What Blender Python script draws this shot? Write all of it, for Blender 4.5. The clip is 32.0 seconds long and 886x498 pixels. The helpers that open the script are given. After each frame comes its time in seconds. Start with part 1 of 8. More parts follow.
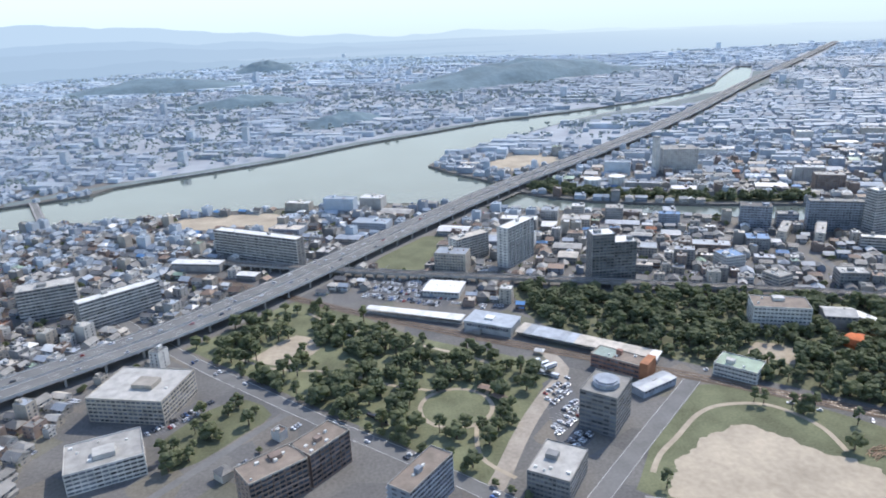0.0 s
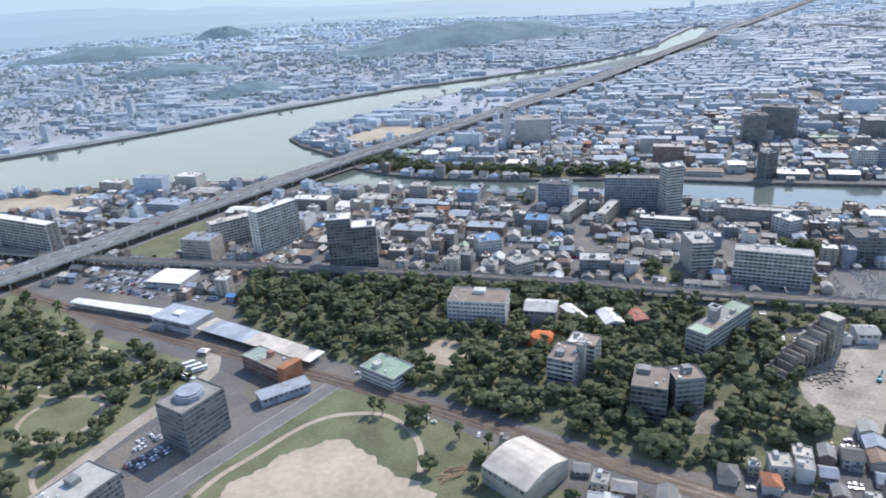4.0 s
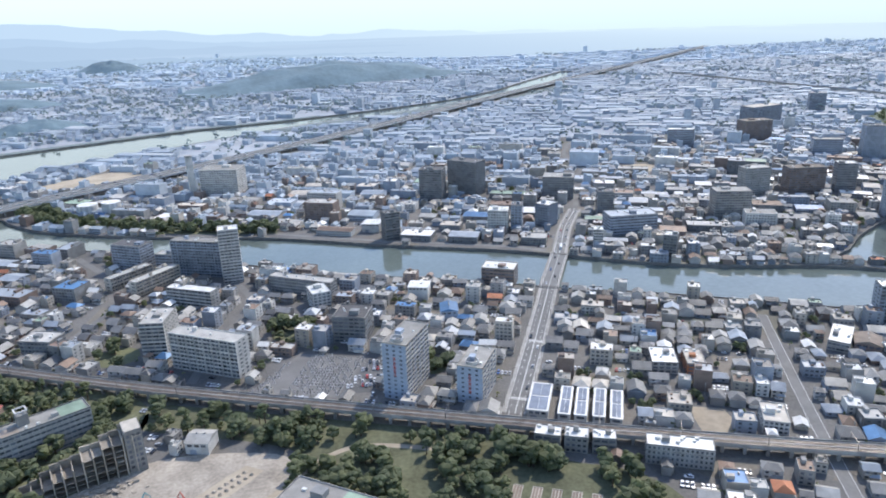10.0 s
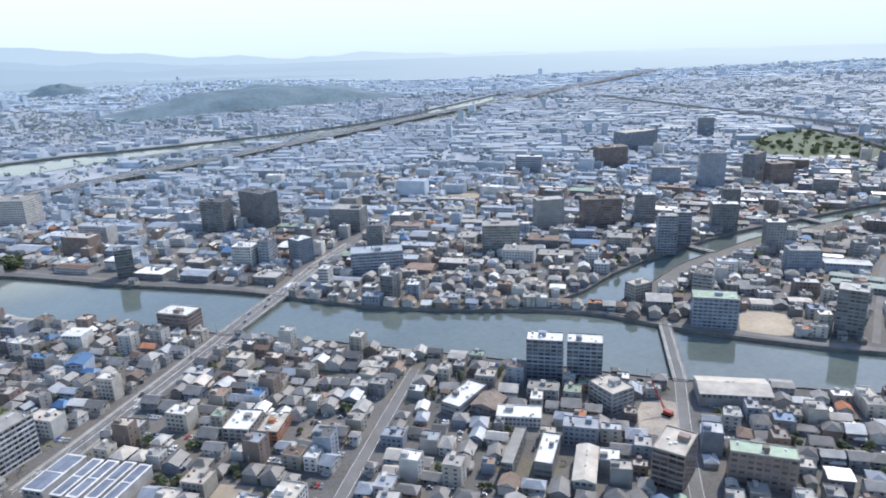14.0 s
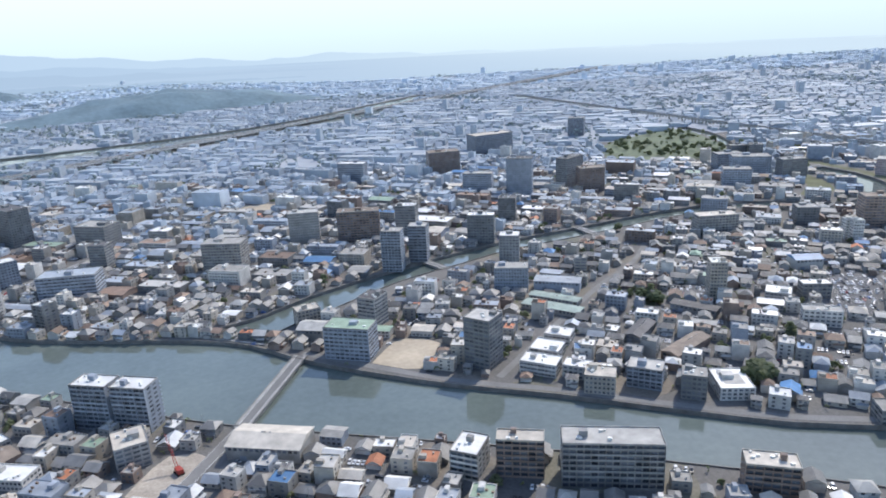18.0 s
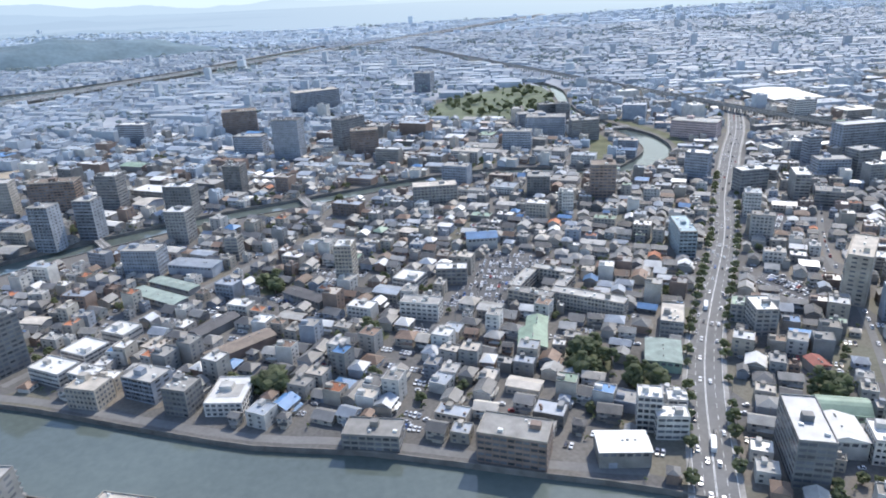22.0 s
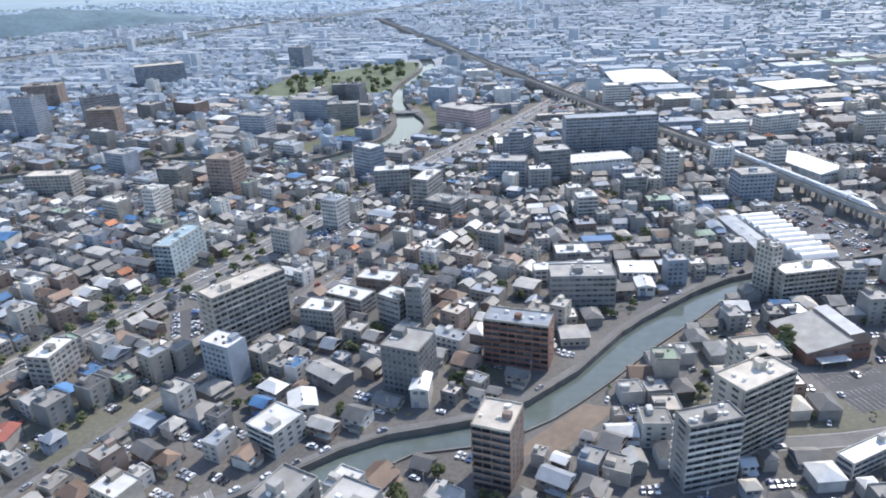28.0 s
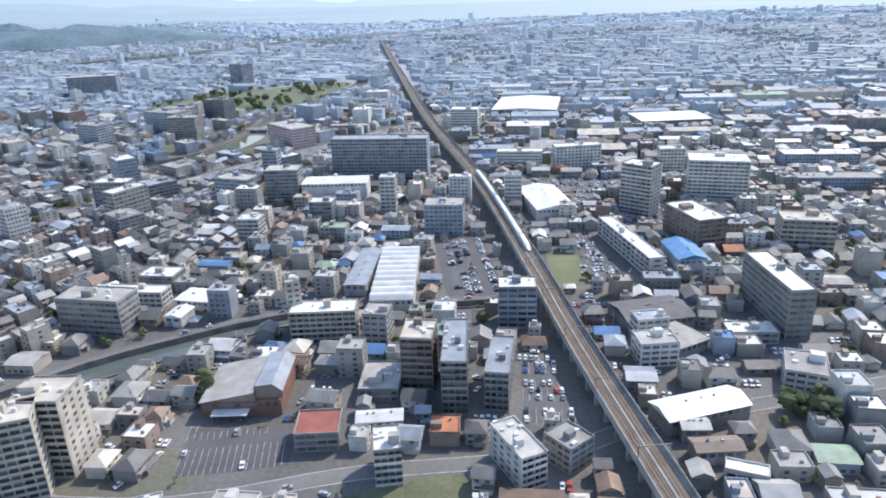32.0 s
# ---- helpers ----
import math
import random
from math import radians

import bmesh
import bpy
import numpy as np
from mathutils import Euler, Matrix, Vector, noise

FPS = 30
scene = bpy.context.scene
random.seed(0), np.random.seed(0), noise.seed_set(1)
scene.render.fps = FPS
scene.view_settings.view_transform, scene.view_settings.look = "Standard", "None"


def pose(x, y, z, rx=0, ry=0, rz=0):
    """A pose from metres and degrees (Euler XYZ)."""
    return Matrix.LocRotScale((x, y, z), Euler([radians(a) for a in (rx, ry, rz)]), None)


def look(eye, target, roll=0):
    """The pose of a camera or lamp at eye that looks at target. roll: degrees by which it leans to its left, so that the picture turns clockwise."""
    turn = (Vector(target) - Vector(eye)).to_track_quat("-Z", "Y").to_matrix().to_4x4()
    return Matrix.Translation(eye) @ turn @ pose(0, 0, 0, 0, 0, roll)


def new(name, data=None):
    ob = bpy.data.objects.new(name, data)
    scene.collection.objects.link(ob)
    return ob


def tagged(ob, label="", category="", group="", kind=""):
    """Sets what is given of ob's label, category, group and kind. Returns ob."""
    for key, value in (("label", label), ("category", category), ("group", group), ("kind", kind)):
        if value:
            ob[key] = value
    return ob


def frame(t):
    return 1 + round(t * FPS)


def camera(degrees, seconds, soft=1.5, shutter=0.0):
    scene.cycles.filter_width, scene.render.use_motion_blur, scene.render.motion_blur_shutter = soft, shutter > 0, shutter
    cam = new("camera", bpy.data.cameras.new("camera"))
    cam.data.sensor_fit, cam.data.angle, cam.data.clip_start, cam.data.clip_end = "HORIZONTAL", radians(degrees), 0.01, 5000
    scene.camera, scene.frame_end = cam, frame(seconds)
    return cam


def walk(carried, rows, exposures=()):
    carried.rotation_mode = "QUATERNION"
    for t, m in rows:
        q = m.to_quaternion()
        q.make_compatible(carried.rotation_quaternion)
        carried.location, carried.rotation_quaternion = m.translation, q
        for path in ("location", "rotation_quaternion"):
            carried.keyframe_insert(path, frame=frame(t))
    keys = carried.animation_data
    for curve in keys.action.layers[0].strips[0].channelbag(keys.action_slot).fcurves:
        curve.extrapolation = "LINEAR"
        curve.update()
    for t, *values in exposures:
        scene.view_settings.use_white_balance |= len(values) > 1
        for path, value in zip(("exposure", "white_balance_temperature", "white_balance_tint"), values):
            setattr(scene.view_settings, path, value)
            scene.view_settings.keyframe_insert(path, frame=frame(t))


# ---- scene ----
cam = camera(65.4, 32.0, soft=1.9)
# seconds, place, pitch, roll, yaw of the aeroplane window
ROWS = [
    (0, 0.0, 0.0, 129.6, -18.57, 2.44, -10.12),
    (0.5, 16.5, 0.5, 129.0, -19.60, 3.19, -6.67),
    (1, 33.2, 0.9, 128.4, -20.33, 2.93, -5.53),
    (1.5, 49.9, 1.2, 127.8, -20.74, 2.20, -7.09),
    (2, 66.6, 1.5, 127.3, -20.97, 2.16, -7.93),
    (2.5, 83.4, 1.6, 126.7, -21.02, 1.99, -8.34),
    (3, 100.3, 1.8, 126.2, -21.23, 2.16, -8.59),
    (3.5, 117.3, 1.8, 125.7, -21.48, 2.66, -9.02),
    (5.5, 185.9, 1.6, 124.0, -19.97, 4.39, -10.47),
    (6, 203.2, 1.4, 123.6, -19.11, 4.50, -10.73),
    (6.5, 220.6, 1.2, 123.2, -18.83, 4.52, -11.08),
    (7, 238.0, 0.9, 122.8, -18.54, 4.77, -11.22),
    (7.5, 255.5, 0.6, 122.4, -18.32, 4.52, -11.26),
    (8, 273.1, 0.2, 122.1, -18.67, 4.24, -11.71),
    (8.5, 290.7, -0.1, 121.7, -18.52, 3.99, -11.97),
    (9, 308.4, -0.5, 121.4, -18.09, 3.40, -11.98),
    (9.5, 326.1, -1.0, 121.0, -18.31, 2.79, -12.01),
    (10, 343.9, -1.4, 120.6, -18.68, 1.85, -12.21),
    (10.5, 361.8, -1.9, 120.3, -18.84, 1.19, -12.50),
    (11, 379.7, -2.4, 119.9, -18.95, 1.04, -12.66),
    (11.5, 397.7, -2.9, 119.6, -18.84, 1.01, -12.56),
    (12, 415.7, -3.4, 119.2, -18.86, 0.88, -12.30),
    (12.5, 433.8, -3.9, 118.8, -19.52, 1.02, -12.30),
    (13, 451.9, -4.4, 118.4, -19.68, 1.04, -12.23),
    (13.5, 470.1, -5.0, 118.1, -17.42, 1.62, -12.31),
    (15.5, 543.4, -7.0, 116.4, -16.74, 2.57, -11.64),
    (16, 561.8, -7.5, 115.9, -18.68, 2.20, -12.23),
    (16.5, 580.3, -8.0, 115.4, -19.57, 2.49, -12.82),
    (17, 598.8, -8.5, 115.0, -17.60, 2.56, -12.98),
    (17.5, 617.4, -8.9, 114.4, -17.13, 2.73, -12.83),
    (18, 636.1, -9.4, 113.9, -17.13, 2.76, -12.93),
    (18.5, 654.7, -9.8, 113.3, -17.27, 2.72, -13.04),
    (19, 673.4, -10.1, 112.8, -17.53, 2.99, -13.20),
    (19.5, 692.2, -10.5, 112.1, -17.53, 2.81, -13.32),
    (20, 711.0, -10.8, 111.5, -18.46, 2.47, -14.02),
    (20.5, 729.9, -11.0, 110.8, -19.62, 2.44, -14.80),
    (21, 748.8, -11.2, 110.1, -20.02, 2.63, -15.20),
    (21.5, 767.7, -11.4, 109.4, -20.58, 2.50, -15.10),
    (22, 786.6, -11.5, 108.6, -21.17, 2.53, -14.69),
    (22.5, 805.7, -11.6, 107.8, -21.86, 2.57, -14.36),
    (23, 824.7, -11.7, 107.0, -22.64, 2.61, -13.82),
    (23.5, 843.8, -11.6, 106.1, -23.58, 2.98, -13.00),
    (24, 862.9, -11.6, 105.2, -23.86, 3.23, -12.19),
    (24.5, 882.0, -11.4, 104.3, -23.90, 3.38, -11.64),
    (25, 901.2, -11.2, 103.3, -23.73, 3.59, -11.18),
    (25.5, 920.5, -10.9, 102.2, -23.60, 3.49, -10.62),
    (26, 939.7, -10.6, 101.1, -23.62, 2.89, -10.01),
    (26.5, 959.0, -10.2, 100.0, -23.68, 2.97, -9.74),
    (28.5, 1036.4, -7.7, 95.0, -22.84, 2.68, -5.45),
    (29, 1055.9, -6.9, 93.6, -22.96, 2.73, -4.26),
    (29.5, 1075.3, -6.0, 92.1, -23.12, 2.85, -3.23),
    (30, 1094.8, -5.0, 90.6, -23.38, 2.93, -2.29),
    (30.5, 1114.3, -3.9, 89.1, -22.46, 3.51, -0.72),
    (31, 1133.9, -2.7, 87.4, -21.17, 3.09, 1.03),
    (31.5, 1153.4, -1.4, 85.8, -20.70, 2.11, 0.30),
    (32, 1173.0, 0.0, 84.0, -20.64, 1.93, 0.75),
]
EXPOSURE = [(0, 0.87, 6560, 12), (7, 0.92, 6520, 12), (13, 0.88, 6560, 12), (18, 0.82, 6560, 12), (24, 0.97, 6620, 12), (32, 1.0, 6620, 12)]
walk(cam, [(t, pose(x, y, z, 90 + pitch, roll, yaw)) for t, x, y, z, pitch, roll, yaw in ROWS], EXPOSURE)

# plan and sizes below are in full-size metres; the model stands at this scale
MODEL = 0.51

# ---------------------------------------------------------------- light
SUN_DIR = Vector((0.72, 0.69, 0.0)).normalized()
SUN_UP = 46.0
world = bpy.data.worlds.new("world")
scene.world = world
world.use_nodes = True
wn = world.node_tree
sky = wn.nodes.new("ShaderNodeTexSky")
sky.sky_type = "NISHITA"
sky.sun_disc = False
sky.sun_elevation = radians(SUN_UP)
sky.sun_rotation = math.atan2(SUN_DIR.x, SUN_DIR.y)
sky.air_density, sky.dust_density, sky.ozone_density = 1.0, 0.5, 2.0
wn.links.new(sky.outputs[0], wn.nodes["Background"].inputs[0])
wn.nodes["Background"].inputs[1].default_value = 0.15
lamp = bpy.data.lights.new("sun", "SUN")
lamp.energy, lamp.angle, lamp.color = 2.3, radians(0.6), (1.0, 0.95, 0.86)
sun = new("sun", lamp)
el = radians(SUN_UP)
sun_from = Vector((SUN_DIR.x * math.cos(el), SUN_DIR.y * math.cos(el), math.sin(el)))
sun.matrix_world = look(sun_from * 900, (0, 0, 0))


# ---------------------------------------------------------------- materials
def material(name, colour, rough=0.8, metal=0.0, vary=0.35, fine=3.0, broad=0.15, dirt=0.35, bump=0.0, sheen=0.0, spec=0.3):
    """A worn surface: grain and stains in world metres, and a shade of its own for every piece."""
    m = bpy.data.materials.new(name)
    m.use_nodes = True
    t = m.node_tree
    p = t.nodes["Principled BSDF"]
    geo = t.nodes.new("ShaderNodeNewGeometry")
    info = t.nodes.new("ShaderNodeObjectInfo")
    add = t.nodes.new("ShaderNodeMath"); add.operation = "ADD"
    t.links.new(geo.outputs["Random Per Island"], add.inputs[0]); t.links.new(info.outputs["Random"], add.inputs[1])
    fr = t.nodes.new("ShaderNodeMath"); fr.operation = "FRACT"
    t.links.new(add.outputs[0], fr.inputs[0])
    own = t.nodes.new("ShaderNodeMapRange")
    own.inputs["To Min"].default_value, own.inputs["To Max"].default_value = 1 - vary, 1 + vary
    t.links.new(fr.outputs[0], own.inputs["Value"])
    n1 = t.nodes.new("ShaderNodeTexNoise"); n1.inputs["Scale"].default_value = fine / MODEL; n1.inputs["Detail"].default_value = 3
    n2 = t.nodes.new("ShaderNodeTexNoise"); n2.inputs["Scale"].default_value = broad / MODEL; n2.inputs["Detail"].default_value = 4
    t.links.new(geo.outputs["Position"], n1.inputs["Vector"]); t.links.new(geo.outputs["Position"], n2.inputs["Vector"])
    mixn = t.nodes.new("ShaderNodeMath"); mixn.operation = "MULTIPLY_ADD"; mixn.inputs[1].default_value = 0.6
    t.links.new(n1.outputs["Fac"], mixn.inputs[0]); t.links.new(n2.outputs["Fac"], mixn.inputs[2])
    stain = t.nodes.new("ShaderNodeMapRange")
    stain.inputs["From Min"].default_value, stain.inputs["From Max"].default_value = 0.5, 1.1
    stain.inputs["To Min"].default_value, stain.inputs["To Max"].default_value = 1 - dirt, 1 + dirt * 0.6
    t.links.new(mixn.outputs[0], stain.inputs["Value"])
    mul = t.nodes.new("ShaderNodeMath"); mul.operation = "MULTIPLY"
    t.links.new(own.outputs[0], mul.inputs[0]); t.links.new(stain.outputs[0], mul.inputs[1])
    sc = t.nodes.new("ShaderNodeVectorMath"); sc.operation = "SCALE"; sc.inputs[0].default_value = colour
    t.links.new(mul.outputs[0], sc.inputs["Scale"])
    t.links.new(sc.outputs[0], p.inputs["Base Color"])
    p.inputs["Roughness"].default_value, p.inputs["Metallic"].default_value = rough, metal
    p.inputs["Specular IOR Level"].default_value = spec
    if bump:
        b = t.nodes.new("ShaderNodeBump"); b.inputs["Strength"].default_value = bump; b.inputs["Distance"].default_value = 0.3
        t.links.new(n1.outputs["Fac"], b.inputs["Height"]); t.links.new(b.outputs[0], p.inputs["Normal"])
    return m


def water_material():
    m = material("river_water", (0.12, 0.145, 0.132), 0.06, vary=0.0, fine=0.25, broad=0.01, dirt=0.25, spec=0.5)
    t = m.node_tree
    p = t.nodes["Principled BSDF"]
    n = t.nodes.new("ShaderNodeTexNoise"); n.inputs["Scale"].default_value = 0.55 / MODEL; n.inputs["Detail"].default_value = 4
    geo = t.nodes.new("ShaderNodeNewGeometry")
    t.links.new(geo.outputs["Position"], n.inputs["Vector"])
    b = t.nodes.new("ShaderNodeBump"); b.inputs["Strength"].default_value = 0.03; b.inputs["Distance"].default_value = 0.5
    t.links.new(n.outputs["Fac"], b.inputs["Height"]); t.links.new(b.outputs[0], p.inputs["Normal"])
    return m


WALL = {
    "white": material("white_render", (0.53, 0.515, 0.485), 0.8, vary=0.2, dirt=0.35),
    "cream": material("cream_render", (0.41, 0.375, 0.325), 0.85, vary=0.25, dirt=0.35),
    "grey": material("grey_concrete_wall", (0.305, 0.295, 0.278), 0.85, vary=0.3),
    "bluegrey": material("blue_grey_panel_wall", (0.275, 0.305, 0.35), 0.75, vary=0.2),
    "dark": material("dark_tile_wall", (0.207, 0.21, 0.209), 0.6, vary=0.3),
    "brown": material("brown_tile_wall", (0.25, 0.19, 0.16), 0.75, vary=0.25),
    "brick": material("red_brown_brick_wall", (0.26, 0.145, 0.11), 0.85, vary=0.25),
    "blue": material("pale_blue_tile_wall", (0.36, 0.42, 0.51), 0.6, vary=0.05, dirt=0.2),
    "teal": material("teal_tile_wall", (0.31, 0.37, 0.40), 0.6, vary=0.1),
    "orange": material("orange_painted_wall", (0.43, 0.19, 0.10), 0.8, vary=0.1),
    "green": material("green_painted_wall", (0.30, 0.42, 0.34), 0.8, vary=0.1),
    "pink": material("pink_tile_wall", (0.55, 0.42, 0.40), 0.8, vary=0.1),
}
ROOF = {
    "white": material("white_roof_sheet", (0.704, 0.69, 0.651), 0.45, vary=0.12, dirt=0.25, spec=0.5),
    "cream": material("cream_roof_screed", (0.55, 0.50, 0.43), 0.8, vary=0.12),
    "grey": material("grey_concrete_roof", (0.383, 0.37, 0.344), 0.8, vary=0.3),
    "bluegrey": material("blue_grey_metal_roof", (0.33, 0.36, 0.395), 0.45, vary=0.2, spec=0.5),
    "dark": material("dark_roof_membrane", (0.114, 0.11, 0.112), 0.7, vary=0.3),
    "brown": material("brown_roof_screed", (0.27, 0.22, 0.18), 0.85, vary=0.2),
    "brick": material("red_brown_roof", (0.32, 0.17, 0.12), 0.85, vary=0.2),
    "blue": material("bright_blue_metal_roof", (0.10, 0.22, 0.40), 0.5, vary=0.35),
    "teal": material("teal_metal_roof", (0.28, 0.37, 0.40), 0.5, vary=0.2),
    "green": material("pale_green_roof", (0.28, 0.37, 0.28), 0.6, vary=0.2),
    "grass": material("grey_green_roof_felt", (0.30, 0.36, 0.32), 0.8, vary=0.1),
    "red": material("red_roof_sheet", (0.30, 0.105, 0.08), 0.7, vary=0.15),
    "pink": material("pink_grey_roof", (0.48, 0.40, 0.38), 0.8, vary=0.15),
    "tile": material("grey_roof_tiles", (0.205, 0.198, 0.187), 0.5, vary=0.32, fine=5, bump=0.25, spec=0.5),
    "tile_dark": material("dark_roof_tiles", (0.14, 0.135, 0.128), 0.5, vary=0.3, fine=5, bump=0.25, spec=0.5),
    "tile_brown": material("brown_roof_tiles", (0.22, 0.15, 0.11), 0.6, vary=0.4, fine=5, bump=0.25, spec=0.4),
    "tile_red": material("orange_red_roof_tiles", (0.42, 0.17, 0.09), 0.65, vary=0.3, fine=5, bump=0.25),
}
ASPHALT = material("asphalt", (0.125, 0.125, 0.127), 0.9, vary=0.1, fine=0.6, broad=0.05, dirt=0.3)
ROAD_GREY = material("worn_road_surface", (0.185, 0.183, 0.178), 0.9, vary=0.08, fine=0.5, broad=0.06, dirt=0.25)
# concrete darkened to carry the shade and scrub of the banks, plus stains
SHADED_WALL = material("stained_river_wall", (0.19, 0.18, 0.165), 0.9, vary=0.1, dirt=0.45)
PALE_ROAD = material("pale_dusty_paving", (0.38, 0.335, 0.28), 0.95, vary=0.08, fine=0.4, broad=0.06, dirt=0.35)
CONCRETE = material("weathered_concrete", (0.33, 0.32, 0.30), 0.85, vary=0.1, dirt=0.4)
PALE_CONCRETE = material("pale_concrete", (0.47, 0.455, 0.43), 0.85, vary=0.1, dirt=0.3)
BALLAST = material("brown_track_ballast", (0.17, 0.13, 0.10), 0.95, vary=0.15, fine=2)
STEEL = material("rail_steel", (0.30, 0.28, 0.26), 0.4, metal=0.8, vary=0.1)
PAINT = material("white_road_paint", (0.72, 0.72, 0.70), 0.8, vary=0.1)
GLASS = material("dark_window_glass", (0.115, 0.125, 0.145), 0.12, vary=0.6, spec=0.6)
SOIL = material("sandy_ground", (0.40, 0.34, 0.26), 0.95, vary=0.1, fine=0.25, broad=0.03, dirt=0.3)
GRAVE_PATH = material("grey_gravel_paths", (0.20, 0.195, 0.19), 0.95, vary=0.1, fine=1.5, broad=0.06, dirt=0.3)
EARTH = material("brown_bare_earth", (0.24, 0.19, 0.15), 0.95, vary=0.1, fine=0.3, broad=0.04, dirt=0.3)
GRASS = material("mown_grass", (0.15, 0.158, 0.092), 0.95, vary=0.15, fine=0.6, broad=0.04, dirt=0.45)
MEADOW = material("dry_park_grass", (0.17, 0.20, 0.13), 0.95, vary=0.1, fine=0.1, broad=0.02, dirt=0.4)
WILD = material("rough_grass_and_scrub", (0.135, 0.14, 0.085), 0.95, vary=0.2, fine=0.4, broad=0.05, dirt=0.5)
LEAF = material("tree_foliage", (0.155, 0.175, 0.105), 0.8, vary=0.14, fine=1.5, broad=0.06, dirt=0.25, bump=0.4)
LEAF_PALE = material("pale_tree_foliage", (0.20, 0.215, 0.12), 0.8, vary=0.16, fine=1.5, broad=0.06, dirt=0.25, bump=0.4)
for leaf in (LEAF, LEAF_PALE):
    t = leaf.node_tree
    p = t.nodes["Principled BSDF"]
    thin = t.nodes.new("ShaderNodeBsdfTranslucent")
    thin.inputs[0].default_value = (0.27, 0.32, 0.14, 1)
    both = t.nodes.new("ShaderNodeMixShader"); both.inputs[0].default_value = 0.5
    t.links.new(p.outputs[0], both.inputs[1]); t.links.new(thin.outputs[0], both.inputs[2])
    t.links.new(both.outputs[0], t.nodes["Material Output"].inputs[0])
# grass colour greyed and blued for the haze of distance
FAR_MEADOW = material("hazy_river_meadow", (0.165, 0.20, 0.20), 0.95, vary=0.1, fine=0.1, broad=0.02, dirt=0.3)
BARK = material("tree_bark", (0.16, 0.12, 0.09), 0.9, vary=0.2)
LOG = material("pale_cut_timber", (0.38, 0.26, 0.17), 0.85, vary=0.3)
RUBBLE = material("broken_concrete_rubble", (0.34, 0.30, 0.25), 0.95, vary=0.25, fine=0.5, broad=0.05, dirt=0.5)
SOLAR = material("blue_grey_solar_panel", (0.19, 0.21, 0.25), 0.25, vary=0.15, spec=0.6)
RED_PAINT = material("red_machine_paint", (0.45, 0.07, 0.05), 0.5)
TEAL_PAINT = material("blue_green_machine_paint", (0.08, 0.30, 0.33), 0.5)
WATER = water_material()
CAR_PAINT = [material("white_car_paint", (0.75, 0.76, 0.77), 0.25, vary=0.1, dirt=0.05, spec=0.6),
             material("silver_car_paint", (0.45, 0.46, 0.48), 0.3, metal=0.4, vary=0.25, dirt=0.05, spec=0.6),
             material("black_car_paint", (0.03, 0.03, 0.035), 0.25, vary=0.4, dirt=0.05, spec=0.6),
             material("red_car_paint", (0.38, 0.04, 0.03), 0.3, vary=0.4, dirt=0.05, spec=0.6),
             material("blue_car_paint", (0.05, 0.12, 0.32), 0.3, vary=0.4, dirt=0.05, spec=0.6)]


def town_ground():
    """Yards, lanes and paved plots between the houses."""
    m = bpy.data.materials.new("town_ground")
    m.use_nodes = True
    t = m.node_tree
    p = t.nodes["Principled BSDF"]
    geo = t.nodes.new("ShaderNodeNewGeometry")
    v = t.nodes.new("ShaderNodeTexVoronoi"); v.inputs["Scale"].default_value = 0.055
    n = t.nodes.new("ShaderNodeTexNoise"); n.inputs["Scale"].default_value = 0.5 / MODEL; n.inputs["Detail"].default_value = 5
    n3 = t.nodes.new("ShaderNodeTexNoise"); n3.inputs["Scale"].default_value = 0.02 / MODEL; n3.inputs["Detail"].default_value = 5
    for k in (v, n, n3):
        t.links.new(geo.outputs["Position"], k.inputs["Vector"])
    ramp = t.nodes.new("ShaderNodeValToRGB")
    e = ramp.color_ramp.elements
    e[0].position, e[0].color = 0.0, (0.115, 0.113, 0.111, 1)
    e[1].position, e[1].color = 0.45, (0.153, 0.146, 0.136, 1)
    for pos, c in ((0.7, (0.128, 0.123, 0.117, 1)), (0.85, (0.178, 0.157, 0.132, 1)), (1.0, (0.136, 0.136, 0.102, 1))):
        q = e.new(pos); q.color = c
    sep = t.nodes.new("ShaderNodeSeparateColor")
    t.links.new(v.outputs["Color"], sep.inputs[0]); t.links.new(sep.outputs[0], ramp.inputs[0])
    mixa = t.nodes.new("ShaderNodeMath"); mixa.operation = "MULTIPLY_ADD"; mixa.inputs[1].default_value = 0.9
    t.links.new(n.outputs["Fac"], mixa.inputs[0]); t.links.new(n3.outputs["Fac"], mixa.inputs[2])
    mul = t.nodes.new("ShaderNodeVectorMath"); mul.operation = "SCALE"
    t.links.new(ramp.outputs[0], mul.inputs[0]); t.links.new(mixa.outputs[0], mul.inputs["Scale"])
    t.links.new(mul.outputs[0], p.inputs["Base Color"])
    p.inputs["Roughness"].default_value = 0.9
    return m


GROUND = town_ground()


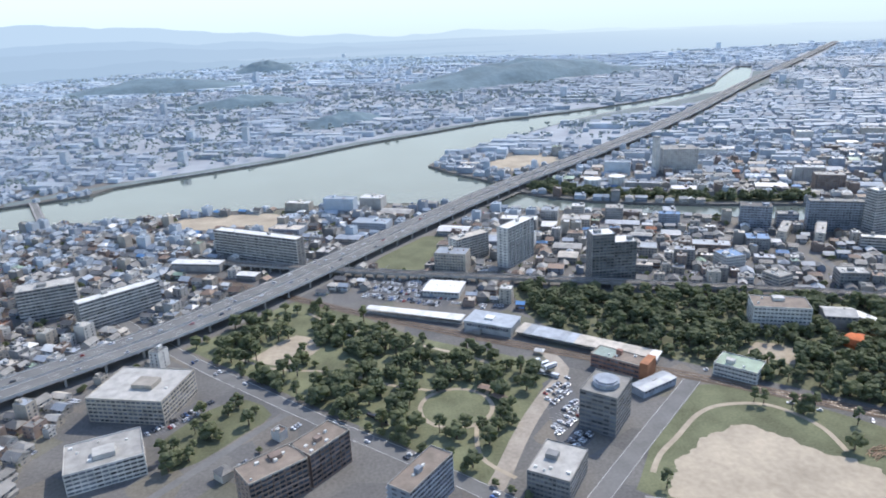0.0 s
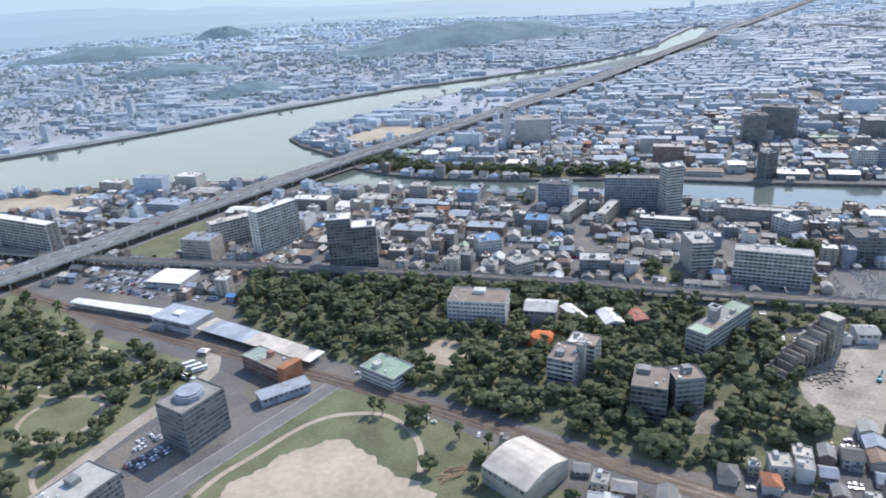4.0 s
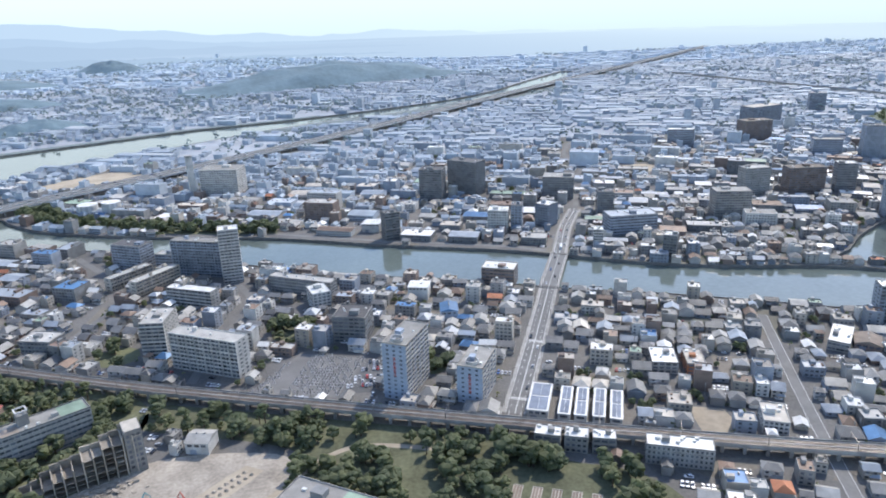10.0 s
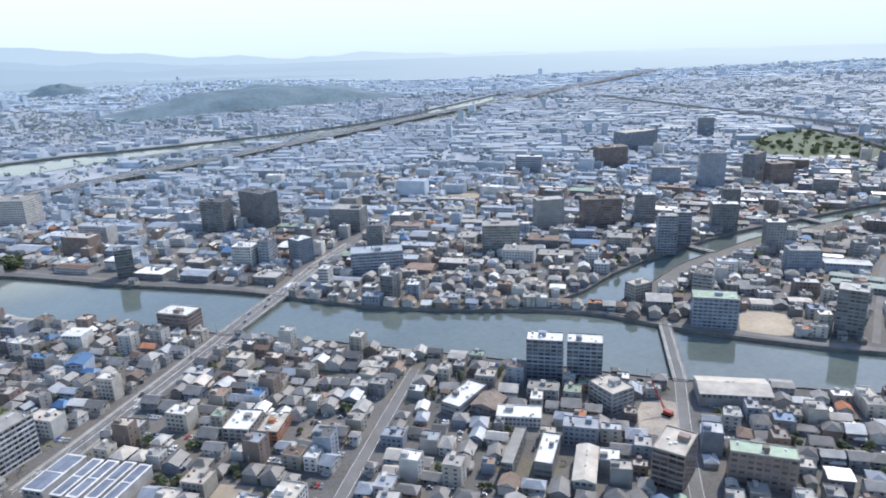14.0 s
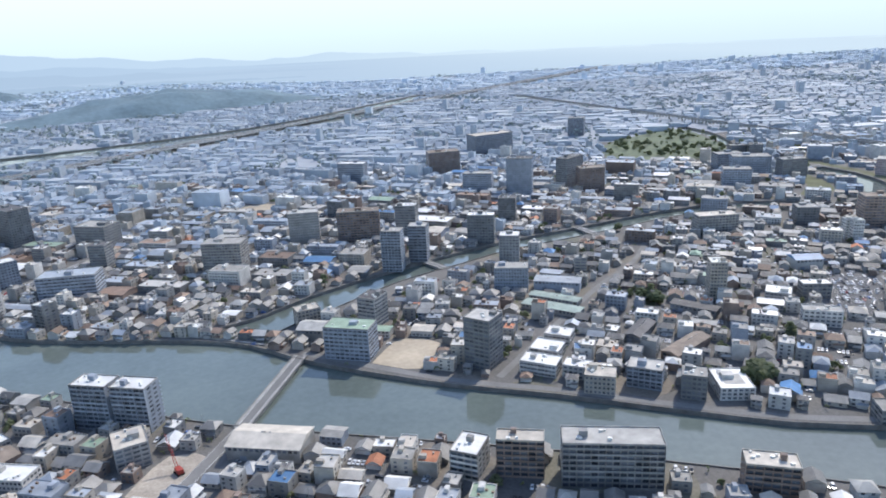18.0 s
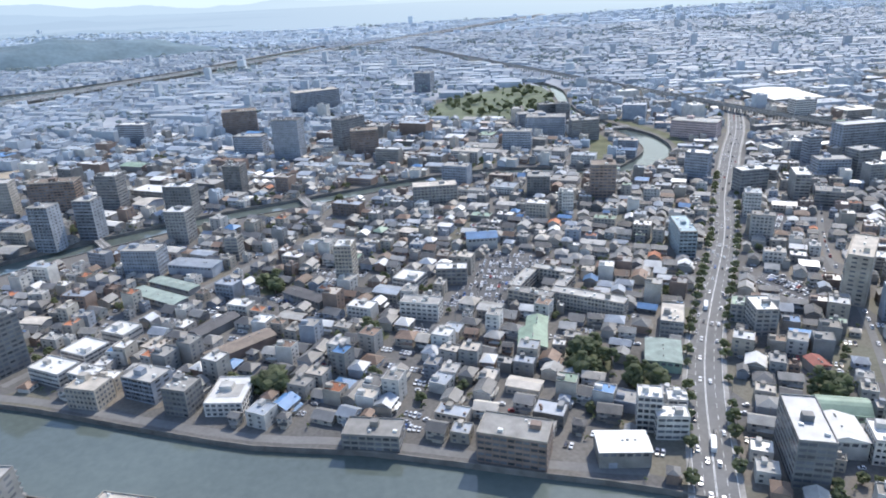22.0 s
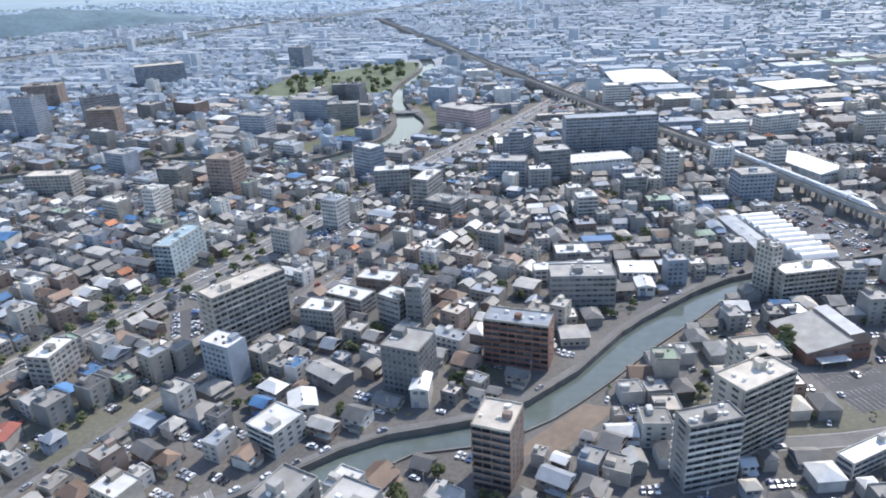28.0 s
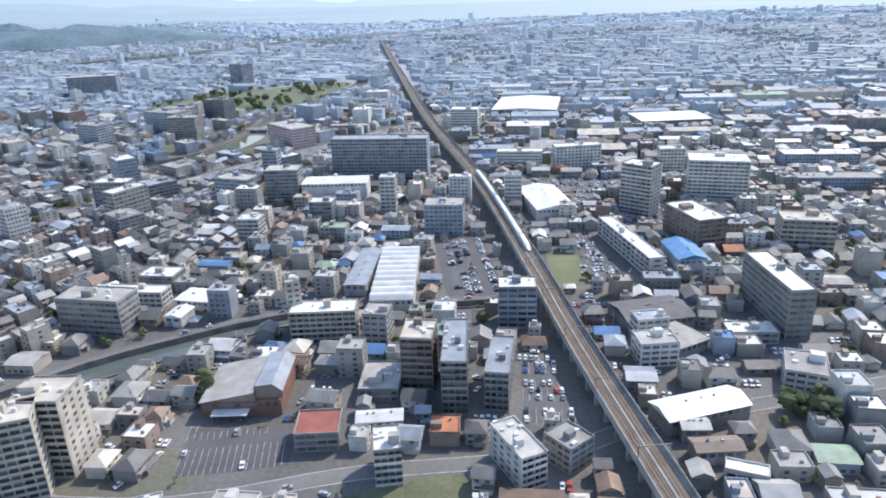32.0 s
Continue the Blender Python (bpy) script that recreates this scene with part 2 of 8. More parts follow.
# ---------------------------------------------------------------- mesh helpers
class Shape:
    """Gathers faces, each with a slot, and becomes one mesh."""

    def __init__(self):
        self.v, self.f, self.s = [], [], []

    def face(self, pts, slot=0):
        k = len(self.v)
        self.v.extend(pts)
        self.f.append(tuple(range(k, k + len(pts))))
        self.s.append(slot)

    def box(self, x0, y0, z0, x1, y1, z1, slot=0, bottom=False, top=None):
        k = len(self.v)
        self.v += [(x0, y0, z0), (x1, y0, z0), (x1, y1, z0), (x0, y1, z0), (x0, y0, z1), (x1, y0, z1), (x1, y1, z1), (x0, y1, z1)]
        fs = [(0, 1, 5, 4), (1, 2, 6, 5), (2, 3, 7, 6), (3, 0, 4, 7), (4, 5, 6, 7)]
        if bottom:
            fs.append((3, 2, 1, 0))
        for i, q in enumerate(fs):
            self.f.append(tuple(k + a for a in q))
            self.s.append(top if (i == 4 and top is not None) else slot)
        return self

    def moved(self, other, x, y, rot, z=0.0, sc=1.0):
        """Adds another shape at a place."""
        k = len(self.v)
        c, s = math.cos(rot) * sc, math.sin(rot) * sc
        self.v += [(x + c * a - s * b, y + s * a + c * b, z + sc * d) for a, b, d in other.v]
        self.f += [tuple(k + i for i in q) for q in other.f]
        self.s += other.s

    def mesh(self, name, mats):
        me = bpy.data.meshes.new(name)
        me.from_pydata(self.v, [], self.f)
        for m in mats:
            me.materials.append(m)
        if len(mats) > 1:
            me.polygons.foreach_set("material_index", self.s)
        me.update()
        return me


def part(name, data, parent, label=""):
    ob = new(name, data)
    ob.parent = parent
    if label:
        ob["label"] = label
    return ob


def base(name, x, y, rot, label, category, group="", z=0.0):
    ob = new(name)
    ob.empty_display_size = 1
    ob.matrix_basis = pose(x, y, z, 0, 0, rot)
    return tagged(ob, label, category, group)


def strip(pts, half, z, slot=0, shape=None, offset=0.0):
    """A flat band along a line of points."""
    sh = shape or Shape()
    p = np.array(pts, float)
    d = np.gradient(p, axis=0)
    d /= np.linalg.norm(d, axis=1)[:, None]
    n = np.stack([-d[:, 1], d[:, 0]], -1)
    l, r = p + n * (offset + half), p + n * (offset - half)
    k = len(sh.v)
    for a, b in zip(l, r):
        sh.v += [(a[0], a[1], z), (b[0], b[1], z)]
    for i in range(len(p) - 1):
        sh.f.append((k + 2 * i, k + 2 * i + 1, k + 2 * i + 3, k + 2 * i + 2)); sh.s.append(slot)
    return sh


def wall_along(pts, off, half, z0, z1, shape, slot=0):
    """An upright band (parapet, kerb, beam) along a line of points."""
    p = np.array(pts, float)
    d = np.gradient(p, axis=0)
    d /= np.linalg.norm(d, axis=1)[:, None]
    n = np.stack([-d[:, 1], d[:, 0]], -1)
    l, r = p + n * (off + half), p + n * (off - half)
    k = len(shape.v)
    for a, b in zip(l, r):
        shape.v += [(a[0], a[1], z0), (a[0], a[1], z1), (b[0], b[1], z1), (b[0], b[1], z0)]
    for i in range(len(p) - 1):
        o, q = k + 4 * i, k + 4 * i + 4
        for a, b in ((0, 1), (1, 2), (2, 3), (3, 0)):
            shape.f.append((o + a, o + b, q + b, q + a)); shape.s.append(slot)
    return shape


def smooth(pts, step=20.0):
    """A line of points made finer with a soft curve."""
    p = np.array(pts, float)
    out = []
    for i in range(len(p) - 1):
        p0, p1, p2, p3 = p[max(i - 1, 0)], p[i], p[i + 1], p[min(i + 2, len(p) - 1)]
        n = max(1, int(np.linalg.norm(p2 - p1) / step))
        for j in range(n):
            t = j / n
            out.append(0.5 * (2 * p1 + (p2 - p0) * t + (2 * p0 - 5 * p1 + 4 * p2 - p3) * t * t + (3 * p1 - p0 - 3 * p2 + p3) * t ** 3))
    out.append(p[-1])
    return [tuple(q) for q in out]


def inside(px, py, poly):
    """Which of the points lie in the polygon."""
    res = np.zeros(len(px), bool)
    n = len(poly)
    for i in range(n):
        (x1, y1), (x2, y2) = poly[i], poly[(i + 1) % n]
        if y1 == y2:
            continue
        c = ((y1 > py) != (y2 > py)) & (px < (x2 - x1) * (py - y1) / (y2 - y1) + x1)
        res ^= c
    return res


def near_line(px, py, pts, dist):
    res = np.zeros(len(px), bool)
    for (x1, y1), (x2, y2) in zip(pts[:-1], pts[1:]):
        dx, dy = x2 - x1, y2 - y1
        t = np.clip(((px - x1) * dx + (py - y1) * dy) / (dx * dx + dy * dy), 0, 1)
        res |= (px - x1 - t * dx) ** 2 + (py - y1 - t * dy) ** 2 < dist * dist
    return res


def along(pts, step, start=0.0):
    """Places and headings at even steps along a line."""
    p = np.array(pts, float)
    seg = np.linalg.norm(np.diff(p, axis=0), axis=1)
    s = np.concatenate([[0], np.cumsum(seg)])
    out = []
    for q in np.arange(start, s[-1], step):
        i = min(np.searchsorted(s, q, "right") - 1, len(seg) - 1)
        t = (q - s[i]) / seg[i]
        d = (p[i + 1] - p[i]) / seg[i]
        out.append((*(p[i] + t * (p[i + 1] - p[i])), math.atan2(d[1], d[0])))
    return out


# ---------------------------------------------------------------- plan: water, roads, green
CANAL_N = [(300, 950), (362, 892), (476, 835), (631, 781), (759, 714), (866, 664), (917, 634), (1007, 576), (1064, 552), (1154, 522), (1200, 497),
           (1229, 468), (1266, 436), (1335, 388), (1396, 354), (1446, 322), (1514, 281), (1566, 260), (1645, 217), (1690, 192), (1760, 140), (1850, 60)]
CANAL_S = [(241, 897), (282, 870), (374, 825), (469, 777), (560, 725), (619, 688), (710, 634), (813, 588), (884, 548), (974, 505), (1078, 447),
           (1156, 400), (1201, 375), (1284, 337), (1358, 303), (1420, 272), (1500, 228), (1600, 166), (1680, 110), (1740, 50)]
BIG_S = [(-1500, 960), (-451, 1000), (-230, 1010), (-86, 999), (44, 987), (139, 955), (241, 897)]
BIG_N = [(300, 950), (268, 1001), (258, 1057), (205, 1153), (180, 1222), (243, 1321), (401, 1457), (596, 1625), (690, 1690), (790, 1748), (930, 1805), (1120, 1950), (1270, 2012), (1420, 2152), (1500, 2285), (1700, 2575), (1830, 2780)]
BIG_FAR = [(1780, 2810), (1630, 2620), (1440, 2375), (1335, 2230), (1200, 2092), (1070, 1990), (880, 1885), (740, 1820), (634, 1775), (432, 1708), (241, 1597), (77, 1502), (-107, 1370), (-365, 1240), (-507, 1150), (-1500, 1060)]
STREAM_W = [(1168, 540), (1207, 556), (1251, 591), (1325, 632), (1396, 664), (1466, 690), (1560, 712), (1690, 742), (1790, 748), (1860, 728), (1915, 692), (1965, 718),
            (2008, 765), (2026, 830), (2030, 900), (2028, 1000), (2045, 1110), (2100, 1290), (2105, 1400)]
STREAM_E = [(2130, 1400), (2122, 1280), (2062, 1105), (2046, 1000), (2054, 890), (2062, 835), (2042, 755), (1995, 700), (1930, 672), (1880, 690), (1840, 706), (1780, 722),
            (1690, 716), (1570, 684), (1466, 660), (1410, 636), (1335, 602), (1267, 552), (1237, 531), (1215, 512)]
DITCH_W = [(1800, 95), (1850, 150), (1890, 185), (1921, 196), (1971, 222), (1990, 228), (2033, 232), (2055, 241), (2085, 261), (2118, 292), (2153, 315), (2204, 341), (2270, 349), (2340, 355)]
DITCH_E = [(2340, 348), (2270, 340), (2205, 326), (2164, 299), (2129, 275), (2096, 249), (2062, 226), (2034, 214), (2000, 214), (1958, 192), (1930, 176), (1880, 130), (1830, 80)]
RIVERS = {"canal": smooth(CANAL_N) + smooth(CANAL_S)[::-1],
          "river": smooth(BIG_S, 60) + smooth(BIG_N, 60) + smooth(BIG_FAR, 60),
          "stream": smooth(STREAM_W) + smooth(STREAM_E),
          "ditch": smooth(DITCH_W) + smooth(DITCH_E)}

# name, line, half width
ROADS = {
    "bridge_road_south": ([(790, 356), (833, 443), (884, 548)], 8.5),
    "bridge_road_north": ([(926, 630), (967, 717), (1008, 787)], 8.0),
    "upper_street": ([(1008, 787), (1040, 860), (1062, 930), (1110, 1010), (1125, 1120), (1180, 1230)], 3.4),
    "avenue": ([(1680, 130), (1714, 190), (1782, 298), (1903, 450), (1974, 549), (2090, 700), (2190, 826), (2320, 1010)], 12.0),
    "park_road": ([(-210, 640), (-122, 528), (-24, 418), (25, 367), (85, 300), (150, 220)], 6.0),
    "station_road": ([(66, 304), (84, 331), (100, 358), (117, 384), (133, 405), (150, 424), (159, 442), (156, 472)], 5.4),
    "campus_road": ([(100, 270), (171, 337), (246, 406)], 6.0),
    "block_street": ([(1026, 443), (979, 343), (948, 275), (915, 200)], 4.0),
    "narrow_bridge_street": ([(1201, 378), (1160, 298), (1115, 200)], 4.0),
    "quay_street_north": ([(1240, 470), (1335, 396), (1396, 362), (1446, 330), (1514, 289), (1566, 268), (1650, 223), (1690, 205)], 3.0),
    "bank_street": ([(640, 795), (766, 726), (873, 676), (917, 645)], 3.0),
    "station_front": ([(2130, 196), (2195, 192), (2260, 207), (2330, 215), (2375, 235), (2440, 250), (2560, 280)], 4.5),
    "blocks_cross": ([(1369, 388), (1413, 433), (1451, 471), (1508, 528), (1569, 580), (1615, 640), (1653, 701)], 2.8),
    "inner_street": ([(560, 725), (619, 600), (600, 520), (585, 450)], 3.5),
    "west_street": ([(430, 770), (500, 640), (470, 520)], 3.5),
    "lane_east": ([(1830, 205), (1900, 300), (1960, 400), (2060, 520)], 2.3),
    "lane_canal": ([(1888, 188), (1919, 199.4), (1969, 225.4), (1989, 231.6), (2032, 235.7), (2053, 244.2), (2083, 264.2), (2115.5, 295), (2151, 318.2), (2202.5, 344.6), (2330, 358.5)], 1.6),
    "office_lane": ([(-128, 345), (-96, 377), (-55, 419), (-38, 434)], 3.0),
}
EXPRESSWAY = smooth([(-420, 380), (-252, 499), (-147, 575), (-55, 660), (74, 800), (270, 998), (493, 1198), (800, 1492), (1100, 1810), (1437, 2171), (2300, 3060), (3200, 4000)], 40)
RAIL_ONE = smooth([(-160, 775), (1, 694), (161, 625), (392, 525), (555, 442), (746, 354), (909, 283), (998, 248), (1120, 196), (1260, 130)], 25)
RAIL_TWO = smooth([(-150, 740), (-23, 622), (82, 532), (170, 465), (240, 412), (337, 332), (430, 250), (520, 165)], 25)
FAST_RAIL = smooth([(2378, 100), (2368, 180), (2360, 240), (2352, 304), (2343, 391), (2320, 575), (2289, 749), (2250, 988), (2166, 1602), (2060, 2400)], 25)



def ring(x, y, r, n=9):
    return [(x + r * math.cos(6.283 * i / n), y + r * math.sin(6.283 * i / n)) for i in range(n)]


GREENS = {
    "park_lawn": ([(-132, 552), (-84, 592), (-30, 630), (61, 525), (146, 452), (126, 405), (84, 330), (72, 322), (34, 368), (-16, 424), (-113, 532)], GRASS),
    "embankment_field": ([(35, 712), (92, 689), (131, 792), (82, 789)], GRASS),
    "campus_field": ([(152, 300), (240, 396), (330, 315), (360, 230), (240, 220)], GRASS),
    "wood_floor_west": ([(165, 612), (391, 516), (556, 434), (540, 340), (519, 278), (430, 270), (345, 340), (255, 425), (170, 520)], WILD),
    "wood_floor_east": ([(575, 425), (793, 326), (802, 304), (835, 285), (850, 255), (830, 225), (720, 185), (590, 195), (594, 260), (640, 294), (656, 350), (560, 400)], WILD),
    "far_park": ([(1800, 1121), (1868, 1261), (2060, 1381), (2100, 1330), (2040, 1120), (2000, 1020), (1861, 1068)], MEADOW),
    "stream_meadow": ([(1930, 735), (1975, 780), (2000, 880), (1985, 890), (1950, 800), (1900, 750)], GRASS),
    "east_meadow": ([(2065, 745), (2085, 830), (2075, 950), (2062, 950), (2070, 830), (2050, 745)], GRASS),
    "rail_green": ([(2356, 425), (2376, 421), (2371, 371), (2358, 368)], GRASS),
    "office_lawn": ([(-122, 417), (-99, 446), (-73, 455), (-54, 430), (-70, 411), (-96, 385), (-116, 376)], GRASS),
    "temple_garden": (ring(1706, 301, 15), WILD),
    "school_garden": (ring(1811, 233, 10), WILD),
    "kindergarten_garden": (ring(1728, 274, 13), WILD),
    "shrine_garden": (ring(1593, 376, 8), WILD),
    "court_garden": (ring(1529, 476, 10), WILD),
    "flats_garden": (ring(752, 432, 14), GRASS),
    "river_garden": (ring(655, 514, 17), WILD),
    "hedge_garden": (ring(1524, 331, 7), WILD),
    "rail_garden": (ring(525, 508, 17), GRASS),
    "canal_garden": (ring(2193, 258, 6), WILD),
    "house_garden": (ring(2440, 240, 10), GRASS),
    "corner_green": ([(2245, 190), (2300, 205), (2300, 160), (2240, 150)], GRASS),
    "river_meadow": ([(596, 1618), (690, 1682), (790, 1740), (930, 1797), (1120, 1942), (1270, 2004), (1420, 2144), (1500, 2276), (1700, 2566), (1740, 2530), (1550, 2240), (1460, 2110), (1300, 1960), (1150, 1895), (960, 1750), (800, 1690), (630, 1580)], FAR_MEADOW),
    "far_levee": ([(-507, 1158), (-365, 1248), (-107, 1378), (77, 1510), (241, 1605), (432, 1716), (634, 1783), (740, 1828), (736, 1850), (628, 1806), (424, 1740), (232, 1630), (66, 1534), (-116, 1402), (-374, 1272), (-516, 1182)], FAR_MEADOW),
    "peninsula_green": ([(276, 1010), (345, 930), (480, 850), (640, 797), (640, 815), (480, 880), (370, 950), (300, 1040)], WILD),
}
SANDS = {
    "school_ground": ([(-214, 941), (-80, 885), (-78, 970), (-205, 985)], SOIL),
    "sports_ground": ([(170, 296), (187, 318), (214, 338), (242, 343), (255, 333), (266, 317), (279, 301), (291, 283), (280, 262), (250, 245), (200, 250), (172, 270)], SOIL),
    "play_ground": ([(-75, 520), (-40, 555), (-20, 525), (-50, 500)], SOIL),
    "demolition_ground": ([(519, 292), (577, 260), (640, 300), (652, 346), (579, 362), (528, 332)], RUBBLE),
    "earth_plot": ([(890, 308), (909, 301), (916, 328), (898, 335)], SOIL),
    "riverside_court": ([(1288, 437), (1321, 417), (1343, 454), (1315, 472)], SOIL),
    "far_ground": ([(1150, 960), (1200, 950), (1225, 995), (1180, 1005)], SOIL),
    "wood_clearing": ([(300, 425), (325, 405), (345, 425), (320, 445)], SOIL),
    "peninsula_ground": ([(300, 1120), (420, 1180), (370, 1260), (270, 1180)], SOIL),
    "ditch_field": ([(2042, 205), (2048, 214), (2079, 235), (2092, 229), (2062, 206)], EARTH),
    "cemetery_ground": ([(625, 427), (683, 405), (708, 455), (661, 476)], GRAVE_PATH),
    "mound_plot": ([(553, 276), (586, 307), (596, 298), (562, 266)], SOIL),
    "mound_plot_east": ([(597, 316), (628, 344), (638, 337), (608, 309)], SOIL),
    "wood_rubble": ([(431, 304), (468, 329), (480, 320), (451, 298)], RUBBLE),
    "works_yard": ([(1142, 322), (1165, 315), (1185, 345), (1160, 355)], RUBBLE),
}
CAR_PARKS = {
    "station_car_park": [(20, 628), (95, 580), (133, 642), (53, 674)],
    "small_car_park": [(686, 408), (706, 406), (730, 449), (712, 457)],
    "hall_car_park": [(1650, 410), (1690, 392), (1745, 462), (1707, 490)],
    "tower_car_park": [(1867, 365), (1876, 322), (1898, 346), (1887, 379)],
    "works_car_park": [(2283, 450), (2292, 360), (2326, 360), (2316, 459)],
    "flats_car_park": [(2378, 460), (2392, 460), (2402, 376), (2382, 372)],
    "gym_car_park": [(2192, 206), (2234, 212), (2231, 235), (2188, 237)],
    "yard_car_park": [(2324, 236), (2347, 234), (2342, 288), (2327, 292)],
    "campus_car_park": [(120, 330), (148, 352), (160, 440), (138, 425)],
    "office_car_park": [(-148, 426), (-104, 464), (-93, 455), (-125, 423)],
    "side_car_park": [(1935, 470), (1965, 500), (1990, 480), (1960, 452)],
    "north_car_park": [(2370, 560), (2470, 560), (2470, 600), (2372, 610)],
    "hall_yard_car_park": [(1524, 459), (1532, 469), (1554, 442), (1545, 430)],
    "court_car_park": [(1550, 485), (1590, 462), (1605, 480), (1565, 505)],
    "clinic_car_park": [(2420, 470), (2460, 480), (2460, 520), (2420, 520)],
}

# paved forecourts and office grounds with no houses on them
OPEN_GROUND = [[(20, 640), (100, 575), (150, 560), (262, 425), (250, 400), (150, 295), (100, 262), (60, 280), (150, 450), (60, 525), (-30, 630)],
               [(-200, 330), (-190, 500), (-110, 525), (20, 375), (75, 305), (40, 255)], [(590, 395), (640, 370), (655, 340), (600, 355)]]
OPEN_GROUND.append([(1690, 718), (1570, 686), (1466, 662), (1410, 638), (1335, 604), (1267, 554), (1215, 514), (1226, 505), (1277, 541), (1344, 590), (1418, 624), (1473, 648), (1577, 672), (1696, 704)])
EXCLUDE = OPEN_GROUND + list(RIVERS.values()) + [p for p, _ in GREENS.values()] + [p for p, _ in SANDS.values()] + list(CAR_PARKS.values())
LINES = [(p, w + 1.5) for p, w in ROADS.values()] + [(EXPRESSWAY, 24), (RAIL_ONE, 9), (RAIL_TWO, 8), (FAST_RAIL, 10)]


def ground_sheet():
    from mathutils.geometry import delaunay_2d_cdt
    verts, edges = [], []
    outer = [(-12000, -9000), (16000, -9000), (16000, 11000), (-12000, 11000)]
    for poly in [outer] + list(RIVERS.values()):
        k = len(verts)
        verts += [Vector(p) for p in poly]
        edges += [(k + i, k + (i + 1) % len(poly)) for i in range(len(poly))]
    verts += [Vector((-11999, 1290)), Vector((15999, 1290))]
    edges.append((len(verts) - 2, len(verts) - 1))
    vs, es, fs, _, _, _ = delaunay_2d_cdt(verts, edges, [], 0, 1e-3)
    cx = np.array([sum(vs[i].x for i in f) / len(f) for f in fs]); cy = np.array([sum(vs[i].y for i in f) / len(f) for f in fs])
    wet = np.zeros(len(fs), bool)
    for poly in RIVERS.values():
        wet |= inside(cx, cy, poly)
    me = bpy.data.meshes.new("ground")
    keep = [tuple(f) for f, w in zip(fs, wet) if not w]
    # river walls: the border between dry and wet ground goes down to the bed
    count = {}
    for f in keep:
        for a, b in zip(f, f[1:] + f[:1]):
            count[(a, b)] = count.get((a, b), 0) + 1
    rim = [(a, b) for (a, b) in count if (b, a) not in count and max(abs(vs[a].x), abs(vs[a].y)) < 8900 and max(abs(vs[b].x), abs(vs[b].y)) < 8900]
    me.from_pydata([(v.x, v.y, 0) for v in vs], [], keep)
    me.materials.append(GROUND)
    # beyond y 1290 the ground colour is paled and blued to carry haze
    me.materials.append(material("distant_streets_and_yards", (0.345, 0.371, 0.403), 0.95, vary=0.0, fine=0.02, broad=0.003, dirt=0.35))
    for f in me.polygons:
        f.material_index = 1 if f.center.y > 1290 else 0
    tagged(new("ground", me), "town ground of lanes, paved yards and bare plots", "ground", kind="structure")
    sh = Shape()
    for a, b in rim:
        p, q = vs[a], vs[b]
        sh.face([(p.x, p.y, 0.9), (q.x, q.y, 0.9), (q.x, q.y, -4), (p.x, p.y, -4)])
        d = (q - p); n = Vector((-d.y, d.x)).normalized() * 0.7
        sh.face([(p.x, p.y, 0.9), (q.x, q.y, 0.9), (q.x + n.x, q.y + n.y, 0.9), (p.x + n.x, p.y + n.y, 0.9)])
        sh.face([(p.x + n.x, p.y + n.y, 0.9), (q.x + n.x, q.y + n.y, 0.9), (q.x + n.x, q.y + n.y, -0.1), (p.x + n.x, p.y + n.y, -0.1)])
    tagged(new("river_wall", sh.mesh("river_wall", [SHADED_WALL])), "grey weathered concrete river wall along the water", "river wall", kind="structure")
    for i, (name, poly) in enumerate(RIVERS.items()):
        vs, es, fs, _, _, _ = delaunay_2d_cdt([Vector(p) for p in poly], [(k, (k + 1) % len(poly)) for k in range(len(poly))], [], 1, 1e-3)
        me = bpy.data.meshes.new(name)
        me.from_pydata([(v.x, v.y, -2.4 - 0.006 * i) for v in vs], [], [tuple(f) for f in fs])
        me.materials.append(WATER)
        tagged(new("water_" + name, me), "calm grey-green river water between concrete walls", "water", kind="structure")
    bed = bpy.data.meshes.new("bed")
    bed.from_pydata([(-6000, -1500, -4), (9000, -1500, -4), (9000, 6500, -4), (-6000, 6500, -4)], [], [(0, 1, 2, 3)])
    bed.materials.append(SOIL)
    tagged(new("river_bed", bed), "muddy river bed below the water", "ground", kind="structure")


def patch(name, poly, mat, label, category, z):
    from mathutils.geometry import delaunay_2d_cdt
    pts = smooth(list(poly) + [poly[0]], 12)[:-1] if mat in (SOIL, RUBBLE, WILD, GRASS, MEADOW) else poly
    if name == "sports_ground":
        # the sand runs out raggedly into the grass
        pts = smooth(list(poly) + [poly[0]], 1.5)[:-1]
        mid = np.mean(np.array(pts), 0)
        pts = [tuple(mid + (np.array(q) - mid) * (1 + 0.10 * noise.fractal(Vector((q[0] * 0.09, q[1] * 0.09, 0)), 1.0, 2.0, 5))) for q in pts]
    vs, es, fs, _, _, _ = delaunay_2d_cdt([Vector(p) for p in pts], [(k, (k + 1) % len(pts)) for k in range(len(pts))], [], 1, 1e-3)
    me = bpy.data.meshes.new(name)
    me.from_pydata([(v.x, v.y, z) for v in vs], [], [tuple(f) for f in fs])
    me.materials.append(mat)
    return tagged(new(name, me), label, category, kind="structure")


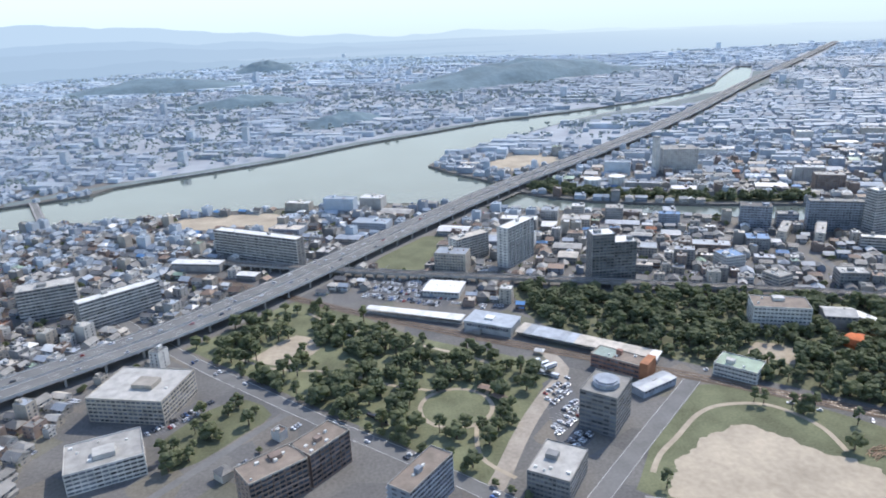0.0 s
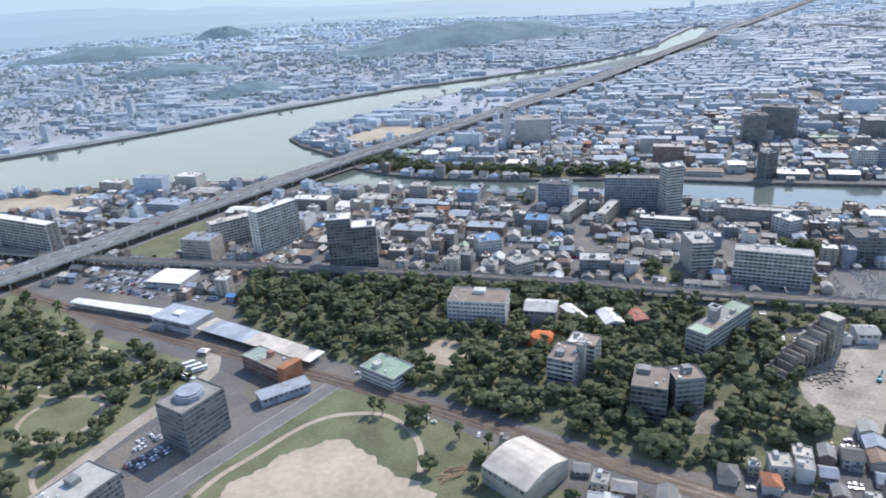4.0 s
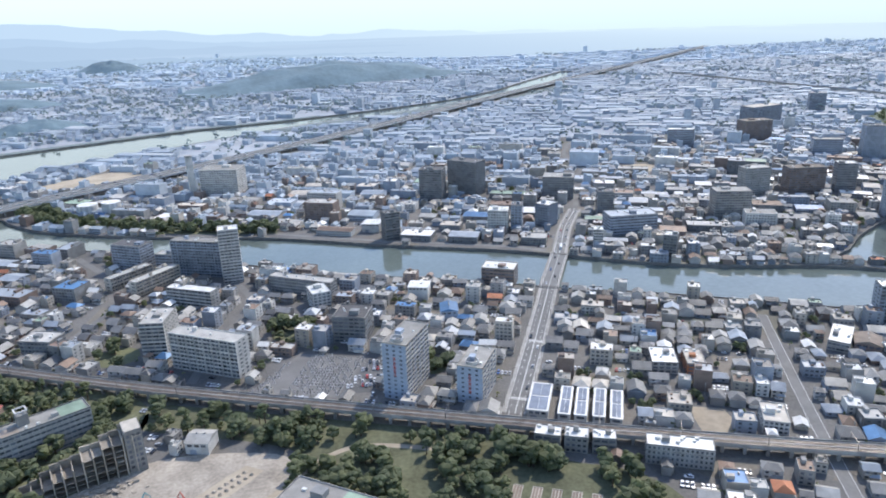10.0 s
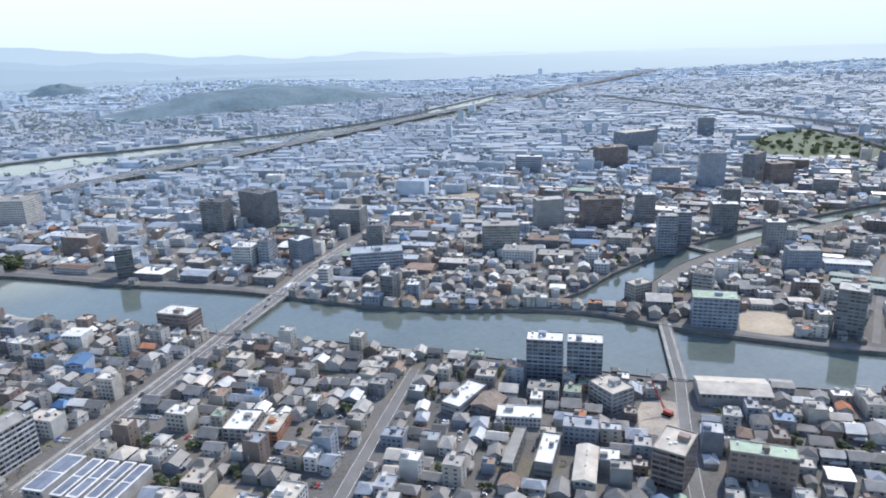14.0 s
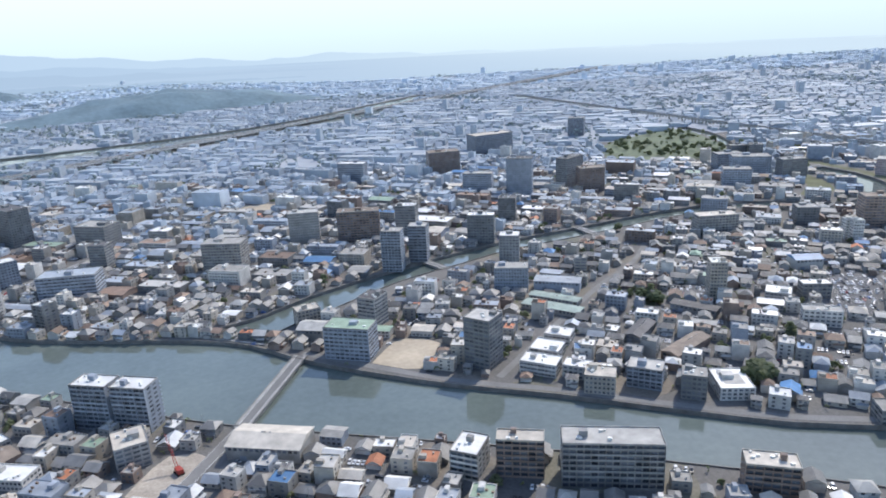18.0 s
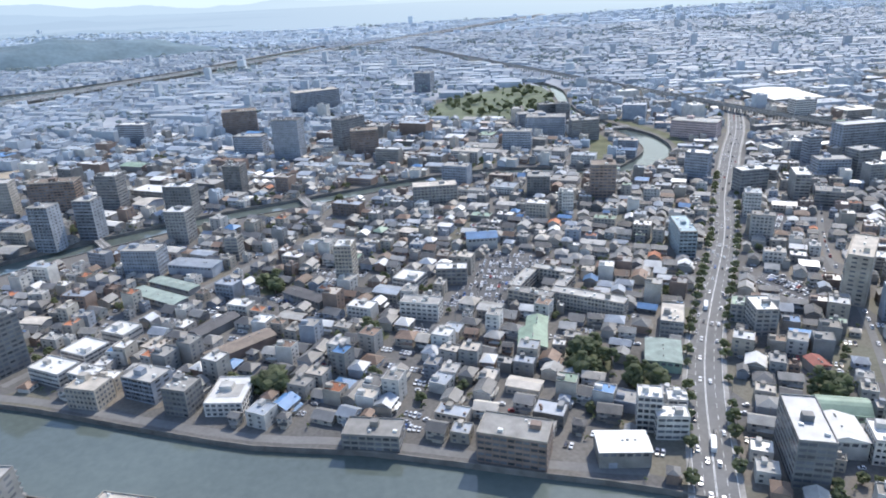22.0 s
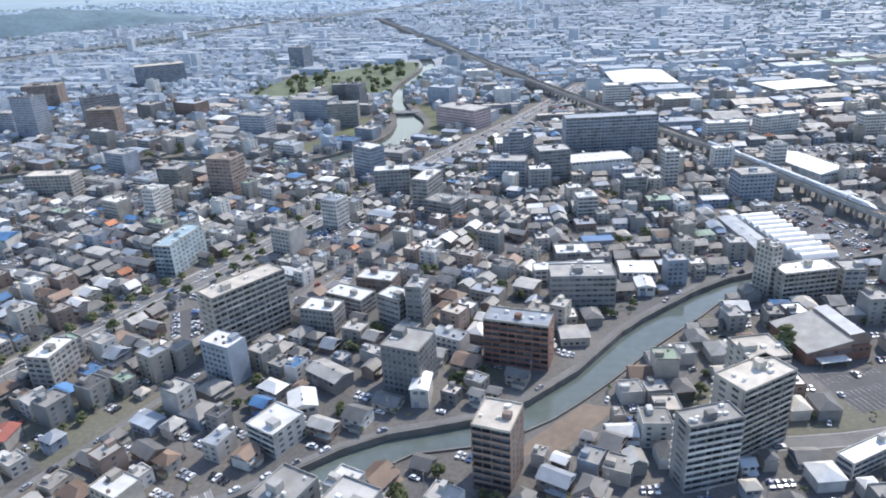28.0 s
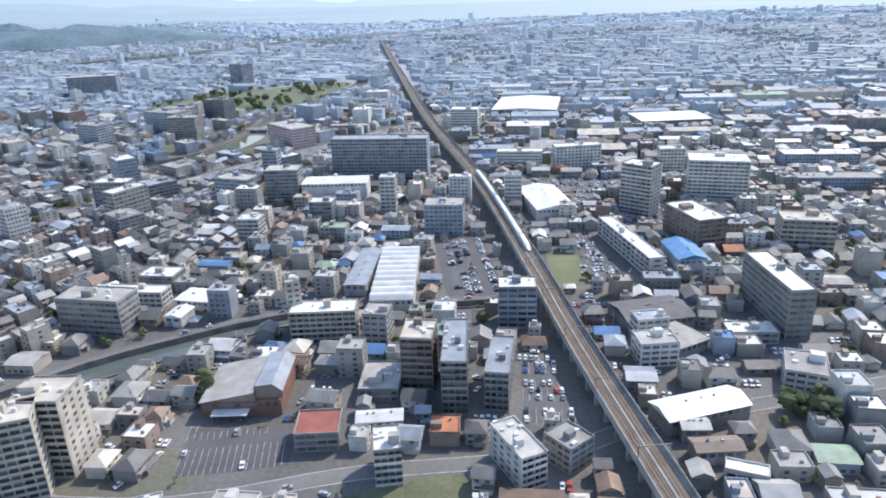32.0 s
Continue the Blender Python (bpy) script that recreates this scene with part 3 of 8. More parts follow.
ground_sheet()
for i, (name, (poly, mat)) in enumerate(GREENS.items()):
    patch(name, poly, mat, "green grass ground with worn patches" if mat in (GRASS, MEADOW, FAR_MEADOW) else "rough scrub floor under the trees", "grass", 0.03)
for i, (name, (poly, mat)) in enumerate(SANDS.items()):
    patch(name, poly, mat, "pale sandy open ground" if mat is SOIL else "brown bare earth plot" if mat is EARTH else "grey gravel ground of a cemetery" if mat is GRAVE_PATH else "pale rubble ground of a demolition site", "ground", 0.10 if name.startswith("mound") else 0.05 + 0.006 * (i % 4))
for i, (name, poly) in enumerate(CAR_PARKS.items()):
    patch(name, poly, ASPHALT, "dark asphalt car park with white bay lines", "car park", 0.04)


# ---------------------------------------------------------------- roads, bridges and railways
def road(name, pts, half, z):
    fine = smooth(pts, 15)
    sh = strip(fine, half, z)
    ob = tagged(new("road_" + name, sh.mesh("road", [PALE_ROAD if name == "station_road" else ROAD_GREY])), "pale dusty lane to the station" if name == "station_road" else "grey worn asphalt town road with white lines", "road", kind="structure")
    marks = Shape()
    for off in () if half < 3.8 or name == "station_road" else ((-half + 0.5, half - 0.5) if half < 7 else (-half + 2.6, half - 2.6, -0.25, 0.25)):
        strip(fine, 0.09 if half < 7 else 0.13, z + 0.012, shape=marks, offset=off)
    if half >= 7:
        for x, y, a in along(fine, 10):
            for off in (-half * 0.42, half * 0.42):
                m = Shape(); m.face([(-2.5, off - 0.09, z + 0.012), (2.5, off - 0.09, z + 0.012), (2.5, off + 0.09, z + 0.012), (-2.5, off + 0.09, z + 0.012)])
                marks.moved(m, x, y, a)
        kerb = Shape()
        for sgn in (-1, 1):
            strip(fine, 1.2, z + 0.12, shape=kerb, offset=sgn * (half - 1.2))
            wall_along(fine, sgn * (half - 2.4), 0.1, z - 0.05, z + 0.125, kerb)
        part("pavement", kerb.mesh("pavement", [CONCRETE]), ob, "pale concrete pavement")
    if marks.v:
        part("road_marking", marks.mesh("road_marking", [PAINT]), ob, "white painted lane lines")
    return ob


def crossing(x, y, rot, wide, parent):
    """A zebra crossing; the stripes run along the road."""
    m = Shape()
    for k in np.arange(-wide / 2 + 0.6, wide / 2 - 0.4, 1.0):
        m.face([(-2, k - 0.25, 0.085), (2, k - 0.25, 0.085), (2, k + 0.25, 0.085), (-2, k + 0.25, 0.085)])
    s = Shape(); s.moved(m, x, y, rot)
    part("zebra_crossing", s.mesh("zebra_crossing", [PAINT]), parent, "white zebra crossing stripes")


roads = {}
for i, (name, (pts, half)) in enumerate(ROADS.items()):
    roads[name] = road(name, pts, half, 0.06 + 0.004 * (i % 5) + (0.02 if half > 7 else 0))
for x, y, rot in ((1711, 186, 58), (1779, 293, 56), (1787, 305, 56), (1899, 446, 53), (1972, 546, 53)):
    crossing(x, y, radians(rot), 19, roads["avenue"])
for x, y, rot in ((836, 448, 66), (798, 372, 64), (940, 662, 66)):
    crossing(x, y, radians(rot), 12, roads["bridge_road_south"])


def bridge(name, a, b, half, z, piers, label):
    a, b = Vector((*a, 0)), Vector((*b, 0))
    d = b - a
    L = d.length
    ob = base(name, a.x, a.y, math.degrees(math.atan2(d.y, d.x)), label, "bridge")
    part("deck", Shape().box(-3, -half, z - 1.0, L + 3, half, z, bottom=True).mesh("deck", [ROAD_GREY]), ob)
    for s in (-1, 1):
        part("pavement", Shape().box(-3, s * half - (1.8 if s > 0 else 0), z, L + 3, s * half + (1.8 if s < 0 else 0), z + 0.16).mesh("pavement", [CONCRETE]), ob)
        rail = Shape().box(-3, s * half - 0.12, z + 0.9, L + 3, s * half + 0.12, z + 1.05)
        for k in np.arange(-3, L + 3, 2.0):
            rail.box(k - 0.06, s * half - 0.08, z + 0.16, k + 0.06, s * half + 0.08, z + 0.9)
        part("railing", rail.mesh("railing", [WALL["grey"]]), ob, "grey metal railing")
        part("girder", Shape().box(-1, s * (half - 0.6) - 0.3, z - 2.2, L + 1, s * (half - 0.6) + 0.3, z - 1.0, bottom=True).mesh("girder", [CONCRETE]), ob)
    for k in range(piers):
        u = L * (k + 1) / (piers + 1)
        part("pier", Shape().box(u - 0.9, -half + 1, -4, u + 0.9, half - 1, z - 1.0).mesh("pier", [CONCRETE]), ob)
    m = Shape()
    for off in ((-half + 2.3, half - 2.3, 0) if half > 6 else (-half + 2.2, half - 2.2)):
        m.face([(-3, off - 0.12, z + 0.012), (L + 3, off - 0.12, z + 0.012), (L + 3, off + 0.12, z + 0.012), (-3, off + 0.12, z + 0.012)])
    part("road_marking", m.mesh("road_marking", [PAINT]), ob, "white painted lane lines")
    return ob


bridge("road_bridge", (884, 548), (926, 630), 9.0, 0.5, 3, "long concrete road bridge with railings over the canal")
bridge("road_bridge", (1200, 376), (1237, 463), 5.0, 0.5, 3, "narrow concrete bridge over the canal")
bridge("road_bridge", (1917, 202), (1935, 163), 3.6, 0.5, 1, "small concrete road bridge across the canal")
bridge("road_bridge", (1160, 532), (1222, 492), 4.5, 0.5, 1, "low concrete quay bridge across the stream mouth")
bridge("road_bridge", (-395, 1003), (-470, 1172), 6.0, 1.5, 5, "distant concrete bridge across the broad river")
bridge("road_bridge", (1575, 682), (1568, 716), 5.0, 0.5, 1, "short street bridge across the stream")
bridge("road_bridge", (2022, 905), (2058, 900), 8.0, 0.8, 1, "concrete street bridge across the stream bend")
bridge("road_bridge", (1385, 626), (1372, 654), 4.0, 0.5, 1, "short street bridge across the stream")
bridge("road_bridge", (1866, 690), (1880, 724), 4.0, 0.5, 1, "short street bridge across the stream")


def viaduct(name, pts, half, top, label, category, mat, rails=0, pier_step=12.0, lanes=False, guard=1.1):
    ob = base(name, 0, 0, 0, label, category)
    deck = Shape()
    wall_along(pts, 0, half, top - 1.3, top, deck)
    body = PALE_CONCRETE if lanes else CONCRETE
    part("deck", deck.mesh("deck", [body]), ob)
    for s in (-1, 1):
        w = Shape()
        wall_along(pts, s * (half - 0.12), 0.14, top - 1.4, top + guard, w)
        part("parapet", w.mesh("parapet", [body]), ob, "grey concrete parapet")
    bedding = strip(pts, half - 0.5, top + 0.03)
    part("track_bed" if rails else "carriageway", bedding.mesh("bed", [mat]), ob)
    if rails:
        r = Shape()
        for c in (-2.1, 2.1) if rails == 2 else (0,):
            for o in (-0.72, 0.72):
                wall_along(pts, c + o, 0.07, top + 0.03, top + 0.28, r)
        part("rail", r.mesh("rail", [STEEL]), ob)
        lane = Shape()
        wall_along(pts, 0, 0.45, top, top + 0.35, lane)
        for o in (-half + 1.0, half - 1.0):
            wall_along(pts, o, 0.5, top, top + 0.3, lane)
        part("cable_duct", lane.mesh("cable_duct", [CONCRETE]), ob, "pale concrete walkways beside the tracks")
        for x, y, a in along(pts, 45, 10):
            if y < 900:
                m = Shape().box(-0.15, -half - 0.1, top, 0.15, -half + 0.2, top + 7).box(-0.15, half - 0.2, top, 0.15, half + 0.1, top + 7).box(-0.1, -half, top + 6.3, 0.1, half, top + 6.6)
                s2 = Shape(); s2.moved(m, x, y, a)
                part("catenary_mast", s2.mesh("mast", [STEEL]), ob)
    if lanes:
        m = Shape()
        for off in (-half + 0.8, half - 0.8):
            strip(pts, 0.14, top + 0.05, shape=m, offset=off)
        for x, y, a in along(pts, 20):
            for off in (-2.0, 2.0):
                q = Shape(); q.face([(-4, off - 0.12, top + 0.05), (4, off - 0.12, top + 0.05), (4, off + 0.12, top + 0.05), (-4, off + 0.12, top + 0.05)])
                m.moved(q, x, y, a)
        part("road_marking", m.mesh("road_marking", [PAINT]), ob, "white painted lane lines")
    near, far = 0, Shape()
    for x, y, a in along(pts, pier_step, 5):
        p = Shape().box(-0.9, -half * 0.75, -3.9, 0.9, -half * 0.75 + 1.6, top - 1.3).box(-0.9, half * 0.75 - 1.6, -3.9, 0.9, half * 0.75, top - 1.3)
        p.box(-1.0, -half * 0.8, top - 2.2, 1.0, half * 0.8, top - 1.3, bottom=True)
        s2 = Shape(); s2.moved(p, x, y, a)
        if y < 600 and near < 80:
            near += 1
            part("pier", s2.mesh("pier", [CONCRETE]), ob)
        else:
            far.moved(s2, 0, 0, 0)
    if far.v:
        tagged(part("pier", far.mesh("pier", [CONCRETE]), ob), kind="stuff")
    return ob


def shifted(pts, off):
    p = np.array(pts, float)
    d = np.gradient(p, axis=0)
    d /= np.linalg.norm(d, axis=1)[:, None]
    return [tuple(q) for q in p + np.stack([-d[:, 1], d[:, 0]], -1) * off]


frontage = strip(EXPRESSWAY, 23.5, 0.05)
tagged(new("road_frontage", frontage.mesh("road_frontage", [ROAD_GREY])), "worn asphalt side roads below the expressway viaduct", "road", kind="structure")
for off in (-9.5, 9.5):
    viaduct("expressway_viaduct", shifted(EXPRESSWAY, off), 8.6, 9.0, "grey concrete expressway viaduct with two lanes and parapets", "expressway", ROAD_GREY, lanes=True, pier_step=30)
viaduct("railway_viaduct", RAIL_ONE, 5.2, 6.5, "long concrete railway viaduct with brown ballast tracks", "railway viaduct", BALLAST, rails=2)
viaduct("railway_viaduct", FAST_RAIL, 6.0, 9.0, "high concrete railway viaduct with two brown ballast tracks", "railway viaduct", BALLAST, rails=2, guard=2.2)
bedding = strip(RAIL_TWO, 5.5, 0.25)
line = tagged(new("railway_track", bedding.mesh("track_bed", [BALLAST])), "brown ballast railway track at ground level", "railway", kind="structure")
rl = Shape()
for c in (-2, 2):
    for o in (-0.6, 0.6):
        wall_along(RAIL_TWO, c + o, 0.07, 0.25, 0.45, rl)
part("rail", rl.mesh("rail", [STEEL]), line)


# ---------------------------------------------------------------- large buildings
FOOT = []   # x, y, w, d, rot of every large building
WORD = {"white": "white", "cream": "cream", "grey": "grey", "bluegrey": "blue-grey", "dark": "dark grey", "brown": "brown", "brick": "red-brown", "blue": "pale blue",
        "teal": "teal", "orange": "orange", "green": "pale green", "pink": "pinkish", "grass": "grey-green", "red": "red"}


def windows_row(w, z0, z1, bay, gap, y, mesh_name="glazing_band"):
    """Panes side by side on one storey, facing -y at depth y."""
    sh = Shape()
    n = max(1, int(w / bay))
    b = w / n
    for i in range(n):
        x0 = -w / 2 + i * b + gap / 2
        sh.box(x0, y - 0.05, z0, x0 + b - gap, y + 0.02, z1)
    return sh


def turned(sh, k):
    """A shape turned by k quarter turns."""
    out = Shape()
    out.moved(sh, 0, 0, k * math.pi / 2)
    return out


def flat_top(ob, w, d, h, roof, wall, seed, plant=True):
    rnd = random.Random(seed)
    part("roof", Shape().box(-w / 2 + 0.3, -d / 2 + 0.3, h - 0.2, w / 2 - 0.3, d / 2 - 0.3, h + 0.06).mesh("roof", [ROOF[roof]]), ob)
    p = Shape()
    t, r = 0.3, 0.75
    p.box(-w / 2, -d / 2, h - 0.3, w / 2, -d / 2 + t, h + r).box(-w / 2, d / 2 - t, h - 0.3, w / 2, d / 2, h + r)
    p.box(-w / 2, -d / 2 + t, h - 0.3, -w / 2 + t, d / 2 - t, h + r).box(w / 2 - t, -d / 2 + t, h - 0.3, w / 2, d / 2 - t, h + r)
    part("parapet", p.mesh("parapet", [WALL["white" if wall == "white" else "grey" if wall in ("dark", "bluegrey", "grey") else "cream"]]), ob)
    if plant and min(w, d) > 7:
        a, b = rnd.uniform(-0.3, 0.3) * w, rnd.uniform(-0.2, 0.25) * d
        s = min(w, d) * rnd.uniform(0.11, 0.19)
        part("roof_house", Shape().box(a - s, b - s * 0.8, h, a + s, b + s * 0.8, h + rnd.uniform(2.4, 3.6)).mesh("roof_house", [WALL[wall]]), ob, "stair and lift house on the roof")
        units = Shape()
        for _ in range(rnd.randint(2, 6)):
            u, v, q = rnd.uniform(-0.42, 0.42) * w, rnd.uniform(-0.38, 0.38) * d, rnd.uniform(0.5, 1.2)
            units.box(u - q, v - q * 0.7, h, u + q, v + q * 0.7, h + rnd.uniform(0.8, 1.6))
        tagged(part("roof_plant", units.mesh("roof_plant", [ROOF["white"]]), ob, "pale air-conditioning units"), kind="stuff")


def building(kind, wall, roof, x, y, w, d, h, rot):
    seed = int(x * 7 + y * 3)
    rnd = random.Random(seed)
    FOOT.append((x, y, w, d, radians(rot)))
    near = y < 470
    floors = max(1, round(h / 3.1))
    fh = h / floors
    flat = kind in ("apt", "apt_tower", "tower", "off", "office_dome", "ruin")
    what = {"apt": "apartment_building", "apt_tower": "apartment_building", "tower": "tower_building", "off": "office_building", "office_dome": "office_building", "ruin": "ruined_building",
            "solar": "solar_roof_building", "vaults": "vaulted_factory", "gym": "sports_hall", "barrel": "barrel_roof_hall"}.get(kind, "warehouse" if w * d > 250 else "low_building")
    label = "%s %s with %s roof, %d storeys" % (WORD[wall], what.replace("_", " "), WORD[roof], floors) if flat else "low %s walled %s with a %s roof" % (WORD[wall], what.replace("_", " "), WORD[roof])
    ob = base(what, x, y, rot, label, what.replace("_", " ").split()[-1] if not flat else "building")
    if kind == "solar":
        w -= 1.6
    if kind in ("apt", "apt_tower"):
        part("wall", Shape().box(-w / 2, -d / 2 + 1.2, 0, w / 2, d / 2, h).mesh("wall", [WALL[wall]]), ob)
        pale = WALL["white" if wall in ("white", "grey", "blue") else wall]
        bays = max(2, int(w / 6.5))
        fins = Shape()
        for i in range(bays + 1):
            u = -w / 2 + i * (w / bays)
            u = min(max(u, -w / 2 + 0.15), w / 2 - 0.15)
            fins.box(u - 0.13, -d / 2, 0, u + 0.13, -d / 2 + 1.25, h)
        tagged(part("partition_wall", fins.mesh("fins", [WALL[wall]]), ob), kind="stuff")
        slab = Shape().box(-w / 2, -d / 2, -0.2, w / 2, -d / 2 + 1.22, 0.0, bottom=True).box(-w / 2, -d / 2 - 0.06, -0.2, w / 2, -d / 2 + 0.1, 1.05, bottom=True)
        slab_mesh = slab.mesh("balcony", [pale])
        pane_mesh = windows_row(w, 0.15, 2.15, w / bays / 2, 0.7, -d / 2 + 1.2).mesh("glazing_band", [GLASS])
        if near:
            for f in range(floors):
                part("balcony", slab_mesh, ob).location.z = f * fh + 0.2 if f else 0.25
                tagged(part("glazing_band", pane_mesh, ob), kind="stuff").location.z = f * fh + 0.25
        else:
            s1, s2 = Shape(), Shape()
            for f in range(floors):
                s1.moved(slab, 0, 0, 0, f * fh + 0.25)
                s2.moved(windows_row(w, 0.15, 2.15, w / bays / 2, 0.7, -d / 2 + 1.2), 0, 0, 0, f * fh + 0.25)
            tagged(part("balcony", s1.mesh("balcony", [pale]), ob), kind="stuff"); tagged(part("glazing_band", s2.mesh("glazing_band", [GLASS]), ob), kind="stuff")
        for k, depth, width in ((1, w / 2, d - 3), (3, w / 2, d - 3)):
            s1 = Shape()
            for f in range(floors):
                s1.moved(windows_row(width, f * fh + 1.0, f * fh + 2.2, 4.5, 2.9, -depth), 0, 0, 0)
            tagged(part("side_window", turned(s1, k).mesh("side_window", [GLASS]), ob), kind="stuff")
        back = Shape()
        for f in range(1, floors):
            back.box(-w / 2, d / 2 - 0.05, f * fh, w / 2, d / 2 + 1.2, f * fh + 1.0, bottom=True)
        tagged(part("access_gallery", back.mesh("gallery", [pale]), ob), kind="stuff")
        flat_top(ob, w, d, h, roof, wall, seed)
    elif kind in ("off", "tower", "office_dome"):
        part("wall", Shape().box(-w / 2, -d / 2, 0, w / 2, d / 2, h).mesh("wall", [WALL[wall]]), ob)
        bay = rnd.choice((2.4, 3.0, 3.6)); gap = rnd.choice((0.5, 0.9, 1.3))
        for k, width, depth in ((0, w, d / 2), (1, d, w / 2), (3, d, w / 2)):
            if near and k == 0:
                row = windows_row(width - 0.8, 0.95, 2.35, bay, gap, -depth).mesh("glazing_band", [GLASS])
                for f in range(floors):
                    tagged(part("glazing_band", row, ob), kind="stuff").location.z = f * fh
            else:
                s1 = Shape()
                for f in range(floors):
                    s1.moved(windows_row(width - 0.8, f * fh + 0.95, f * fh + 2.35, bay, gap, -depth), 0, 0, 0)
                tagged(part("side_window", turned(s1, k).mesh("side_window", [GLASS]), ob), kind="stuff")
        band = Shape()
        for f in range(1, floors):
            band.box(-w / 2 - 0.08, -d / 2 - 0.08, f * fh - 0.15, w / 2 + 0.08, d / 2 + 0.08, f * fh + 0.1, bottom=True)
        if floors > 1:
            tagged(part("floor_band", band.mesh("floor_band", [WALL[wall]]), ob), kind="stuff")
        flat_top(ob, w, d, h, roof, wall, seed, plant=kind != "office_dome" and roof != "red")
        if kind == "office_dome":
            ring = Shape()
            n = 10
            for rr, z0, z1, m in ((w * 0.36, h, h + 3.2, 0), (w * 0.30, h + 3.2, h + 4.2, 0)):
                pts = [(rr * math.cos(2 * math.pi * i / n), rr * math.sin(2 * math.pi * i / n)) for i in range(n)]
                for i in range(n):
                    a, b = pts[i], pts[(i + 1) % n]
                    ring.face([(*a, z0), (*b, z0), (*b, z1), (*a, z1)])
                ring.face([(*p, z1) for p in pts])
            part("roof_drum", ring.mesh("roof_drum", [WALL["bluegrey"]]), ob, "ten-sided blue-grey drum on the roof")
    elif kind == "ruin":
        cols = 12
        slabs = Shape()
        for i in range(cols):
            u = -w / 2 + i * w / cols
            top = h * (0.10 + 0.90 * min(1, ((i + 1) / cols) ** 0.8 + rnd.uniform(0, 0.1)))
            bay = Shape().box(u, d / 2 - 1, 0, u + w / cols, d / 2, top)
            bay.box(u, -d / 2, 0, u + 0.6, d / 2, max(1.0, top - 2))
            part("wall", bay.mesh("wall", [RUBBLE]), ob)
            for f in range(int(top / fh)):
                slabs.box(u, -d / 2 + rnd.uniform(0, 2.5), f * fh, u + w / cols, d / 2, f * fh + 0.3, bottom=True)
        tagged(part("floor_slab", slabs.mesh("slab", [RUBBLE]), ob), kind="stuff")
        part("end_wall", Shape().box(w / 2 - 9, -d / 2 + 0.5, 0, w / 2 + 0.3, d / 2 + 0.3, h + 0.8).mesh("end_wall", [WALL["grey"]]), ob, "standing end block with empty window holes")
        holes = Shape()
        for f in range(1, floors):
            for u in (w / 2 - 8.0, w / 2 - 5.2, w / 2 - 2.6):
                holes.box(u, -d / 2 + 0.4, f * fh, u + 1.7, -d / 2 + 0.6, f * fh + 1.8)
        tagged(part("window_opening", holes.mesh("window_opening", [GLASS]), ob), kind="stuff")
        part("roof", Shape().box(w / 2 - 8.6, -d / 2 + 0.9, h + 0.8, w / 2 - 0.1, d / 2 - 0.1, h + 1.0).mesh("roof", [ROOF["cream"]]), ob)
    else:
        hw = h - 2.7 if kind == "gym" else h
        part("wall", Shape().box(-w / 2, -d / 2, 0, w / 2, d / 2, hw).mesh("wall", [WALL[wall]]), ob)
        rows = windows_row(w - 1.5, max(0.9, hw - 2.6), hw - 1.0, 3.2, 1.2, -d / 2)
        tagged(part("glazing_band", rows.mesh("glazing_band", [GLASS]), ob), kind="stuff")
        part("door", Shape().box(-w * 0.32, -d / 2 - 0.06, 0, -w * 0.32 + min(4, w * 0.3), -d / 2 + 0.02, min(3.2, h * 0.6)).mesh("door", [WALL["bluegrey"]]), ob, "wide roller door")
        r = Shape()
        if kind == "gym":
            # a long low slope, a raised blue ridge strip and a brown band of glass below the eaves
            r = Shape(); a, q = -w / 2 - 0.6, w / 2 + 0.6
            u = w * 0.18
            for x0, z0, x1, z1 in ((a, h - 2.6, u, h + 1.6),):
                r.face([(x0, -d / 2 - 0.8, z0), (x1, -d / 2 - 0.8, z1), (x1, d / 2 + 0.8, z1), (x0, d / 2 + 0.8, z0)])
                r.face([(x0, -d / 2 - 0.8, z0 - 0.35), (x1, -d / 2 - 0.8, z1 - 0.35), (x1, -d / 2 - 0.8, z1), (x0, -d / 2 - 0.8, z0)])
            part("roof", r.mesh("roof", [ROOF["grey"]]), ob, "pale grey sloping roof")
            e = Shape()
            for x0, z0, x1, z1 in ((u, h + 3.0, q - w * 0.12, h + 3.8), (q - w * 0.12, h + 3.8, q, h + 0.4)):
                e.face([(x0, -d / 2 + 2, z0), (x1, -d / 2 + 2, z1), (x1, d / 2 + 0.8, z1), (x0, d / 2 + 0.8, z0)])
            part("ridge_roof", e.mesh("ridge_roof", [ROOF["bluegrey"]]), ob, "raised blue-grey metal roof strip")
            g2 = Shape()
            g2.face([(u, -d / 2, h - 2.6), (u, d / 2, h - 2.6), (u, d / 2, h + 3.0), (u, -d / 2 + 2, h + 3.0)])
            g2.face([(u, -d / 2 + 2, h - 2.6), (q, -d / 2 + 2, h - 2.6), (q, -d / 2 + 2, h + 0.4), (q - w * 0.12, -d / 2 + 2, h + 3.8), (u, -d / 2 + 2, h + 3.0)])
            g2.face([(a + 0.6, -d / 2, h - 3), (u, -d / 2, h - 3), (u, -d / 2, h + 1.2), (a + 0.6, -d / 2, h - 2.8)])
            part("upper_wall", g2.mesh("upper_wall", [WALL["brown"]]), ob, "brown wall under the eaves")
            part("porch_roof", Shape().box(-w * 0.35, -d / 2 - 5, 3.4, w * 0.1, -d / 2, 3.8, bottom=True).mesh("porch_roof", [ROOF["white"]]), ob, "flat white porch roof")
            for x0 in (-w * 0.34, w * 0.08):
                part("porch_post", Shape().box(x0, -d / 2 - 4.8, 0, x0 + 0.3, -d / 2 - 4.5, 3.4).mesh("porch_post", [STEEL]), ob)
        elif kind in ("vaults", "barrel"):
            n = 10 if kind == "vaults" else 1
            step = d / n
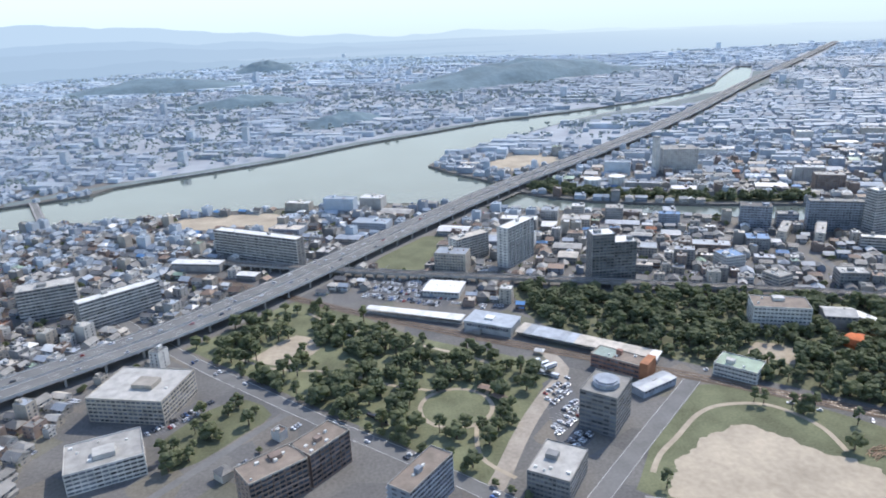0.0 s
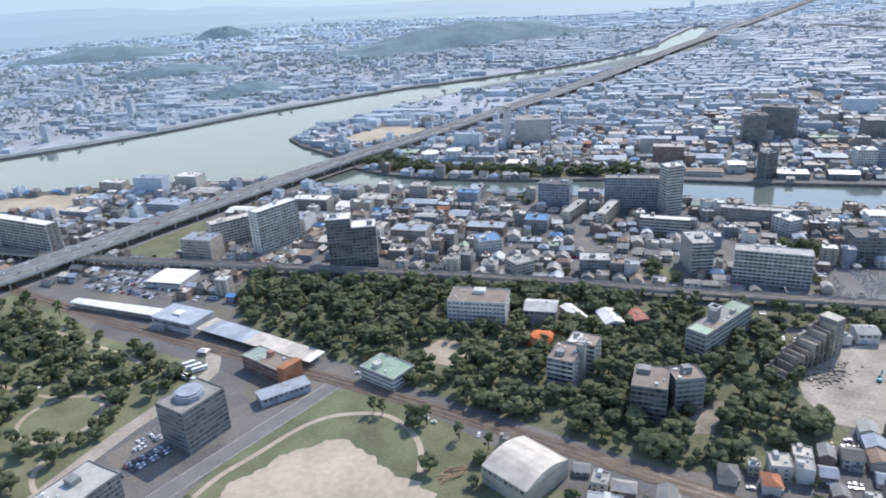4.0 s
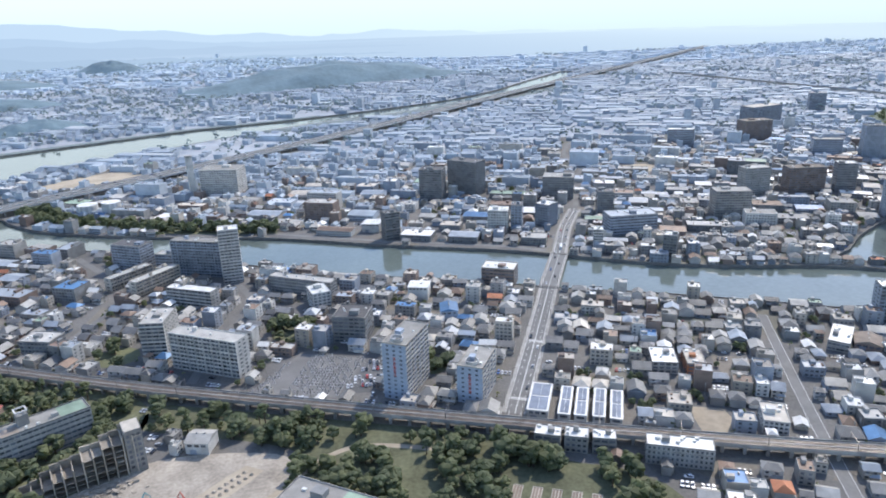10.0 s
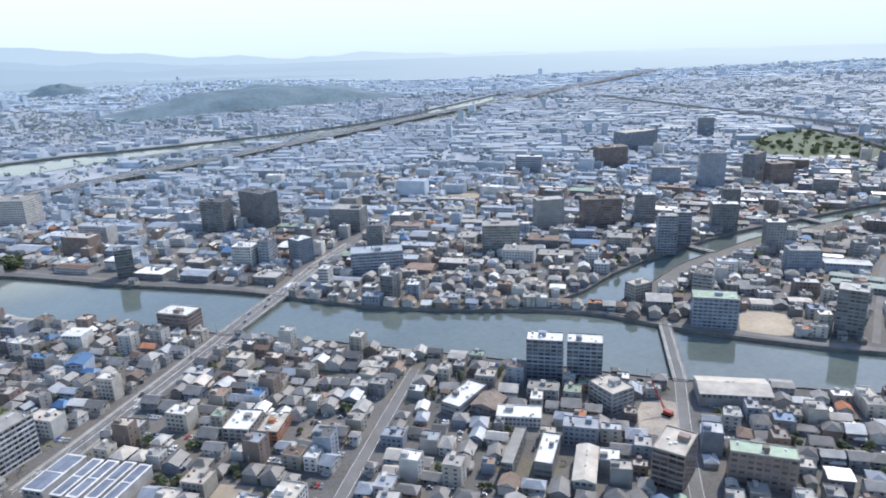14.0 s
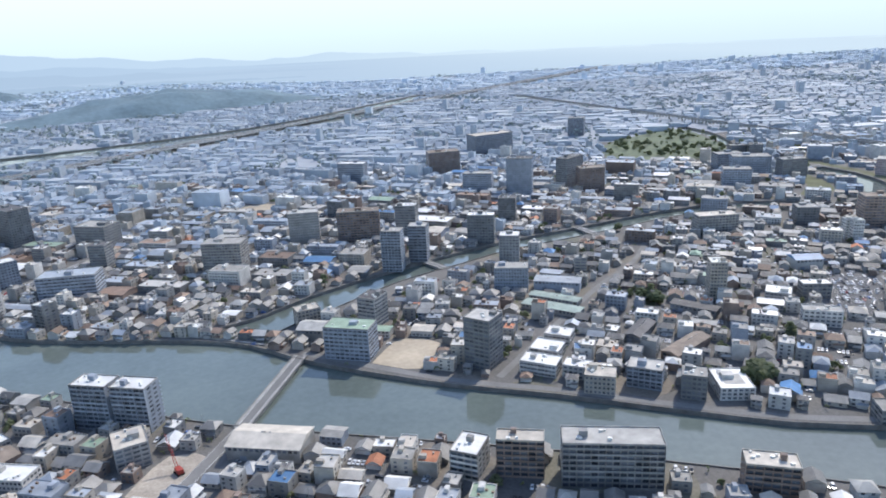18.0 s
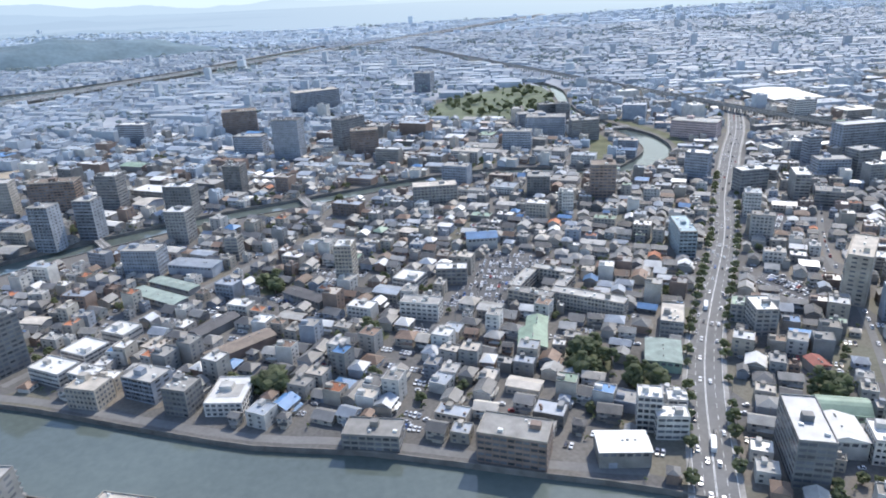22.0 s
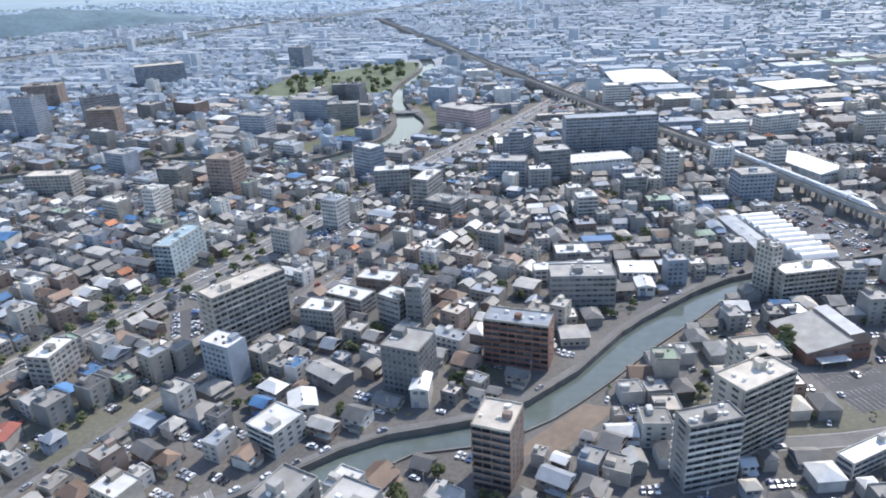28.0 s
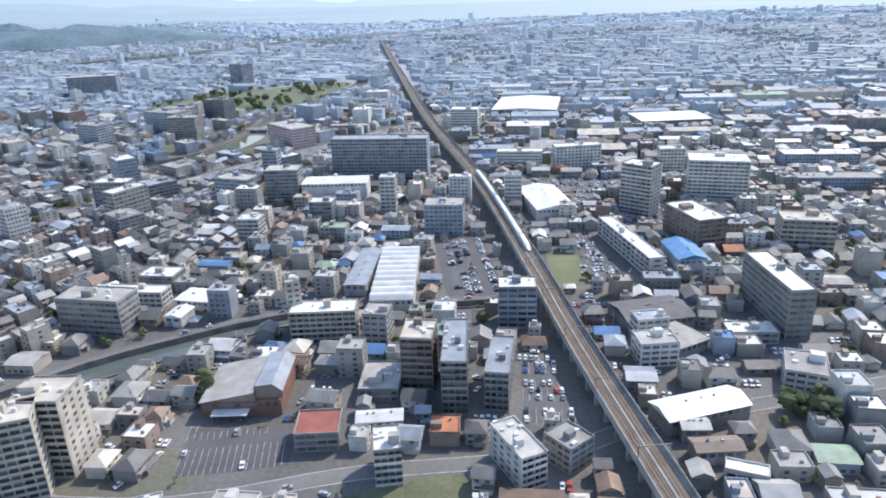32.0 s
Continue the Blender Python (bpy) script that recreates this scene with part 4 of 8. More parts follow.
            for j in range(n):
                v0 = -d / 2 + j * step
                arc = [(v0 + step * (0.02 + 0.96 * i / 8), h + min(step * 0.35, 4.0) * math.sin(math.pi * i / 8)) for i in range(9)]
                for (a, za), (b, zb) in zip(arc[:-1], arc[1:]):
                    r.face([(-w / 2, a, za), (w / 2, a, za), (w / 2, b, zb), (-w / 2, b, zb)])
                for s in (-w / 2, w / 2):
                    r.face([(s, a, z) for a, z in arc])
            part("roof", r.mesh("roof", [ROOF[roof]]), ob, "rows of white barrel vaults" if kind == "vaults" else "rounded sheet roof")
        elif kind == "solar":
            part("roof", Shape().box(-w / 2 - 0.3, -d / 2 - 0.3, h, w / 2 + 0.3, d / 2 + 0.3, h + 0.25).mesh("roof", [ROOF["white"]]), ob, "white roof edge round the panels")
            for j in range(2):
                v0 = -d / 2 + 1.3 + j * (d / 2 - 0.6)
                for i in range(2):
                    u0 = -w / 2 + 1.0 + i * (w / 2 - 0.9)
                    part("solar_panel", Shape().box(u0, v0, h + 0.25, u0 + w / 2 - 1.1, v0 + d / 2 - 1.9, h + 0.5).mesh("solar_panel", [SOLAR]), ob)
        else:
            rise = min(2.8, min(w, d) * 0.16) if rnd.random() < 0.65 or kind in ("gym", "warehouse") else 0.5
            e = 0.5
            if w >= d:
                ridge = ((-w / 2 - e, 0), (w / 2 + e, 0))
                sides = (((-w / 2 - e, -d / 2 - e), (w / 2 + e, -d / 2 - e)), ((w / 2 + e, d / 2 + e), (-w / 2 - e, d / 2 + e)))
            else:
                ridge = ((0, -d / 2 - e), (0, d / 2 + e))
                sides = (((w / 2 + e, -d / 2 - e), (w / 2 + e, d / 2 + e)), ((-w / 2 - e, d / 2 + e), (-w / 2 - e, -d / 2 - e)))
            for k, (a, b) in enumerate(sides):
                p, q = (ridge[1], ridge[0]) if k == 0 else ridge
                r.face([(*a, h), (*b, h), (*p, h + rise), (*q, h + rise)])
                r.face([(*a, h - 0.25), (*b, h - 0.25), (*b, h), (*a, h)])
            for s in (0, 1):
                a, b = (sides[0][s], sides[1][1 - s])
                r.face([(*a, h), (*b, h), (*ridge[s], h + rise)])
            part("roof", r.mesh("roof", [ROOF[roof]]), ob, "%s sheet roof" % WORD[roof])
            vents = Shape()
            for _ in range(3):
                u = rnd.uniform(-0.35, 0.35) * max(w, d)
                if w >= d:
                    vents.box(u - 0.5, -0.4, h + rise - 0.3, u + 0.5, 0.4, h + rise + 0.5)
                else:
                    vents.box(-0.4, u - 0.5, h + rise - 0.3, 0.4, u + 0.5, h + rise + 0.5)
            part("roof_vent", vents.mesh("roof_vent", [ROOF["grey"]]), ob)
    return ob


def stair_tower(ob, u, v, a, b, h, ring=True):
    """A stair tower through a flat roof, with a pale open frame on four posts."""
    part("stair_tower", Shape().box(u - a, v - b, 0, u + a, v + b, h).mesh("stair_tower", [WALL["grey"]]), ob, "grey concrete stair tower")
    if ring:
        fr = Shape()
        for p in (-1, 1):
            for q in (-1, 1):
                fr.box(u + p * (a - 0.3) - 0.2, v + q * (b - 0.3) - 0.2, h, u + p * (a - 0.3) + 0.2, v + q * (b - 0.3) + 0.2, h + 2.0)
            fr.box(u - a - 0.3, v + p * b - 0.45, h + 2.0, u + a + 0.3, v + p * b + 0.45, h + 2.7, bottom=True)
            fr.box(u + p * a - 0.45, v - b + 0.45, h + 2.0, u + p * a + 0.45, v + b - 0.45, h + 2.7, bottom=True)
        part("tower_frame", fr.mesh("tower_frame", [WALL["white"]]), ob, "white open frame on the stair tower")


def roof_pad(ob, u0, v0, u1, v1, h, roof, label):
    part("roof_screed", Shape().box(u0, v0, h, u1, v1, h + 0.14).mesh("roof_screed", [ROOF[roof]]), ob, label)


def flats_with_sign(*spec):
    ob = building(*spec)
    w, d, h = spec[5:8]
    for i in range(5):
        z = h * 0.72 - i * 2.9
        sign = Shape().box(-w / 2 - 0.12, -1.0, z, -w / 2 + 0.02, 1.0, z + 0.5).box(-w / 2 - 0.12, -1.0, z + 1.5, -w / 2 + 0.02, 1.0, z + 2.0).box(-w / 2 - 0.12, -0.25, z + 0.5, -w / 2 + 0.02, 0.25, z + 1.5)
        part("sign_bar", sign.mesh("sign_bar", [RED_PAINT]), ob, "red sign bars on the end wall")
    arch = Shape()
    n = 16
    for i in range(n):
        a, b = 6.2832 * i / n, 6.2832 * (i + 1) / n
        for r0, r1, z0, z1 in ((4.2, 4.2, h + 0.7, h + 3.0), (3.7, 3.7, h + 0.7, h + 3.0), (4.2, 3.7, h + 3.0, h + 3.0)):
            u = -w / 2 + 5.0
            arch.face([(u + r0 * math.cos(a), r0 * math.sin(a), z0), (u + r0 * math.cos(b), r0 * math.sin(b), z0), (u + r1 * math.cos(b), r1 * math.sin(b), z1), (u + r1 * math.cos(a), r1 * math.sin(a), z1)])
    part("roof_ring", arch.mesh("roof_ring", [WALL["white"]]), ob, "white ring wall on the roof")
    return ob


block = building("apt", "grey", "brown", 391, 372, 17.0, 22.0, 20.0, -37)
stair_tower(block, 8.5, 6.5, 2.6, 2.6, 25.0)
block = building("apt", "grey", "brown", 408, 385, 19.0, 15.0, 20.0, -37)
roof_pad(block, -8.5, -6.5, -2.0, 6.5, 20.06, "white", "pale reflecting roof membrane")
block = building("off", "grey", "grey", 507, 390, 60.0, 15.0, 19.9, 31)
stair_tower(block, -4.0, 2.5, 3.0, 3.0, 26.5)
roof_pad(block, 14.0, -6.8, 28.5, 6.8, 19.98, "green", "pale green roof screed")
roof_pad(block, -29.0, -6.6, -19.0, 6.6, 19.98, "green", "pale green roof screed")
roof_pad(block, -18.0, -6.6, -8.0, 2.0, 19.98, "brown", "dark stained roof screed")
block = building("off", "dark", "grey", 671, 288, 47.0, 20.0, 12.0, -37)
roof_pad(block, 7.0, -9.2, 22.5, 9.2, 12.08, "green", "dark green roof screed in one corner")
building("apt", "grey", "white", -85, 769, 117.6, 14.0, 32.5, -36)
building("apt", "grey", "white", -202, 637, 72.9, 14.0, 27.4, 35)
building("apt", "grey", "grey", -272, 664, 49.8, 22.0, 31.2, 15)
building("hall", "grey", "white", -151, 758, 57.6, 14.0, 9.3, -20)
building("off", "cream", "grey", -144, 464, 56.7, 44.8, 18.0, -19)
building("off", "white", "grey", -150, 390, 43.7, 33.4, 14.0, 16)
building("apt", "brown", "brown", -20, 360, 31.3, 18.6, 22.0, 42)
building("apt", "brown", "brown", -47, 341, 35.4, 19.9, 22.0, 29)
building("apt", "bluegrey", "brown", 34, 314, 40.0, 14.9, 24.0, 46)
building("office_dome", "dark", "grey", 162, 368, 24.2, 30.0, 27.7, -42)
block = building("off", "brick", "brown", 202, 431, 43.9, 15.9, 10.0, -47)
roof_pad(block, -21.0, -7.0, -6.0, 7.0, 10.08, "grass", "grey-green roof screed")
part("end_wall", Shape().box(16.0, -8.1, 0, 22.1, 8.1, 13.0).mesh("end_wall", [WALL["orange"]]), block, "orange-red stair wall")
building("hall", "bluegrey", "bluegrey", 211, 399, 32.6, 11.8, 6.0, 22)
building("off", "white", "green", 279, 403, 30.0, 21.0, 9.0, -48)
building("off", "dark", "grey", 112, 316, 24.9, 32.8, 15.0, -38)
building("hall", "white", "white", 101, 618, 35.9, 29.5, 6.0, -25)
building("barrel", "cream", "cream", 340, 286, 29.9, 33.8, 11.0, -56)
building("apt", "white", "cream", 145, 707, 44.8, 14.0, 27.0, 26)
building("apt", "white", "white", 192, 684, 50.3, 14.0, 43.5, 41)
building("apt", "dark", "white", 256, 607, 22.2, 20.0, 49.5, -5)
building("apt", "dark", "white", 278, 606, 22.3, 22.0, 40.6, -5)
building("off", "white", "brown", 356, 470, 44.1, 25.0, 19.8, -23)
building("apt", "bluegrey", "grey", 571, 679, 58.5, 14.0, 35.9, -24)
building("tower", "white", "white", 601, 652, 18.6, 16.0, 52.9, 4)
building("apt", "grey", "white", 570, 600, 47.0, 12.0, 15.7, -31)
building("off", "bluegrey", "dark", 498, 720, 35.1, 20.0, 26.8, -30)
building("off", "bluegrey", "grey", 534, 711, 23.4, 14.0, 15.7, -24)
building("apt", "cream", "grey", 503, 671, 46.4, 10.0, 13.4, 48)
building("apt", "cream", "grey", 531, 648, 50.7, 10.0, 16.6, 51)
building("apt", "grey", "grey", 557, 514, 18.6, 30.0, 27.6, -10)
building("apt", "white", "grey", 598, 469, 57.4, 14.0, 27.8, -32)
building("off", "grey", "grey", 666, 600, 64.8, 12.0, 14.8, -33)
building("off", "dark", "dark", 703, 495, 25.7, 25.0, 21.3, -21)
building("apt", "dark", "brown", 428, 328, 20.0, 25.0, 22.7, -30)
building("off", "dark", "brown", 449, 327, 17.4, 15.0, 22.7, -4)
building("ruin", "grey", "white", 543, 350, 61.8, 13.0, 26.0, 21)
building("hall", "white", "white", 447, 436, 13.9, 22.0, 6.2, -2)
building("hall", "white", "white", 425, 451, 9.4, 25.0, 5.9, 12)
building("hall", "grey", "grey", 401, 457, 23.8, 20.0, 11.5, -24)
building("hall", "brown", "red", 466, 431, 10.1, 18.0, 7.6, -1)
building("hall", "white", "grey", 602, 369, 14.0, 14.0, 7.5, -18)
building("off", "white", "blue", 393, 603, 22.2, 22.0, 15.0, 3)
building("off", "cream", "grey", 409, 548, 18.0, 20.0, 11.9, 17)
building("off", "dark", "grey", 470, 527, 25.3, 18.0, 15.4, -20)
flats_with_sign("apt", "blue", "grey", 731, 407, 36.0, 17.0, 39.7, 56)
flats_with_sign("apt", "blue", "grey", 774, 387, 30.1, 17.0, 26.2, 58)
building("off", "brown", "white", 845, 572, 30.2, 20.0, 16.9, -29)
building("solar", "white", "white", 808, 360, 14.5, 33.0, 7.0, -26)
building("solar", "white", "white", 822, 352, 8.8, 33.0, 7.0, -26)
building("solar", "white", "white", 831, 348, 8.8, 33.0, 7.0, -26)
building("solar", "white", "white", 841, 344, 8.8, 33.0, 7.0, -26)
building("solar", "white", "white", 850, 339, 8.8, 33.0, 7.0, -26)
building("off", "grey", "white", 798, 319, 14.9, 10.3, 10.0, -26)
building("off", "grey", "white", 813, 313, 13.2, 10.9, 10.0, -25)
building("off", "grey", "white", 827, 307, 13.1, 9.0, 10.0, -22)
building("off", "grey", "white", 862, 287, 35.3, 11.6, 12.0, -26)
building("off", "white", "white", 679, 568, 16.2, 22.0, 14.4, 13)
building("hall", "white", "white", 767, 560, 17.7, 16.0, 12.0, -20)
building("hall", "blue", "blue", 782, 507, 14.1, 18.0, 10.2, -10)
building("off", "dark", "dark", 847, 895, 31.3, 25.0, 42.6, -25)
building("off", "dark", "dark", 899, 914, 46.6, 25.0, 46.5, -46)
building("off", "dark", "grey", 1012, 854, 40.8, 30.0, 28.9, -25)
building("off", "white", "white", 891, 731, 22.6, 20.0, 25.2, -23)
building("off", "bluegrey", "dark", 914, 733, 12.9, 20.0, 28.7, -23)
building("off", "bluegrey", "white", 950, 734, 18.6, 20.0, 26.4, -54)
building("apt", "white", "white", 972, 638, 9.7, 14.0, 21.2, -22)
building("apt", "dark", "white", 1029, 592, 13.2, 14.0, 23.4, -38)
building("apt", "dark", "dark", 767, 737, 17.5, 14.0, 31.3, 14)
building("hall", "white", "white", 751, 776, 20.5, 20.0, 10.5, -23)
building("off", "white", "grey", 563, 1031, 54.8, 40.0, 38.1, -15)
building("apt", "bluegrey", "white", 1113, 407, 25.0, 15.0, 29.9, -24)
building("apt", "bluegrey", "white", 1138, 396, 24.0, 15.0, 29.9, -24)
building("off", "dark", "dark", 1036, 762, 18.6, 18.0, 27.4, -16)
building("off", "bluegrey", "bluegrey", 1027, 677, 53.9, 25.0, 22.9, -5)
building("off", "grey", "grey", 1170, 705, 41.2, 25.0, 31.0, -16)
building("off", "grey", "dark", 1299, 508, 16.4, 20.0, 25.6, -40)
building("apt", "brown", "cream", 1138, 277, 16.7, 25.0, 23.0, -46)
building("off", "grey", "cream", 1140, 358, 18.3, 22.0, 14.3, 17)
building("off", "grey", "white", 908, 388, 17.6, 23.8, 8.0, -21)
building("off", "orange", "cream", 927, 380, 12.6, 22.7, 8.0, -20)
building("off", "grey", "white", 1049, 385, 14.4, 34.2, 7.0, -46)
building("off", "white", "white", 1077, 355, 28.2, 14.9, 6.0, -21)
building("apt", "dark", "grey", 1061, 315, 6.2, 37.7, 10.0, -30)
building("off", "dark", "white", 1078, 307, 10.1, 30.5, 10.0, -30)
building("hall", "grey", "cream", 1094, 291, 11.7, 33.5, 8.0, -27)
building("off", "white", "cream", 934, 305, 14.3, 21.9, 8.0, -29)
building("hall", "brown", "brown", 1063, 375, 17.3, 18.9, 5.0, -40)
building("warehouse", "grey", "cream", 1218, 344, 43.9, 23.7, 9.0, -22)
building("off", "brown", "green", 1180, 262, 32.9, 11.7, 20.0, -31)
building("off", "bluegrey", "green", 1276, 456, 34.9, 20.0, 24.8, -27)
building("tower", "dark", "grey", 1365, 411, 20.2, 20.0, 37.2, -45)
building("hall", "grey", "grey", 1250, 498, 21.0, 20.0, 10.1, -24)
building("off", "cream", "cream", 1246, 527, 19.7, 14.0, 14.6, 14)
building("apt", "grey", "white", 1323, 293, 15.4, 20.1, 16.0, -35)
building("apt", "brown", "cream", 1348, 283, 25.0, 11.0, 22.0, -21)
building("apt", "dark", "grey", 1390, 263, 50.5, 16.4, 26.0, -19)
building("apt", "brown", "cream", 1462, 235, 25.4, 13.2, 16.0, -27)
building("off", "dark", "white", 1372, 757, 24.0, 18.0, 38.3, -23)
building("off", "dark", "white", 1447, 703, 30.0, 16.0, 32.0, -23)
building("off", "dark", "dark", 1499, 768, 20.7, 18.0, 32.8, -24)
building("off", "bluegrey", "dark", 1567, 919, 36.8, 22.0, 52.1, -26)
building("off", "brown", "brown", 1500, 1127, 52.8, 30.0, 37.0, -1)
building("off", "bluegrey", "grey", 1516, 962, 42.9, 20.0, 27.1, -26)
building("off", "dark", "dark", 1649, 932, 43.1, 20.0, 44.5, 35)
building("off", "brown", "brown", 1665, 894, 36.5, 20.0, 34.1, -9)
building("apt", "bluegrey", "grey", 1337, 641, 20.0, 17.0, 42.0, -22)
building("apt", "bluegrey", "grey", 1368, 664, 19.0, 17.0, 38.0, -22)
building("off", "grey", "grey", 1254, 780, 34.7, 20.0, 36.7, -5)
building("off", "brown", "brown", 1316, 764, 48.2, 20.0, 36.0, -10)
building("off", "bluegrey", "white", 1344, 1115, 44.9, 20.0, 31.7, -27)
building("off", "dark", "white", 1453, 620, 19.8, 18.0, 30.4, -22)
building("off", "bluegrey", "grey", 1431, 548, 30.3, 18.0, 22.3, -21)
building("off", "grey", "grey", 1501, 555, 11.4, 12.0, 20.3, -21)
building("tower", "cream", "white", 1586, 468, 13.6, 16.0, 33.2, -21)
building("off", "dark", "grey", 1809, 633, 23.5, 20.0, 20.7, -24)
building("off", "brown", "brown", 1864, 597, 25.2, 22.0, 35.6, -24)
building("off", "white", "white", 1811, 569, 13.5, 12.0, 20.5, -23)
building("off", "bluegrey", "grey", 1922, 945, 40.6, 25.0, 25.7, -9)
building("off", "dark", "dark", 1980, 957, 21.1, 20.0, 33.5, -29)
building("off", "bluegrey", "grey", 1860, 833, 37.3, 22.0, 25.6, -27)
building("off", "white", "grey", 1627, 394, 27.1, 12.0, 12.3, -30)
building("apt", "bluegrey", "grey", 1457, 350, 22.0, 16.0, 14.0, -36)
building("off", "cream", "cream", 1426, 352, 19.6, 15.0, 12.6, -28)
building("off", "dark", "grey", 1478, 328, 15.1, 15.0, 16.1, -31)
block = building("off", "white", "white", 1503, 326, 21.0, 27.0, 8.0, -17)
roof_pad(block, -6.0, -7.0, 6.5, 6.0, 8.1, "grey", "grey sunken roof court")
building("off", "white", "white", 1399, 388, 25.5, 15.8, 9.0, -38)
building("off", "white", "white", 1412, 409, 21.2, 19.3, 8.0, -39)
building("off", "white", "white", 1430, 431, 19.5, 16.6, 7.0, -37)
building("off", "white", "white", 1420, 374, 18.0, 12.2, 9.0, -37)
building("hall", "grey", "grass", 1446, 486, 50.9, 13.6, 5.0, -45)
building("hall", "grey", "grass", 1456, 505, 44.2, 11.3, 5.0, -44)
building("warehouse", "dark", "dark", 1490, 419, 12.2, 33.3, 6.0, -48)
building("hall", "dark", "dark", 1553, 446, 36.5, 12.2, 6.0, -49)
building("warehouse", "brown", "brown", 1507, 384, 13.0, 44.0, 6.0, -61)
building("off", "grey", "grey", 1573, 266, 28.8, 15.0, 8.9, -23)
building("hall", "bluegrey", "bluegrey", 1470, 534, 40.8, 16.0, 9.1, -30)
building("off", "cream", "grey", 1737, 366, 52.0, 11.0, 11.0, -43)
building("off", "cream", "grey", 1703, 384, 32.0, 9.0, 11.0, -43)
building("off", "cream", "grey", 1733, 416, 32.0, 9.0, 11.0, -43)
building("off", "cream", "grey", 1706, 409, 9.0, 34.0, 11.0, -43)
building("off", "cream", "grey", 1731, 393, 9.0, 22.0, 11.0, -43)
building("apt", "white", "white", 1707, 236, 11.8, 10.8, 20.0, -26)
building("off", "white", "white", 1714, 227, 15.4, 10.4, 13.0, -20)
building("off", "white", "white", 1723, 237, 9.8, 9.6, 14.0, -25)
building("off", "brown", "grey", 1636, 235, 33.3, 18.0, 16.1, -32)
building("hall", "grey", "white", 1683, 218, 23.7, 16.0, 9.3, -17)
building("apt", "cream", "cream", 1919, 327, 44.8, 15.0, 35.1, 41)
building("apt", "teal", "teal", 1857, 442, 13.6, 40.0, 21.8, -20)
building("off", "dark", "bluegrey", 1757, 189, 15.5, 35.5, 25.0, -27)
building("hall", "white", "white", 1782, 195, 20.3, 20.9, 10.0, -24)
building("off", "white", "white", 1798, 182, 16.4, 17.0, 13.0, -30)
building("barrel", "green", "green", 1802, 214, 24.7, 17.0, 6.0, -27)
building("off", "grey", "white", 1813, 188, 9.0, 28.0, 16.0, -28)
building("apt", "white", "white", 1831, 181, 13.0, 15.0, 20.0, -28)
building("apt", "white", "white", 1838, 196, 12.0, 14.0, 19.0, -28)
building("off", "grey", "white", 1825, 305, 13.7, 20.0, 17.7, -18)
building("off", "grey", "green", 1823, 322, 11.3, 15.0, 11.8, -38)
building("hall", "green", "grass", 1748, 290, 19.9, 26.9, 7.0, -30)
building("off", "grey", "cream", 1777, 327, 14.2, 28.1, 9.0, -33)
building("hall", "grey", "green", 1683, 331, 17.3, 23.7, 6.0, -22)
building("hall", "grey", "green", 1692, 347, 13.3, 20.5, 6.0, -25)
building("off", "grey", "white", 1662, 443, 23.1, 12.0, 12.7, -19)
building("off", "white", "white", 1630, 446, 19.8, 19.0, 9.0, -40)
building("hall", "white", "blue", 1706, 508, 25.7, 18.0, 10.0, -12)
building("off", "bluegrey", "white", 1991, 622, 24.6, 18.0, 28.9, -49)
building("off", "white", "white", 1808, 558, 10.4, 10.0, 22.9, -21)
building("off", "grey", "cream", 1698, 639, 44.8, 20.0, 21.5, -10)
building("off", "bluegrey", "cream", 1633, 1293, 84.0, 35.0, 36.8, 14)
building("off", "bluegrey", "grey", 1871, 1419, 34.7, 30.0, 38.5, -31)
building("off", "bluegrey", "grey", 1926, 895, 55.1, 30.0, 29.0, -26)
building("off", "pink", "grey", 2107, 801, 60.5, 30.0, 22.7, -49)
building("off", "bluegrey", "white", 2138, 638, 23.4, 20.0, 23.9, -43)
building("off", "dark", "bluegrey", 2040, 576, 24.7, 25.0, 17.7, -46)
building("off", "white", "bluegrey", 1962, 494, 14.2, 16.0, 22.5, -34)
building("off", "grey", "grey", 2047, 494, 25.6, 20.0, 14.5, -40)
building("off", "grey", "white", 1974, 350, 26.4, 14.0, 10.9, -37)
building("off", "grey", "white", 2000, 331, 16.0, 14.0, 16.9, -43)
building("off", "dark", "grey", 2003, 267, 19.4, 20.0, 24.0, -30)
building("apt", "brick", "bluegrey", 2058, 276, 32.4, 14.0, 24.9, -26)
building("off", "dark", "grey", 2012, 323, 9.7, 14.0, 25.9, -24)
building("apt", "brown", "cream", 2032, 195, 15.2, 18.0, 29.4, -28)
building("apt", "grey", "grey", 1956, 164, 14.7, 17.1, 34.0, -37)
building("apt", "grey", "grey", 1976, 154, 15.1, 18.8, 34.0, -36)
building("off", "grey", "grey", 2107, 331, 36.5, 18.0, 19.9, -10)
building("apt", "bluegrey", "bluegrey", 2229, 634, 89.7, 20.0, 38.2, -6)
building("off", "bluegrey", "grey", 2113, 567, 33.1, 20.0, 21.7, -19)
building("off", "dark", "grey", 2153, 567, 28.0, 20.0, 28.0, -1)
building("hall", "white", "white", 2196, 572, 54.9, 25.0, 15.3, 0)
building("apt", "white", "white", 1943, 233, 16.4, 18.0, 11.6, -41)
building("hall", "white", "white", 1953, 250, 12.3, 14.0, 8.7, 8)
building("hall", "white", "white", 2007, 252, 8.2, 14.0, 9.9, -14)
building("off", "grey", "white", 1959, 329, 20.6, 14.0, 15.0, -25)
building("hall", "grey", "grey", 1964, 274, 20.7, 12.0, 6.9, -46)
building("hall", "grey", "red", 1822, 253, 9.1, 12.0, 6.0, -9)
building("off", "brown", "white", 1991, 372, 23.7, 14.0, 10.2, -26)
building("apt", "cream", "cream", 2136, 199, 29.0, 15.0, 32.6, 21)
